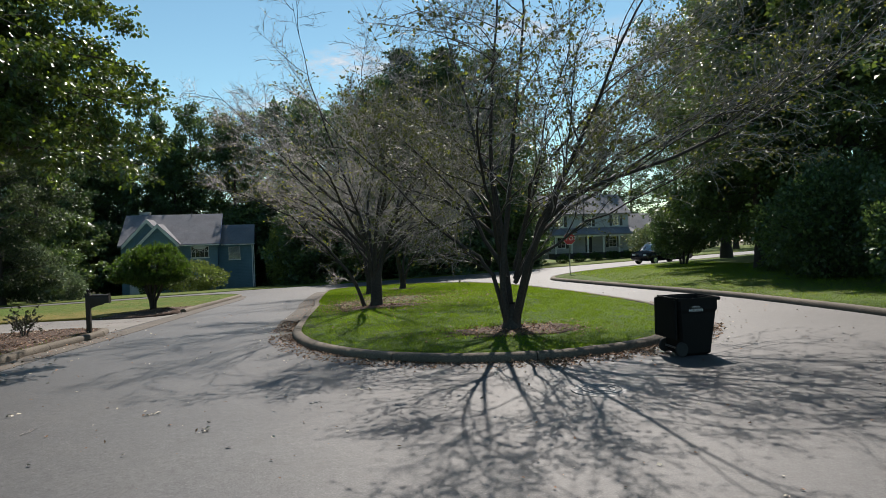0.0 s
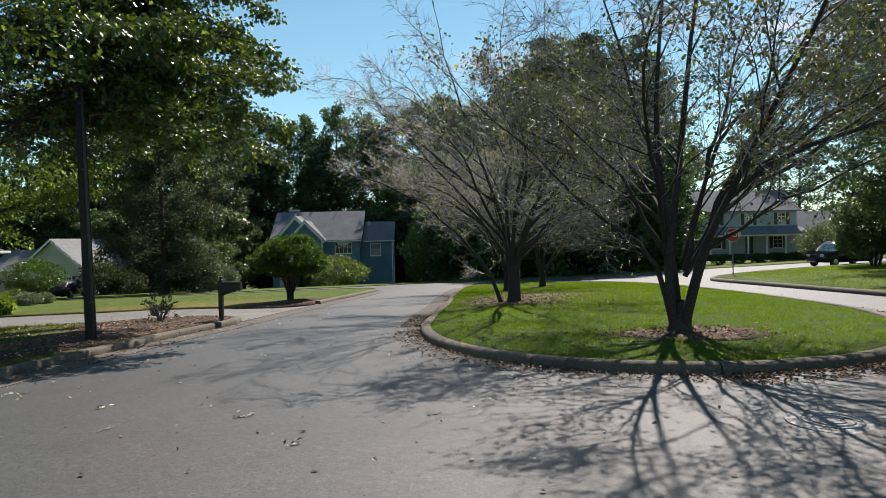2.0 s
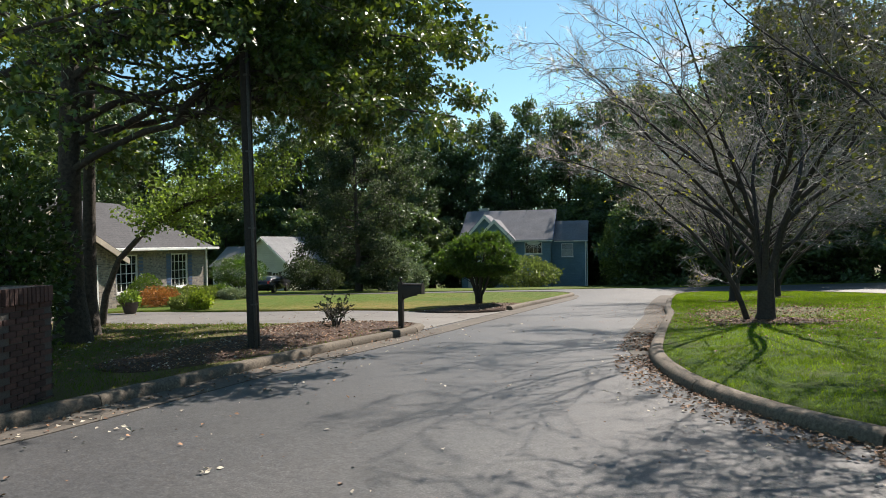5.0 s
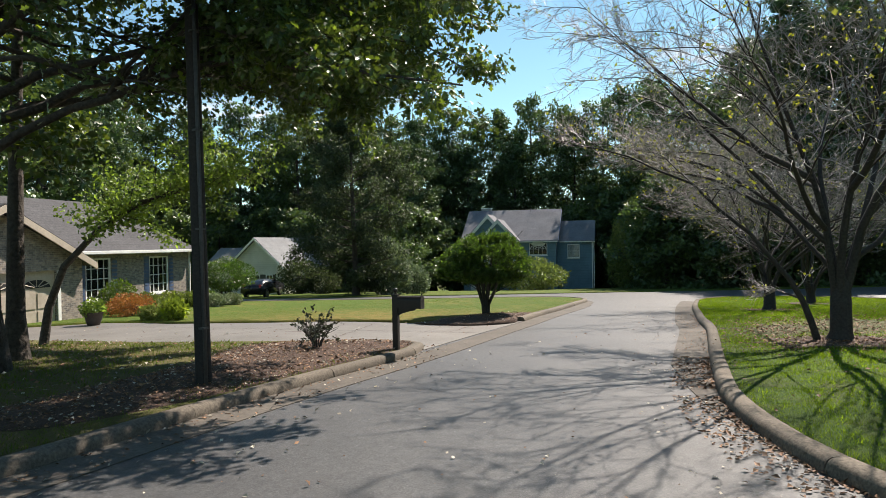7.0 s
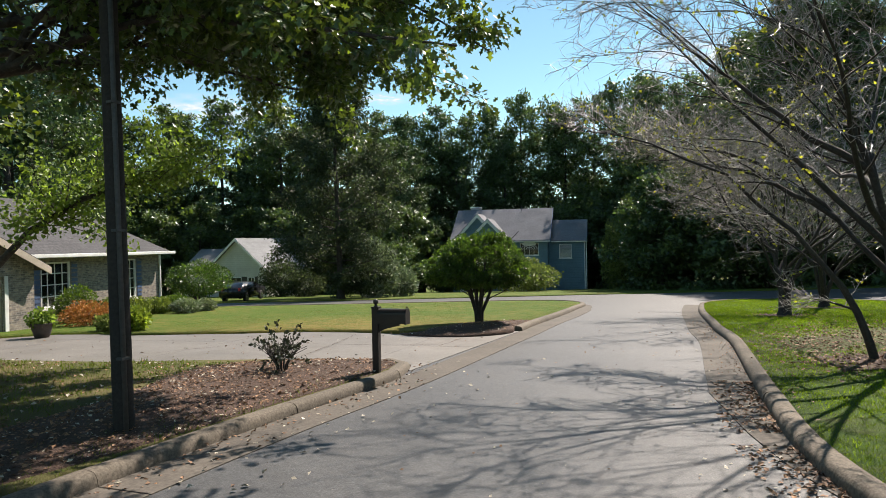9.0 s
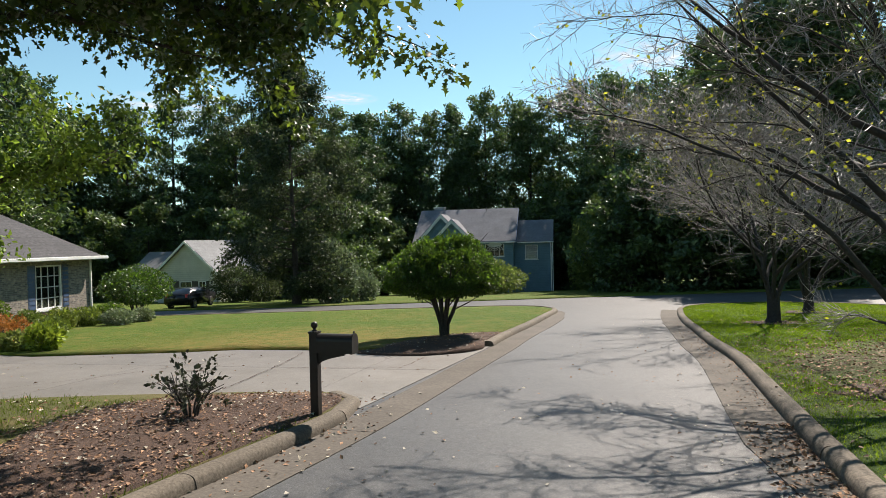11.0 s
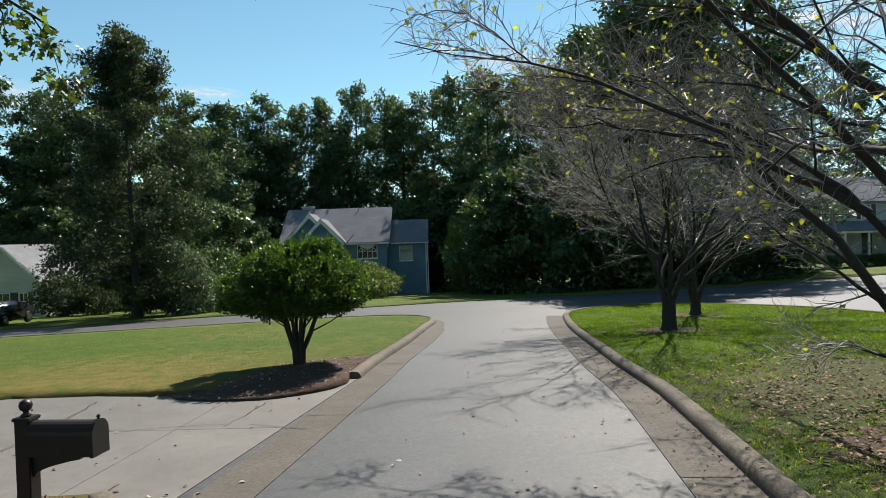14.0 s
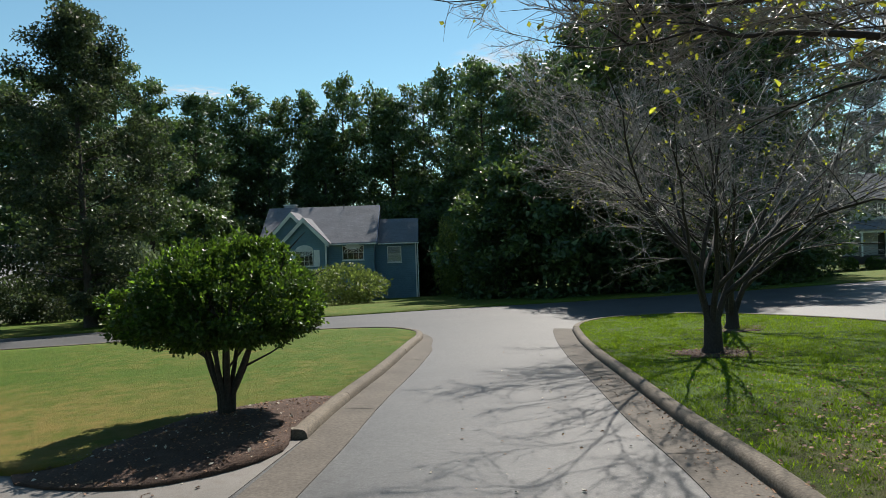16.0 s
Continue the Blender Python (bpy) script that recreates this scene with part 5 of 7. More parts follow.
    gable_roof(h, W + 0.55, W + 4.1, 1.6, 7.0, 5.75, 7.9, 0.35, 0.15, SHINGLE, "wing_roof", 0.25)
    # dark blue stands in for the shade under the roof edge beside the wing
    part("rake_board", ([(W + 0.3, -0.42, E - 0.42), (W + 0.3, D / 2, R - 0.12), (W + 0.3, D / 2, R + 0.17), (W + 0.3, -0.42, E - 0.13), (W + 0.36, -0.42, E - 0.42), (W + 0.36, D / 2, R - 0.12), (W + 0.36, D / 2, R + 0.17), (W + 0.36, -0.42, E - 0.13)],
                        [(0, 3, 2, 1), (4, 5, 6, 7), (0, 1, 5, 4), (3, 7, 6, 2), (0, 4, 7, 3), (1, 2, 6, 5)]), SHUTTER_BLUE, h, "rake board coloured dark blue for the shade beside the wing")
    part("gutter", box(W + 0.32, W + 4.4, 1.12, 1.25, 5.42, 5.54, 0.02), WHITE, h)
    window(h, W + 1.2, W + 2.6, 3.6, 5.2, 1.5, (1, 2))
    part("blind", box(W + 1.28, W + 2.52, 1.528, 1.545, 3.68, 5.12), SIDING_GREY, h, "pale drawn window blind")
    part("corner_board", box(W + 4.0, W + 4.12, 1.5, 1.597, -0.8, 5.4), WHITE, h)
    part("downpipe", box(W + 4.2, W + 4.3, 1.48, 1.58, -0.8, 5.4, 0.02), WHITE, h)
    # balcony rail below the bay
    for z in (2.05, 3.0):
        part("rail", box(2.2, 7.6, -1.34, -1.26, z, z + 0.07), WHITE if z > 2.5 else BLACK_PAINT, h)
    for i in range(22):
        part("baluster", box(2.25 + i * 0.25, 2.29 + i * 0.25, -1.32, -1.28, 2.12, 3.0), BLACK_PAINT, h)
    part("deck", box(2.2, 7.6, -1.4, -0.003, 1.85, 2.0), SIDING_GREY, h)
    for x in (2.3, 7.45):
        part("deck_post", box(x, x + 0.12, -1.36, -1.24, -0.9, 1.85), WHITE, h)
    return h


def side_house():
    """Brick house of the drive; front faces -y in its own frame, x runs along its front."""
    # frame: x axis along (-0.254, 0.967), front normal -y -> (0.967, 0.254)
    h = thing("house", pose(-33.05, 33.65, -1.5, 0, 0, 106.5), "single-storey tan brick house with grey hipped roof and blue shutters", "house")
    L, D, E, R = 13.0, 8.0, 3.15, 5.75
    wall_with("wall_front", h, -L, 0, -0.3, E, 0, 0.25, [(-3.5, -1.95, 1.0, 2.87), (-7.9, -6.3, 1.0, 2.87)], BRICK_TAN)
    part("wall_side", box(-0.25, 0, 0.25, D, -0.3, E), BRICK_TAN, h)
    part("wall_back", box(-L, -0.25, D - 0.25, D, -0.3, E), BRICK_TAN, h)
    o = 0.45
    a, b, c, d = -L - 6, o, -o, D + o
    vs = [(a, c, E), (b, c, E), (b, d, E), (a, d, E), (a, D / 2, R), (-2.5, D / 2, R)]
    part("roof", (vs, [(0, 1, 5, 4), (1, 2, 5), (2, 3, 4, 5), (0, 4, 3), (0, 3, 2, 1)]), SHINGLE_BROWN, h)
    part("gutter", box(-9.2, o + 0.08, c - 0.13, c + 0.01, E - 0.10, E + 0.06, 0.03), WHITE, h)
    part("downpipe", box(-0.16, -0.06, -0.1, -0.003, -0.2, E - 0.05, 0.02), WHITE, h)
    for x0, x1 in ((-3.5, -1.95), (-7.9, -6.3)):
        window(h, x0, x1, 1.0, 2.87, 0.05, (4, 4), (0.42, SHUTTER_BLUE))
        part("brick_sill", box(x0 - 0.1, x1 + 0.1, -0.06, -0.002, 0.77, 0.858), BRICK_RED, h)
    # garage wing
    gx0, gx1, gf, ge, gp = -18.0, -10.2, -1.8, 2.9, 4.75
    wall_with("garage_wall", h, gx0, gx1, -0.3, ge, gf, gf + 0.25, [(-16.8, -11.5, -0.3, 2.5)], BRICK_TAN)
    part("garage_wall", box(gx1 - 0.25, gx1, gf + 0.25, 0.0, -0.3, ge), BRICK_TAN, h)
    gable_end(h, gx0, gx1, gf, 0.25, ge, gp - 0.1, BRICK_TAN)
    g = part("garage_door", box(-16.8, -11.5, gf + 0.12, gf + 0.17, -0.3, 2.5), GARAGE_TAN, h)
    for r in range(4):
        for k in range(6):
            x, z = -16.72 + k * 0.875, -0.22 + r * 0.67
            if r == 3:
                if k % 2 == 0:
                    mid = x + 0.84
                    pane = part("door_light", prism([(mid - 0.66, z + 0.10), (mid + 0.66, z + 0.10)] + [(mid + 0.66 * math.cos(math.pi * q / 10), z + 0.10 + 0.30 * math.sin(math.pi * q / 10)) for q in range(1, 10)], gf + 0.10, gf + 0.119), DARK_ROOM, g, "dark fan-shaped pane")
                    for q in range(1, 6):
                        a = math.pi * q / 6
                        ray_vs, ray_fs = [], []
                        tube_into(ray_vs, ray_fs, [Vector((mid + 0.12 * math.cos(a), gf + 0.098, z + 0.10 + 0.05 * math.sin(a))), Vector((mid + 0.66 * math.cos(a), gf + 0.098, z + 0.10 + 0.30 * math.sin(a)))], [0.018, 0.018], 4)
                        part("glazing_bar", (ray_vs, ray_fs), GARAGE_TAN, pane)
                continue
            part("door_panel", box(x, x + 0.8, gf + 0.095, gf + 0.12, z, z + 0.58, 0.01), GARAGE_TAN, g)
    part("door_frame", box(-11.5, -11.35, gf - 0.03, gf + 0.1, -0.3, 2.5), WHITE, h)
    cx = (gx0 + gx1) / 2
    vs = []
    for y in (gf - 0.35, 3.0):
        vs += [(gx0 - 0.4, y, ge - 0.27), (cx, y, gp), (gx1 + 0.4, y, ge - 0.27), (gx1 + 0.4, y, ge - 0.11), (cx, y, gp + 0.16), (gx0 - 0.4, y, ge - 0.11)]
    part("garage_roof", (vs, [(0, 1, 4, 5), (1, 2, 3, 4), (6, 11, 10, 7), (7, 10, 9, 8)] + [(i, i + 6, (i + 1) % 6 + 6, (i + 1) % 6) for i in range(6)]), SHINGLE_BROWN, h)
    for s in (gx0 - 0.4, gx1 + 0.4):
        part("rake_board", ([(s, gf - 0.40, ge - 0.42), (cx, gf - 0.40, gp - 0.15), (cx, gf - 0.40, gp + 0.1), (s, gf - 0.40, ge - 0.16), (s, gf - 0.345, ge - 0.42), (cx, gf - 0.345, gp - 0.15), (cx, gf - 0.345, gp + 0.1), (s, gf - 0.345, ge - 0.16)],
                            [(0, 1, 2, 3), (4, 7, 6, 5), (0, 4, 5, 1), (3, 2, 6, 7), (0, 3, 7, 4), (1, 5, 6, 2)]), GARAGE_TAN, h)
    return h


def cream_house():
    h = thing("house", pose(-54.95, 57.5, -3.5, 0, 0, 9.0), "cream sided house with grey roof and black shutters", "house")
    # gable front faces -y
    W, D, E, R = 6.6, 9.0, 3.2, 6.05
    wall_with("wall_front", h, 0, W, -0.5, E, 0, 0.2, [(0.9, 1.7, 1.0, 2.4), (2.4, 3.7, 1.0, 2.4), (4.4, 5.2, 1.0, 2.4)], SIDING_CREAM)
    gable_end(h, 0, W, 0, 0.2, E, R - 0.08, SIDING_CREAM)
    part("wall_side", box(W - 0.2, W, 0.2, D, -0.5, E), SIDING_CREAM, h)
    part("wall_side", box(0, 0.2, 0.2, D, -0.5, E), SIDING_CREAM, h)
    vs = []
    for y in (-0.4, D):
        vs += [(-0.4, y, E - 0.35), (W / 2, y, R), (W + 0.4, y, E - 0.35), (W + 0.4, y, E - 0.2), (W / 2, y, R + 0.15), (-0.4, y, E - 0.2)]
    part("roof", (vs, [(0, 1, 4, 5), (1, 2, 3, 4), (6, 11, 10, 7), (7, 10, 9, 8)] + [(i, i + 6, (i + 1) % 6 + 6, (i + 1) % 6) for i in range(6)]), SHINGLE_PALE, h)
    for x0, x1 in ((0.9, 1.7), (2.4, 3.7), (4.4, 5.2)):
        window(h, x0, x1, 1.0, 2.4, 0.04, (2, 2), (0.34, BLACK_PAINT))
    for s in (-0.4, W + 0.4):
        part("rake_board", ([(s, -0.46, E - 0.5), (W / 2, -0.46, R - 0.14), (W / 2, -0.46, R + 0.1), (s, -0.46, E - 0.26), (s, -0.405, E - 0.5), (W / 2, -0.405, R - 0.14), (W / 2, -0.405, R + 0.1), (s, -0.405, E - 0.26)],
                            [(0, 1, 2, 3), (4, 7, 6, 5), (0, 4, 5, 1), (3, 2, 6, 7), (0, 3, 7, 4), (1, 5, 6, 2)]), WHITE, h)
    part("wing_wall", box(-5.5, 0, 3.0, D, -0.5, 3.0), SIDING_CREAM, h)
    gable_roof(h, -5.5, 0, 3.0, D, 3.0, 5.0, 0.35, 0.15, SHINGLE_PALE, "wing_roof", 0.2)
    return h


def porch_house():
    h = thing("house", pose(14.2, 88.5, -1.0, 0, 0, 10.0), "two-storey pale grey house with a columned front porch", "house")
    W, D, E, R = 11.5, 8.0, 5.5, 8.0
    win = [(1.2, 2.2, 3.7, 5.1), (5.2, 6.2, 3.7, 5.1), (9.2, 10.2, 3.7, 5.1), (1.2, 2.4, 0.8, 2.3), (8.6, 9.8, 0.8, 2.3)]
    wall_with("wall_front", h, 0, W, -0.6, E, 0, 0.2, win + [(5.2, 6.2, 0.2, 2.3)], SIDING_GREY)
    part("wall_side", box(0, 0.2, 0.2, D, -0.6, E), SIDING_GREY, h)
    part("wall_side", box(W - 0.2, W, 0.2, D, -0.6, E), SIDING_GREY, h)
    gable_roof(h, 0, W, 0, D, E, R, 0.4, 0.16, SHINGLE)
    for a in win:
        window(h, *a, 0.04, (2, 3), (0.4, BLACK_PAINT))
    part("door", box(5.2, 6.2, 0.1, 0.15, 0.2, 2.3), BLACK_PAINT, h)
    part("porch_floor", box(0, W, -2.2, -0.003, -0.6, 0.15), MORTAR, h)
    part("porch_roof", ([(-0.3, -2.5, 2.65), (W + 0.3, -2.5, 2.65), (W + 0.3, 0, 3.5), (-0.3, 0, 3.5), (-0.3, -2.5, 2.5), (W + 0.3, -2.5, 2.5), (W + 0.3, 0, 2.5), (-0.3, 0, 2.5)],
                        [(0, 1, 2, 3), (4, 7, 6, 5), (0, 4, 5, 1), (1, 5, 6, 2), (2, 6, 7, 3), (3, 7, 4, 0)]), SHINGLE, h)
    part("porch_beam", box(-0.1, W + 0.1, -2.35, -2.1, 2.3, 2.498), WHITE, h)
    for i in range(6):
        x = 0.1 + i * (W - 0.4) / 5
        part("column", box(x, x + 0.2, -2.32, -2.12, 0.15, 2.3, 0.02), WHITE, h)
    part("wing_wall", box(W, W + 5.5, 0.5, 7.0, -0.6, 3.0), SIDING_GREY, h)
    gable_roof(h, W + 0.3, W + 5.5, 0.5, 7.0, 3.0, 5.2, 0.35, 0.15, SHINGLE, "wing_roof", 0.25)
    return h


far_house()
side_house()
cream_house()
porch_house()


# ---- beds, gutters, drive ----
def gridded(height, x0, x1, y0, y1, step=0.4):
    """A quick look-up of a height over a field."""
    nx, ny = int((x1 - x0) / step) + 2, int((y1 - y0) / step) + 2
    tab = [[height(x0 + i * step, y0 + j * step) for j in range(ny)] for i in range(nx)]

    def quick(x, y):
        u, v = min(max((x - x0) / step, 0), nx - 1.001), min(max((y - y0) / step, 0), ny - 1.001)
        i, j = int(u), int(v)
        u, v = u - i, v - j
        return (tab[i][j] * (1 - u) + tab[i + 1][j] * u) * (1 - v) + (tab[i][j + 1] * (1 - u) + tab[i + 1][j + 1] * u) * v
    return quick


island_quick = gridded(island_height, -9, 8, 11, 50)
lawn_quick = lambda x, y: G(x, y) + 0.12
verge_quick = gridded(verge_height, -30, -9, 0, 23)

BED = smooth_line([(-11.55, 28.75), (-11.68, 29.6), (-11.88, 31.3), (-12.4, 31.25), (-12.9, 30.8), (-13.65, 29.9), (-13.85, 28.8), (-14.0, 27.7), (-14.4, 26.7), (-13.6, 26.35), (-12.4, 26.5), (-11.6, 27.3), (-11.36, 28.1)], True, 0.3)
bed_poly = [(p.x, p.y) for p in BED]
bed_rim = rim(bed_poly, 0.128, 0.09, 1.1)
bed_height = lambda x, y: bed_rim(x, y) - 0.055 * min(1.0, max(0.0, 27.8 - y))
patch("mulch_bed", bed_poly, bed_height, MULCH, 0.3, 0.1, "dark bark mulch bed round a holly tree", "mulch bed")
MAIL_BED = smooth_line([(-10.68, 17.0), (-10.7, 18.5), (-10.8, 20.1), (-11.2, 21.2), (-12.2, 21.2), (-13.4, 20.6), (-14.2, 19.6), (-14.0, 18.2), (-13.2, 16.6), (-12.6, 14.0), (-12.2, 12.4), (-11.0, 12.2), (-10.6, 14.0)], True, 0.3)
mail_poly = [(p.x, p.y) for p in MAIL_BED]
mail_height = lambda x, y: verge_quick(x, y) + 0.012 + 0.07 * min(1.0, edge_distance((x, y), mail_poly))
patch("mulch_bed", mail_poly, mail_height, MULCH, 0.3, 0.1, "wood-chip and leaf mulch bed behind the kerb", "mulch bed")
for x, y, rx, ry in ((1.6, 14.7, 1.5, 0.9), (-2.4, 23.3, 1.5, 1.1), (-4.2, 37.4, 1.1, 1.0), (-2.7, 42.9, 1.0, 0.9)):
    r8 = random.Random(int(x * 10))
    ring = [(x + rx * math.cos(a) * k, y + ry * math.sin(a) * k) for a, k in [(2 * math.pi * i / 26, 1 + 0.16 * math.sin(3 * i) + r8.uniform(-0.12, 0.12)) for i in range(26)]]
    patch("bare_earth", ring, lambda u, v: island_quick(u, v) + 0.014, MULCH, 0.3, 0.06, "bare earth and leaf litter round a tree", "earth")

drive = thing("driveway", Matrix(), "pale concrete driveway slabs with cracked joints", "driveway", kind="structure")
drive_plan = [(-10.72, 21.0), (-11.35, 28.7), (-18.0, 27.4), (-26.6, 24.4), (-26.6, 17.0), (-14.0, 19.6)]
ax, ay = Vector((-0.985, -0.17)), Vector((-0.17, 0.985))
o = Vector((-11.2, 21.2))
drive_lift = lambda x, y: 0.014 + 0.05 * min(1, max(0, (-11.8 - x) / 3))
for i in range(-1, 4):
    for j in range(-2, 3):
        c = [o + ax * (i * 5.4 + 0.9) + ay * (j * 4.2 + 3.4), o + ax * (i * 5.4 + 6.3) + ay * (j * 4.2 + 3.4), o + ax * (i * 5.4 + 6.3) + ay * (j * 4.2 + 7.6), o + ax * (i * 5.4 + 0.9) + ay * (j * 4.2 + 7.6)]
        c = clip_cell(c[::-1], drive_plan)
        if len(c) > 2:
            slab(drive, c, drive_lift, CONCRETE)


def crack(points, wide, seed):
    """A dark, uneven crack lying in the drive."""
    r = random.Random(seed)
    line = smooth_line(points, False, 0.14)
    vs, fs = [], []
    for i, p in enumerate(line):
        d = (line[min(i + 1, len(line) - 1)] - line[max(i - 1, 0)]).normalized()
        n, q, w = Vector((-d.y, d.x)), p + Vector((-d.y, d.x)) * r.uniform(-0.03, 0.03), wide * r.uniform(0.35, 1.2)
        for k in (-1, 1):
            e = q + n * w * k
            vs.append((e.x, e.y, G(e.x, e.y) + drive_lift(e.x, e.y) + 0.005))
    fs = [(2 * i, 2 * i + 1, 2 * i + 3, 2 * i + 2) for i in range(len(line) - 1)]
    new("crack", mesh_of("crack", vs, fs, MULCH)).parent = drive


crack([(-10.6, 24.6), (-11.9, 24.8), (-13.4, 24.3), (-14.4, 24.0)], 0.010, 1)
crack([(-12.2, 26.4), (-12.0, 24.8), (-11.85, 22.6), (-11.65, 21.5)], 0.014, 2)
crack([(-15.6, 26.2), (-14.9, 24.4), (-14.5, 23.2), (-14.0, 21.5), (-13.8, 20.8)], 0.012, 3)
crack([(-16.6, 22.95), (-15.8, 23.2)], 0.035, 4)
crack([(-18.6, 20.0), (-17.8, 21.6), (-17.2, 23.4), (-17.3, 25.6)], 0.010, 5)


def gutter(name, line, side, near=0.10, far=0.80):
    owner = thing(name, Matrix(), "stained concrete gutter slabs beside the kerb", "gutter", kind="structure")
    k = 0
    while k < len(line) - 1:
        m = min(len(line) - 1, k + 9)
        ring_a, ring_b = [], []
        for i in range(k, m + 1):
            d = (line[min(i + 1, len(line) - 1)] - line[max(i - 1, 0)]).normalized()
            n = Vector((d.y, -d.x)) * side
            ring_a.append(line[i] + n * near)
            ring_b.append(line[i] + n * (near + (far - near) * min(1.0, 0.12 + (len(line) - 1 - i) / 9)))
        vs, fs, c = [], [], len(ring_a)
        for i in range(c):
            f = 0.012 if i == 0 else (-0.012 if i == c - 1 else 0)
            for r, lift in ((ring_a, 0.010), (ring_b, 0.012)):
                p = r[i] + (ring_a[-1] - ring_a[0]).normalized() * f
                vs.append((p.x, p.y, G(p.x, p.y) + lift))
            p = ring_b[i]
            vs.append((p.x, p.y, G(p.x, p.y) - 0.1))
        for i in range(c - 1):
            fs += [(3 * i, 3 * i + 1, 3 * i + 4, 3 * i + 3), (3 * i + 1, 3 * i + 2, 3 * i + 5, 3 * i + 4)]
        ob = new("slab", mesh_of("slab", vs, fs, GUTTER))
        ob.parent = owner
        k = m


west = smooth_line([(-9.85, 8.0), (-9.85, 9.6), (-10.02, 11.5), (-10.27, 14.0), (-10.45, 16.5), (-10.5, 18.5), (-10.6, 20.4), (-10.85, 23.0), (-11.15, 26.0), (-11.38, 28.3), (-11.55, 29.6), (-11.78, 31.5), (-12.15, 35.3), (-12.7, 39.5), (-12.95, 41.6), (-13.6, 43.3)], False, 0.55)
gutter("gutter_west", west, 1.0)
k0 = max(i for i, p in enumerate(ISLAND) if p.y > 44 and p.x < -6)
gutter("gutter_island", ISLAND[k0:] + ISLAND[:4], 1.0)


# ---- street things ----
def ring_text(words, size, material, parent, at, depth=0.002, spacing=1.0, name="lettering"):
    cu = bpy.data.curves.new("lettering", 'FONT')
    cu.body, cu.size, cu.extrude, cu.align_x, cu.align_y, cu.space_character = words, size, depth, 'CENTER', 'CENTER', spacing
    tmp = new("lettering_tmp", cu)
    me = bpy.data.meshes.new_from_object(tmp.evaluated_get(bpy.context.evaluated_depsgraph_get()))
    bpy.data.objects.remove(tmp)
    me.materials.clear()
    me.materials.append(material)
    return part(name, me, material, parent, at=at)


def rubbish_bin():
    b = thing("wheelie_bin", pose(4.38, 11.85, G(4.38, 11.85) + 0.004, 0, 0, 10) @ Matrix.Diagonal((0.88, 0.95, 0.98, 1)), "black plastic wheeled rubbish bin with its lid hanging open", "bin")
    w0, d0, w1, d1, H = 0.29, 0.33, 0.37, 0.43, 1.03
    vs, fs = [], []
    rings = [(w0 * 0.96, d0 * 0.96, 0.03), (w0, d0, 0.06), (w0 * 1.03, d0 * 1.03, 0.2), (w1 * 0.93, d1 * 0.95, 0.78), (w1, d1, 0.84), (w1, d1, H), (w1 - 0.02, d1 - 0.02, H), (w0 - 0.02, d0 - 0.02, 0.1)]
    for w, d, z in rings:
        c = 0.045
        vs += [(-d + c, -w, z), (d - c, -w, z), (d, -w + c, z), (d, w - c, z), (d - c, w, z), (-d + c, w, z), (-d, w - c, z), (-d, -w + c, z)]
    for k in range(len(rings) - 1):
        fs += [(k * 8 + i, k * 8 + (i + 1) % 8, (k + 1) * 8 + (i + 1) % 8, (k + 1) * 8 + i) for i in range(8)]
    fs += [tuple(range(8))[::-1], tuple(range(56, 64))]
    part("body", (vs, fs), BIN_PLASTIC, b)
    rim_bm = bmesh.new()
    for q in ((-d1 - 0.03, d1 + 0.03, -w1 - 0.03, -w1 + 0.002), (-d1 - 0.03, d1 + 0.03, w1 - 0.002, w1 + 0.03), (d1 - 0.002, d1 + 0.03, -w1, w1), (-d1 - 0.03, -d1 + 0.002, -w1, w1)):
        add_box(rim_bm, *q, H - 0.03, H + 0.025, 0.008)
    part("rim", rim_bm, BIN_PLASTIC, b)
    lid = part("lid", box(-d1 - 0.10, -d1 - 0.05, -w1 - 0.02, w1 + 0.02, 0.32, 1.03, 0.015), BIN_PLASTIC, b, "open lid hanging down behind")
    part("hinge", box(-d1 - 0.09, -d1 - 0.03, -w1 * 0.8, w1 * 0.8, 1.0, 1.06, 0.015), BIN_PLASTIC, b)
    wheel = mesh_of("wheel", *lathe([(0.03, -0.035), (0.12, -0.035), (0.13, -0.02), (0.13, 0.02), (0.12, 0.035), (0.03, 0.035)], 20), RUBBER)
    for s in (-1, 1):
        part("wheel", wheel, RUBBER, b, at=pose(-d0 - 0.02, s * (w0 + 0.02), 0.13, 90, 0, 0))
    part("axle", box(-d0 - 0.035, -d0 - 0.005, -w0, w0, 0.115, 0.145), STEEL, b)
    for word, z, sz in (("CITY OF", 0.885, 0.045), ("HICKORY", 0.83, 0.07)):
        ring_text(word, sz, SIGN_WHITE, b, pose(-0.06, -w1 - 0.006, z, 90, 0, 0), 0.001)


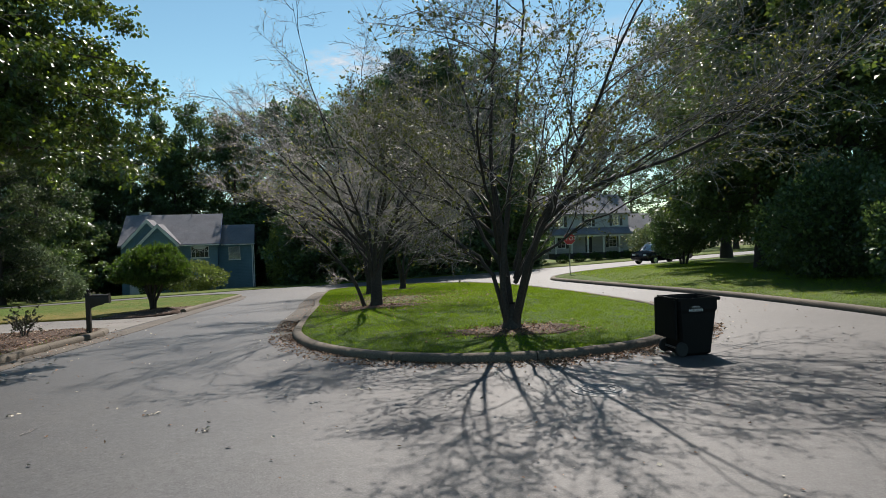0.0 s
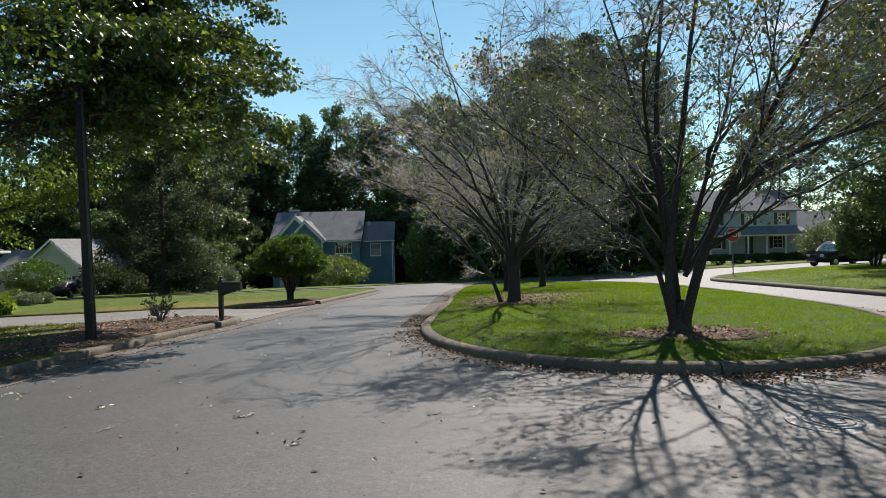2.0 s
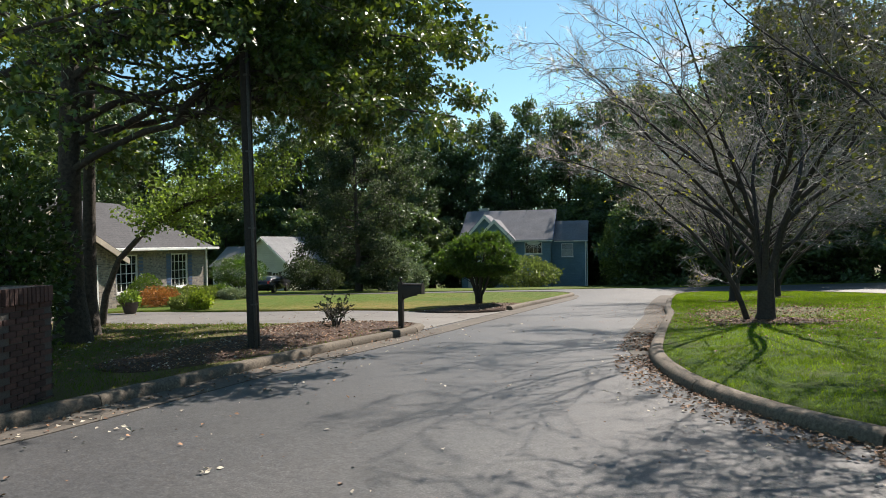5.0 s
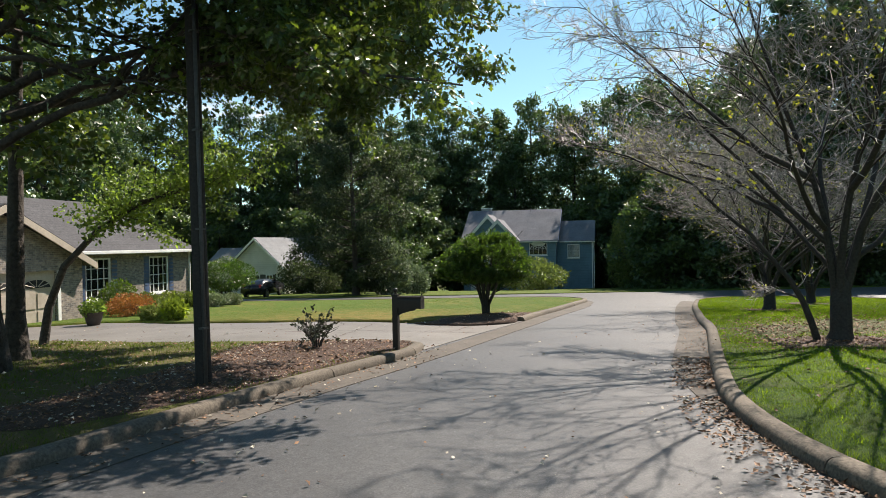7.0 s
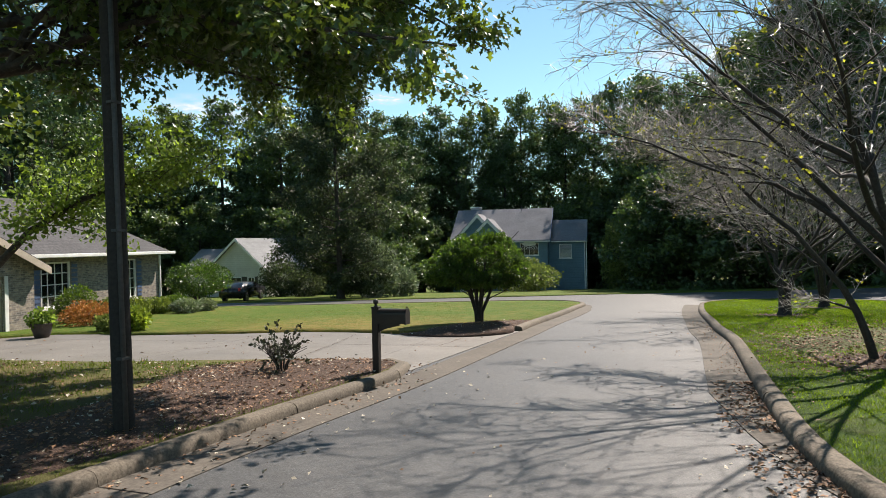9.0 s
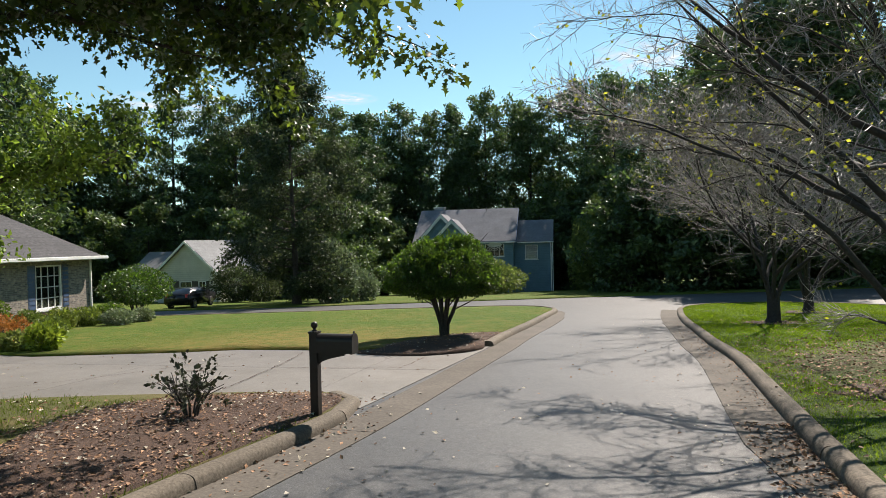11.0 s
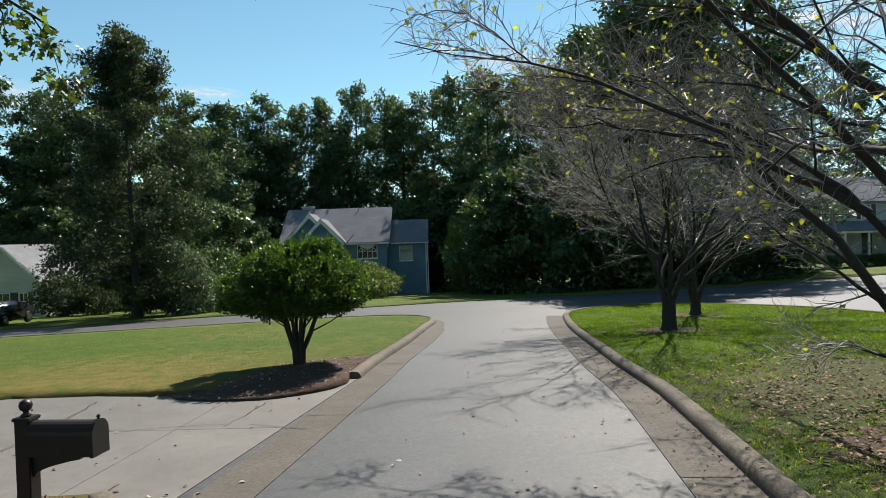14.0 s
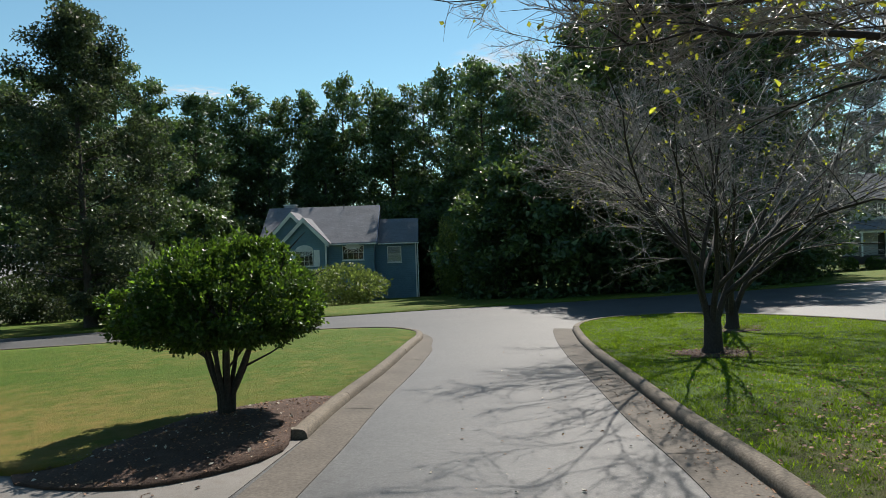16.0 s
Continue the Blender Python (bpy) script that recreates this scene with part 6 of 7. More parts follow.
def mailbox():
    m = thing("mailbox", pose(-10.8, 19.95, mail_height(-10.8, 19.95) - 0.01, 0, 0, 8) @ Matrix.Scale(1.18, 4), "dark brown mailbox on a square post with ball finial", "mailbox")
    part("post", box(-0.052, 0.052, -0.052, 0.052, -0.1, 0.99, 0.006), POST_BROWN, m)
    part("post_cap", box(-0.062, 0.062, -0.062, 0.062, 0.985, 1.01, 0.006), POST_BROWN, m)
    part("finial", lathe([(0.03, 1.008), (0.035, 1.02), (0.018, 1.032), (0.018, 1.045), (0.036, 1.06), (0.043, 1.085), (0.036, 1.11), (0.012, 1.125)], 16), POST_BROWN, m, smooth=True)
    arc = [(0.05, 0.60)] + [(0.05 + 0.34 * f, 0.60 + 0.125 * f ** 0.5) for f in (0.08, 0.2, 0.35, 0.5, 0.7, 0.85, 1.0)] + [(0.39, 0.76), (0.05, 0.76)]
    part("bracket", prism(arc, -0.02, 0.02), POST_BROWN, m)
    n = 10
    sec = [(-0.085, 0.76), (0.085, 0.76), (0.085, 0.90)] + [(0.085 * math.cos(math.pi * i / n), 0.90 + 0.085 * math.sin(math.pi * i / n)) for i in range(1, n)] + [(-0.085, 0.90)]
    c = len(sec)
    box_vs = [(0.054, y, z) for y, z in sec] + [(0.50, y, z) for y, z in sec]
    part("box", (box_vs, [tuple(range(c))[::-1], tuple(range(c, 2 * c))] + [(i, (i + 1) % c, (i + 1) % c + c, i + c) for i in range(c)]), POST_BROWN, m)
    dv = [(0.502, y * 1.08, 0.85 + (z - 0.85) * 1.06) for y, z in sec] + [(0.527, y * 1.08, 0.85 + (z - 0.85) * 1.06) for y, z in sec]
    d = part("door", (dv, [tuple(range(c))[::-1], tuple(range(c, 2 * c))] + [(i, (i + 1) % c, (i + 1) % c + c, i + c) for i in range(c)]), POST_BROWN, m)
    part("handle", lathe([(0.008, 0.99), (0.008, 1.0), (0.014, 1.008), (0.008, 1.02)], 10, (0.515, 0)), POST_BROWN, d)


def utility_pole():
    p = thing("utility_pole", pose(-11.2, 15.1, verge_quick(-11.2, 15.1) - 0.02, 0, -1.2, 0), "dark wooden utility pole with a cable conduit", "utility pole")
    part("pole", lathe([(0.125, -0.3), (0.12, 0.0), (0.115, 1.5), (0.105, 4.0), (0.095, 7.0), (0.085, 10.5)], 16), POLE_WOOD, p, smooth=True)
    part("conduit", lathe([(0.03, -0.2), (0.03, 6.5)], 10, (0.12, -0.06)), CONDUIT, p, "grey cable conduit", smooth=True)
    for z in (0.9, 2.4, 3.9, 5.4):
        part("clamp", box(0.05, 0.16, -0.11, 0.0, z, z + 0.03), CONDUIT, p)


def stop_sign():
    x, y = 8.0, 41.7
    s = thing("stop_sign", pose(x, y, right_height(x, y) - 0.01, 0, 0, 0), "red octagonal stop sign on a steel post", "road sign")
    part("post", box(-0.025, 0.025, -0.02, 0.02, -0.3, 2.55), STEEL, s)
    oct_ = lambda r: [(r * math.cos(math.pi / 8 + i * math.pi / 4), 2.28 + r * math.sin(math.pi / 8 + i * math.pi / 4)) for i in range(8)]
    f = part("plate", prism(oct_(0.41), -0.032, -0.024), SIGN_WHITE, s)
    part("face", prism(oct_(0.385), -0.037, -0.0325), SIGN_RED, f)
    ring_text("STOP", 0.36, SIGN_WHITE, f, pose(0, -0.040, 2.28, 90, 0, 0), 0.001, 1.05)


def brick_pier():
    c = thing("brick_pier", pose(-9.96, 9.72, verge_quick(-10.3, 9.8) - 0.06, 0, 0, 24.8), "red-brown brick entrance pier with a soldier-course cap", "brick pier")
    X, Y, step, n = 1.9, 1.0, 0.077, 17
    top = n * step
    part("core", box(-X + 0.012, -0.012, 0.012, Y - 0.012, -0.1, top), MORTAR, c)
    brick = bmesh.new()
    add_box(brick, -0.1, 0.1, -0.05, 0.05, -0.033, 0.033, 0.004)
    me = bpy.data.meshes.new("brick")
    brick.to_mesh(me)
    brick.free()
    me.materials.append(BRICK_RED)
    r = random.Random(4)
    rest = bmesh.new()

    def lay(x, y, z, turn):
        part("brick", me, BRICK_RED, c, at=pose(x, y, z + r.uniform(-0.002, 0.002), 0, 0, turn + r.uniform(-0.6, 0.6)))
    for k in range(n):
        z = step * (k + 0.5)
        sh = 0.105 if k % 2 else 0.0
        for i in range(9):
            x = -X + 0.1 + sh + i * 0.212
            if x < -0.09:
                lay(x, 0.045 + r.uniform(-0.003, 0.003), z, 0)
                add_box(rest, x - 0.1, x + 0.1, Y - 0.1, Y, z - 0.033, z + 0.033)
        for i in range(4):
            y = 0.21 + sh + i * 0.212
            if y < Y - 0.09:
                lay(-0.045 + r.uniform(-0.003, 0.003), y, z, 90)
                add_box(rest, -X, -X + 0.1, y - 0.1, y + 0.1, z - 0.033, z + 0.033)
    tagged(part("back_bricks", rest, BRICK_RED, c), kind="stuff")
    for i in range(25):
        x = -X - 0.02 + 0.04 + i * 0.077
        part("cap_brick", me, BRICK_RED, c, at=pose(x, 0.03, top + 0.103, 0, 90, 0) @ Matrix.Diagonal((1, 1.05, 1, 1)))
        part("cap_brick", me, BRICK_RED, c, at=pose(x, Y - 0.03, top + 0.103, 0, 90, 0) @ Matrix.Diagonal((1, 1.05, 1, 1)))
    for i in range(11):
        y = 0.13 + i * 0.077
        part("cap_brick", me, BRICK_RED, c, at=pose(-0.01, y, top + 0.103, 0, 90, 90) @ Matrix.Diagonal((1, 1.05, 1, 1)))
    part("cap_fill", box(-X + 0.06, -0.06, 0.08, Y - 0.08, top, top + 0.195), MORTAR, c)
    return top + 0.205


def lantern(z):
    q = pose(-9.96, 9.72, verge_quick(-10.3, 9.8) - 0.06, 0, 0, 24.8) @ pose(-0.95, 0.5, z - 0.012)
    l = thing("lantern", q, "black metal lantern with clear panes on a brick pier", "lantern")
    part("base", lathe([(0.09, 0), (0.09, 0.03), (0.035, 0.05), (0.03, 0.12), (0.06, 0.14), (0.075, 0.16)], 12), BLACK_PAINT, l)
    part("glass", lathe([(0.07, 0.16), (0.10, 0.40)], 6), GLASS, l, "clear lamp panes")
    for i in range(6):
        a = math.pi / 3 * i
        v, f = [], []
        tube_into(v, f, [Vector((0.075 * math.cos(a), 0.075 * math.sin(a), 0.16)), Vector((0.105 * math.cos(a), 0.105 * math.sin(a), 0.40))], [0.008, 0.008], 4)
        part("bar", (v, f), BLACK_PAINT, l)
    part("roof", lathe([(0.14, 0.40), (0.13, 0.42), (0.05, 0.49), (0.02, 0.51), (0.012, 0.55)], 12), CHROME, l, "pale metal lantern cap")


def manhole():
    m = thing("manhole_cover", pose(2.2, 9.35, G(2.2, 9.35) + 0.004), "worn round iron manhole cover in the asphalt", "manhole cover")
    part("frame", lathe([(0.36, -0.02), (0.43, -0.02), (0.43, 0.004), (0.36, 0.006)], 36), IRON, m)
    part("cover", lathe([(0.01, 0.0), (0.35, 0.0), (0.35, 0.008), (0.01, 0.008)], 36), IRON, m)
    for r in (0.12, 0.2, 0.28):
        v, f = [], []
        pts = [Vector((r * math.cos(a), r * math.sin(a), 0.009)) for a in [2 * math.pi * i / 28 for i in range(29)]]
        tube_into(v, f, pts, [0.010] * 29, 4)
        part("rib", (v, f), IRON, m)


def car(name, at, label, tall=1.75, length=4.7):
    c = thing(name, at, label, "car")
    L, W = length / 2, 0.92
    side = [(-L, 0.45), (-L + 0.05, 0.95), (-L + 0.95, 1.05), (-L + 1.6, tall - 0.1), (-L + 1.9, tall), (L - 0.7, tall - 0.02), (L - 0.25, tall - 0.25), (L, 1.05), (L, 0.45), (L - 0.3, 0.3), (-L + 0.3, 0.3)]
    n = len(side)
    bm = bmesh.new()
    lo = [bm.verts.new((x, -W + (0.14 if z > 1.1 else 0), z)) for x, z in side]
    hi = [bm.verts.new((x, W - (0.14 if z > 1.1 else 0), z)) for x, z in side]
    bm.faces.new(lo)
    bm.faces.new(hi[::-1])
    for i in range(n):
        bm.faces.new((lo[i], hi[i], hi[(i + 1) % n], lo[(i + 1) % n]))
    bmesh.ops.bevel(bm, geom=list(bm.edges), offset=0.05, segments=2, affect='EDGES')
    part("body", bm, CAR_PAINT, c, smooth=True)
    for s in (-1, 1):
        y = s * (W - 0.10)
        part("side_window", box(-L + 1.55, L - 0.55, min(y, y + s * 0.03), max(y, y + s * 0.03), 1.14, tall - 0.2), GLASS, c)
        for x in (-L + 0.85, L - 0.85):
            w = part("wheel", lathe([(0.2, -0.11), (0.31, -0.11), (0.35, -0.07), (0.35, 0.07), (0.31, 0.11), (0.2, 0.11)], 22), RUBBER, c, at=pose(x, s * (W - 0.1), 0.35, 90, 0, 0))
            part("rim", lathe([(0.02, -0.115), (0.2, -0.115), (0.2, 0.115), (0.02, 0.115)], 14), CHROME, w)
        part("headlight", box(-L - 0.012, -L + 0.1, s * 0.55 - 0.15, s * 0.55 + 0.15, 0.72, 0.88, 0.02), LAMP_GLASS, c)
        part("tail_light", box(L - 0.08, L + 0.012, s * 0.7 - 0.1, s * 0.7 + 0.1, 0.85, 1.1, 0.02), SIGN_RED, c)
    part("windscreen", ([(-L + 1.0, -0.68, 1.11), (-L + 1.0, 0.68, 1.11), (-L + 1.56, 0.64, tall - 0.1), (-L + 1.56, -0.64, tall - 0.1), (-L + 0.97, -0.68, 1.12), (-L + 0.97, 0.68, 1.12), (-L + 1.53, 0.64, tall - 0.09), (-L + 1.53, -0.64, tall - 0.09)],
                        [(0, 1, 2, 3), (4, 7, 6, 5), (0, 4, 5, 1), (2, 6, 7, 3), (0, 3, 7, 4), (1, 5, 6, 2)]), GLASS, c)


rubbish_bin()
mailbox()
utility_pole()
stop_sign()
lantern(brick_pier())
manhole()
car("parked_car", pose(18.0, 54.2, G(18.0, 54.2), 0, 0, 31), "dark parked pickup-sized car beside the street", 1.75, 5.4)
car("parked_car", pose(-41.2, 47.9, far_height(-41.2, 47.9), 0, 0, 290), "black parked car before a cream house", 1.45, 4.4)

# ---- garden plants ----
GARDEN = "shrubs before the brick house"
shrub("shrub", on(lawn_height, -29.7, 26.8), 31, 1.5, 1.45, 4500, 0.08, LEAF_HOLLY, "dark rounded shrub against the brick wall", GARDEN)
for k, (x, y, w, t, mat, lab) in enumerate(((-30.1, 28.6, 1.2, 0.8, LEAF_GARDEN, "low bright green clipped shrub"), (-30.4, 30.2, 1.25, 0.8, LEAF_GARDEN, "low bright green mounded shrub"), (-30.9, 31.7, 1.2, 0.75, LEAF_GARDEN, "green mounded shrub under the window"),
                                            (-31.4, 33.2, 1.2, 0.85, LEAF_HOLLY, "dark low shrub at the house corner"), (-29.7, 32.3, 1.2, 0.65, LEAF_SILVER, "pale grey-green mounded shrub"), (-30.3, 34.0, 1.0, 0.6, LEAF_SILVER, "small pale mounded shrub"),
                                            (-28.6, 28.4, 1.3, 0.6, LEAF_GARDEN, "spreading green shrub beside flowers"))):
    shrub("shrub", on(lawn_height, x, y), 32 + k, w, t, 2600, 0.09, mat, lab, GARDEN)
shrub("flower_clump", on(lawn_height, -27.6, 25.9), 39, 1.9, 0.85, 3400, 0.08, FLOWER, "mass of orange flowers beside the drive", "", category="flowers")
shrub("flower_clump", on(lawn_height, -23.6, 24.8), 40, 0.9, 0.7, 900, 0.15, LEAF_LIME, "lime-leaved plant at the lawn edge", "lime plants", category="plant")
shrub("flower_clump", on(lawn_height, -24.5, 24.6), 41, 0.9, 0.5, 900, 0.13, LEAF_OLIVE, "yellow-green plant at the lawn edge", "lime plants", category="plant")
shrub("round_bush", on(lawn_height, -32.7, 35.9, 0, 0.1), 42, 2.9, 2.5, 8000, 0.10, LEAF_HOLLY, "large rounded shrub on the lawn in a mulch ring", stems=6, legs=0.6)
pot = thing("plant_pot", on(lawn_height, -25.1, 22.6, 0, -0.05), "dark clay pot with bright leafy plant", "plant pot")
part("pot", lathe([(0.2, 0), (0.27, 0.2), (0.31, 0.4), (0.33, 0.41), (0.33, 0.46), (0.28, 0.46), (0.25, 0.3)], 20), TERRACOTTA, pot, smooth=True)
v, f = [], []
crown_into(v, f, random.Random(3), Vector((0, 0, 0.62)), 0.42, 420, 0.15)
tagged(part("foliage", (v, f), LEAF_LIME, pot), kind="stuff")
shrub("young_shrub", on(verge_height, -12.1, 18.9, 0, 0.05), 44, 1.0, 0.8, 640, 0.07, LEAF_DUSK, "thin young shrub with narrow leaves in mulch", stems=11, legs=0.05, dense=0.85, sprig=16)
shrub("sapling", on(verge_height, -15.2, 12.5), 45, 2.6, 3.9, 9000, 0.12, LEAF_OAK, "dark leafy sapling under the oaks", stems=6, legs=0.25, dense=0.7, plain=True)
shrub("silver_shrub", on(far_height, -33.4, 54.2), 51, 4.2, 4.4, 5500, 0.24, LEAF_SILVER, "tall silvery shrub at the wood's edge", plain=True)
shrub("house_shrub", on(far_height, -45.6, 57.4), 67, 3.6, 3.4, 3600, 0.22, LEAF_GREY, "loose grey-green bush beside a cream house", "bushes beside the cream house", plain=True)
shrub("house_shrub", on(far_height, -43.6, 58.4), 68, 3.0, 2.5, 3000, 0.2, LEAF_GREY, "low grey-green bush beside a cream house", "bushes beside the cream house", plain=True)
shrub("ball_bush", on(far_height, -32.4, 57.0), 52, 2.8, 2.3, 3500, 0.17, LEAF_SILVER, "clipped ball-shaped grey-green bush", plain=True)
shrub("hedge_shrub", on(far_height, -27.2, 72.0), 53, 6.8, 3.2, 5000, 0.26, LEAF_OLIVE, "overgrown yellow-green shrub before the blue house", plain=True)
shrub("hedge_shrub", on(far_height, -31.4, 71.0), 54, 2.6, 2.6, 5000, 0.18, LEAF_HOLLY, "dark green shrub before the blue house", plain=True)
shrub("edge_shrub", on(far_height, -18.6, 78.5), 55, 4.4, 7.6, 16000, 0.16, LEAF_OLIVE, "tall pale-leaved shrub tree beside the blue house", plain=True)
shrub("edge_shrub", on(far_height, -15.0, 75.0), 56, 5.0, 5.4, 12000, 0.17, LEAF_PINE, "dark shrub tree at the edge of the wood", plain=True)
shrub("porch_shrub", on(far_height, 26.5, 84.0), 57, 5.0, 4.0, 5000, 0.25, LEAF_SILVER, "pale shrub beside the porch house", plain=True)
for i in range(5):
    shrub("porch_shrub", on(far_height, 15.5 + i * 2.3, 85.6 + i * 0.4), 58 + i, 1.7, 1.1, 900, 0.16, LEAF_HOLLY, "dark low shrub before the porch", "porch shrubs")
shrub("dark_shrub", on(right_height, 15.4, 42.4), 66, 4.0, 4.0, 12000, 0.15, LEAF_WOOD, "dark low-branched evergreen shrub on the corner lawn", stems=3, legs=0.7, plain=True)
shrub("edge_shrub", on(right_height, 14.2, 24.0), 64, 5.0, 4.2, 14000, 0.14, LEAF_WOOD, "dense shrub at the edge of the corner wood", plain=True)
shrub("edge_shrub", on(right_height, 14.6, 18.8), 65, 4.8, 3.8, 14000, 0.14, LEAF_WOOD, "dense dark shrub under the corner trees", plain=True)

# ---- ground litter and grass ----
rnd = random.Random(21)
dead, pale = ([], []), ([], [])


def drop(store, x, y, z, size):
    d = Vector((rnd.uniform(-1, 1), rnd.uniform(-1, 1), rnd.uniform(-0.15, 0.3))).normalized()
    leaf_into(*store, Vector((x, y, z + 0.012)), d, (Vector((0, 0, 1)) + rand_way(rnd) * 0.55).normalized(), size, rnd.uniform(0.1, 0.7))


def along(line, side, n, lo, hi, store, size, power=1.5, z=0.0):
    for _ in range(n):
        i = rnd.randrange(len(line) - 1)
        d = (line[i + 1] - line[i]).normalized()
        p = line[i].lerp(line[i + 1], rnd.random()) + Vector((d.y, -d.x)) * side * (lo + (hi - lo) * rnd.random() ** power)
        drop(store, p.x, p.y, G(p.x, p.y) + z, size * rnd.uniform(0.6, 1.3))


west_low = [p for p in VERGE_KERB if p.y > 3]
front = [p for p in ISLAND if p.y < 34]
along([p for p in front if p.y < 22], 1, 4200, 0.13, 0.75, dead, 0.065, 2.2)
along([p for p in front if p.y >= 22], 1, 800, 0.13, 0.7, dead, 0.045, 2.2)
along([p for p in ISLAND if p.y < 16 and p.x > 1.5], 1, 1600, 0.13, 0.9, dead, 0.075, 1.8)
along([p for p in front if p.y < 22], 1, 500, 0.13, 1.3, pale, 0.05, 1.5)
along(west_low, 1, 600, 0.13, 0.8, dead, 0.06, 2.0)
along(west_low, 1, 200, 0.13, 2.0, pale, 0.075)
for _ in range(2400):
    x, y = rnd.uniform(-10.3, 10), rnd.uniform(1, 40)
    if not inside((x, y), island_poly) and x > -9.6:
        drop(rnd.choice((dead, dead, pale)), x, y, G(x, y), 0.02 + 0.06 * rnd.random() ** 2)
for poly, hgt, n in ((mail_poly, mail_height, 9000), (bed_poly, bed_height, 1500)):
    xs, ys = [p[0] for p in poly], [p[1] for p in poly]
    for _ in range(n):
        x, y = rnd.uniform(min(xs), max(xs)), rnd.uniform(min(ys), max(ys))
        if inside((x, y), poly):
            drop(dead if rnd.random() < 0.88 else pale, x, y, hgt(x, y), 0.03 + 0.05 * rnd.random() ** 2)
for x0, y0, rx, ry, n in ((1.6, 14.7, 1.7, 1.0, 900), (-2.4, 23.3, 1.8, 1.3, 900), (-3.6, 26.0, 1.4, 3.0, 700), (-4.2, 37.4, 1.3, 1.2, 300), (-1.6, 27.5, 3.6, 7.5, 2600)):
    for _ in range(n):
        x, y = rnd.gauss(x0, rx * 0.5), rnd.gauss(y0, ry * 0.5)
        if inside((x, y), island_poly):
            drop(dead, x, y, island_quick(x, y) + 0.012, rnd.uniform(0.04, 0.09))
for _ in range(2600):
    x, y = rnd.uniform(-24, -11), rnd.uniform(8, 19.6)
    if inside((x, y), verge_poly):
        drop(dead if rnd.random() < 0.8 else pale, x, y, verge_quick(x, y), rnd.uniform(0.05, 0.11))
for x0, y0 in ((-4.12, 9.21), (-1.25, 10.21), (-3.0, 8.2), (-6.4, 9.6), (-7.6, 8.0)):
    for _ in range(7):
        x, y = x0 + rnd.gauss(0, 0.06), y0 + rnd.gauss(0, 0.06)
        drop(pale, x, y, G(x, y), rnd.uniform(0.04, 0.08))
for _ in range(220):
    x, y = rnd.uniform(-24, -11.5), rnd.uniform(19.5, 27)
    if inside((x, y), drive_plan):
        drop(dead if rnd.random() < 0.7 else pale, x, y, G(x, y) + drive_lift(x, y), 0.03 + 0.06 * rnd.random())
tagged(new("leaf_litter", mesh_of("leaf_litter", *dead, DEAD_LEAF)), "brown fallen leaves on road edge and beds", "fallen leaves", "", "stuff")
tagged(new("leaf_litter", mesh_of("leaf_litter", *pale, PALE_LEAF)), "bleached fallen leaves and bark scraps", "fallen leaves", "", "stuff")


def fallen_twig(a, b, seed):
    """A thin dry twig lying on the road."""
    r = random.Random(seed)
    a, b = Vector((*a, 0)), Vector((*b, 0))
    t = thing("fallen_twig", pose(a.x, a.y, G(a.x, a.y)), "thin grey fallen twig on the asphalt", "twig", "fallen twigs")
    vs, fs = [], []
    line = [(b - a) * (i / 5) + Vector((r.uniform(-0.02, 0.02), r.uniform(-0.02, 0.02), 0.012 + r.uniform(0, 0.01))) for i in range(6)]
    tube_into(vs, fs, line, [0.007, 0.007, 0.006, 0.006, 0.005, 0.003], 5)
    tube_into(vs, fs, [line[3], line[3] + Vector((r.uniform(-0.12, 0.12), r.uniform(-0.12, 0.12), 0.02))], [0.004, 0.002], 4)
    part("stick", (vs, fs), TWIG, t)


for k, (a, b) in enumerate((((-5.50, 8.41), (-5.43, 8.66)), ((-1.97, 9.33), (-1.82, 9.45)))):
    fallen_twig(a, b, 300 + k)


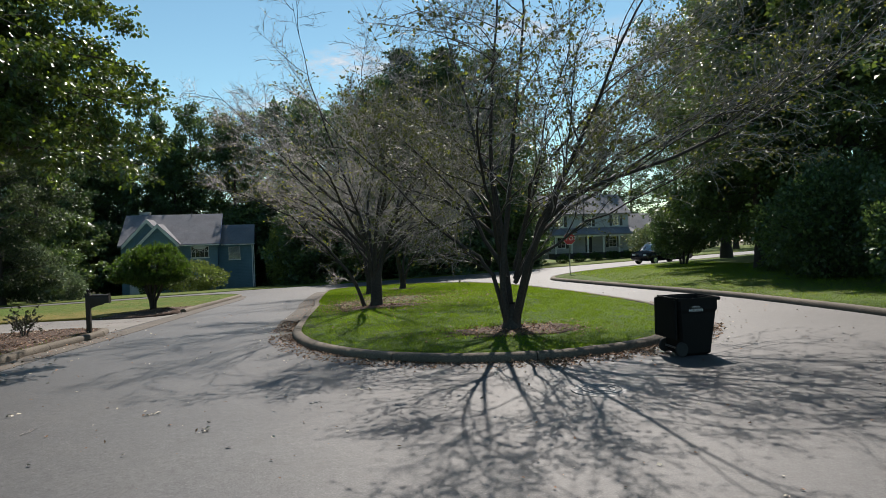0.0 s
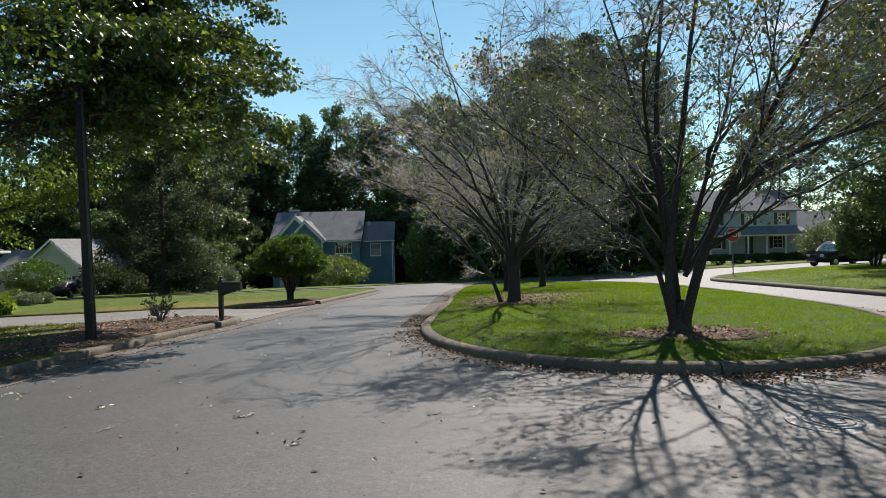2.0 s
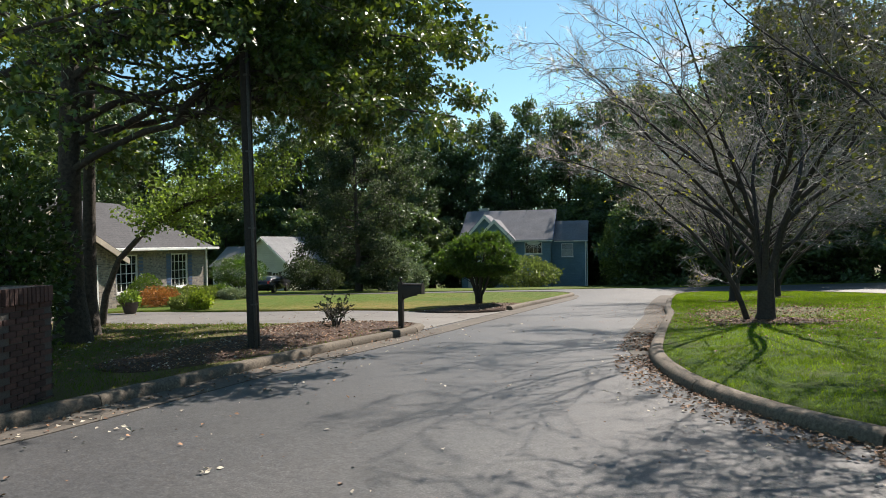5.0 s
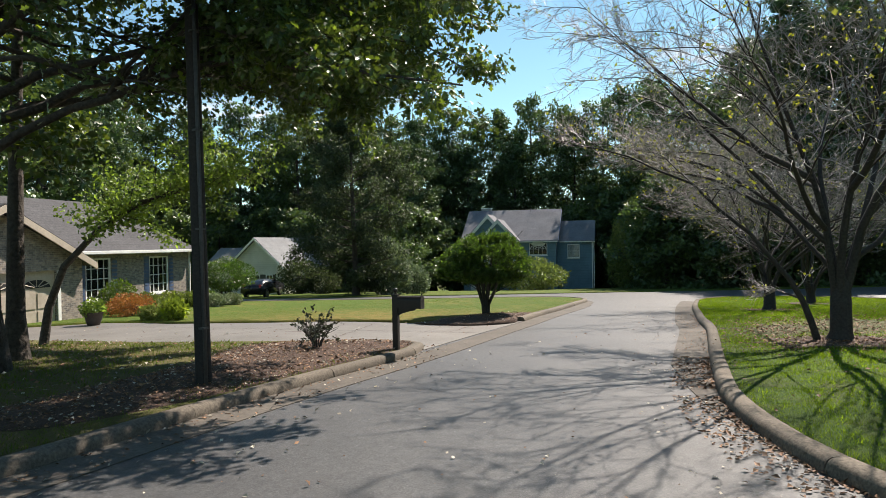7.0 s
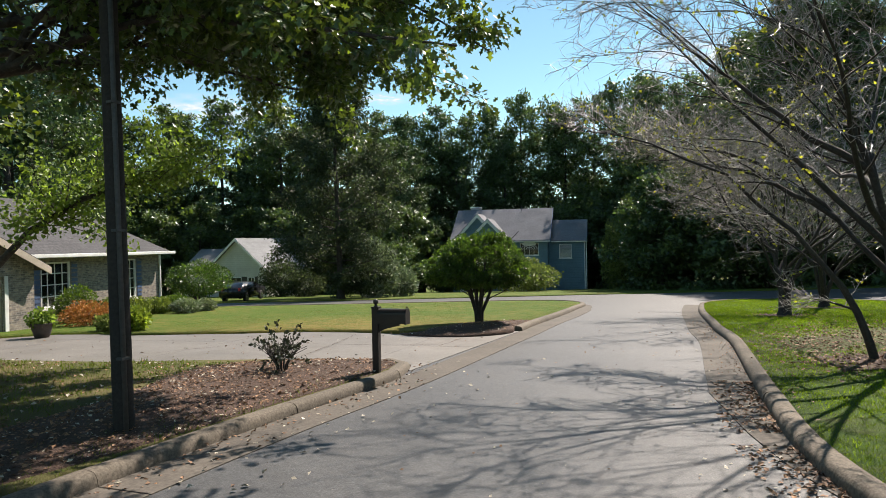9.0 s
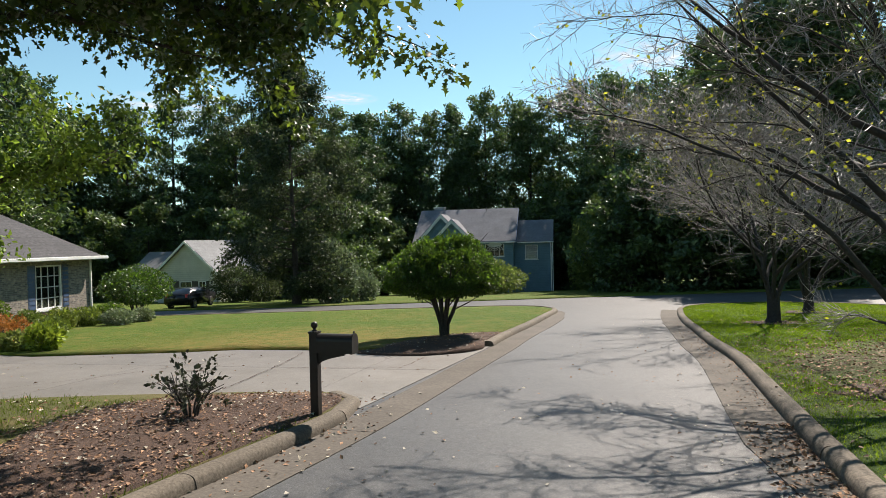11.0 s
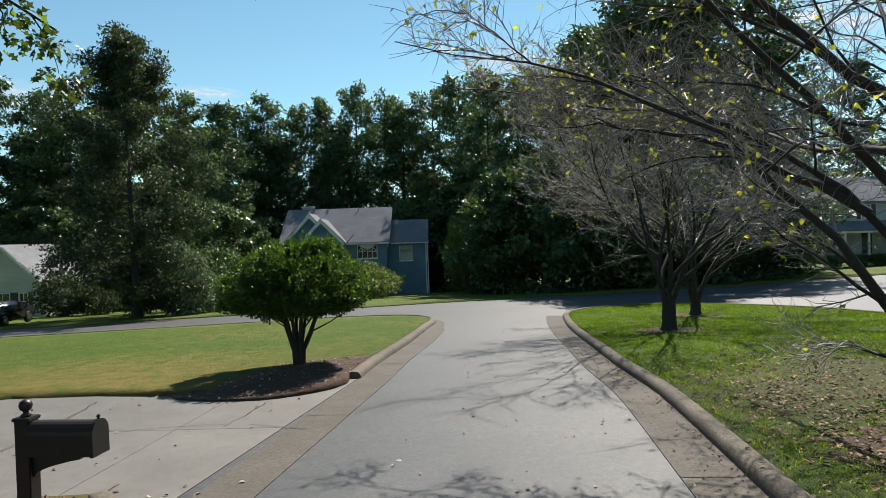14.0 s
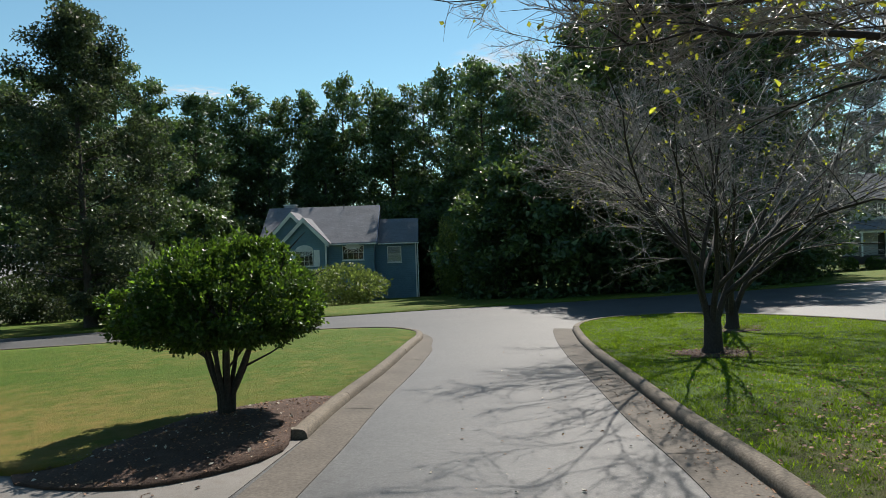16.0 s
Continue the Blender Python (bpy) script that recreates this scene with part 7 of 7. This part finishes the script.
def grass(name, poly, quick, area, n, tall, material, label, skip=()):
    """Many short blades, each one triangle."""
    vs, fs = [], []
    x0, x1, y0, y1 = area
    depth = gridded(lambda x, y: edge_distance((x, y), poly) * (1 if inside((x, y), poly) else -1), x0, x1, y0, y1, 0.3)
    for _ in range(n):
        x, y = rnd.uniform(x0, x1), y0 + (y1 - y0) * rnd.random() ** 1.35
        if depth(x, y) < 0.13 or any(((x - a) / c) ** 2 + ((y - b) / d) ** 2 < rnd.uniform(0.3, 1.1) for a, b, c, d in skip):
            continue
        z = quick(x, y) - 0.005
        tuft = tuft_noise(Vector((x * 2.6, y * 2.6, tall))) + 0.6 * tuft_noise(Vector((x * 0.7, y * 0.7, 3.0)))
        a, h = rnd.uniform(0, 6.283), tall * rnd.uniform(0.45, 1.25) * max(0.35, 1 + 1.1 * tuft)
        w = 0.0035 + 0.00028 * (y - y0)
        lx, ly = rnd.gauss(0, 0.5) * h, rnd.gauss(0, 0.5) * h
        o = len(vs)
        vs += [(x - w * math.cos(a), y - w * math.sin(a), z), (x + w * math.cos(a), y + w * math.sin(a), z), (x + lx, y + ly, z + h)]
        fs.append((o, o + 1, o + 2))
    tagged(new(name, mesh_of(name, vs, fs, material)), label, "grass", "", "stuff")


EARTH = ((1.6, 14.7, 1.4, 0.8), (-2.4, 23.3, 1.4, 1.0), (-3.6, 26.0, 1.0, 2.2), (-2.0, 27.5, 1.5, 3.6), (-4.2, 37.4, 1.0, 0.9))
grass("grass", island_poly, island_quick, (-8, 6.5, 12, 48.5), 430000, 0.046, BLADES, "lush bright green grass of the island", EARTH)
grass("lawn_grass", lawn_poly, lawn_quick, (-24, -11.5, 24, 44), 60000, 0.012, BLADES_DRY, "short mown lawn grass with dry patches", ((-12.9, 28.8, 1.3, 2.6),))
right_quick = gridded(right_height, 8, 18, 12, 48)
grass("corner_grass", right_poly, right_quick, (8.2, 17.5, 14, 47), 70000, 0.05, BLADES, "green grass of the corner lawn beside the kerb")
grass("verge_grass", verge_poly, verge_quick, (-20, -9.8, 6, 20), 46000, 0.06, BLADES_DRY, "thin tufted verge grass", ((-12.3, 17.5, 1.8, 4.0),))

# ---- distant cloud ----
for bearing, up, wide, high in ((32.5, 12.3, 85, 16), (7.0, 14.5, 130, 52), (13.0, 11.0, 120, 34), (-18.0, 15.0, 230, 70), (-7.0, 17.0, 120, 40), (46.0, 11.0, 150, 40)):
    a, e = radians(bearing), radians(up)
    centre = Vector((-math.sin(a) * math.cos(e), math.cos(a) * math.cos(e), math.sin(e))) * 1500
    q = look(centre, centre * 2) @ Matrix.Diagonal((wide, high, 1, 1))
    ob = new("backdrop", mesh_of("backdrop", [(-1, -1, 0), (1, -1, 0), (1, 1, 0), (-1, 1, 0)], [(0, 1, 2, 3)], CLOUD))
    ob.matrix_basis = q
    ob.visible_shadow = False
    tagged(ob, "thin white cloud low over the woods", "sky", "", "structure")
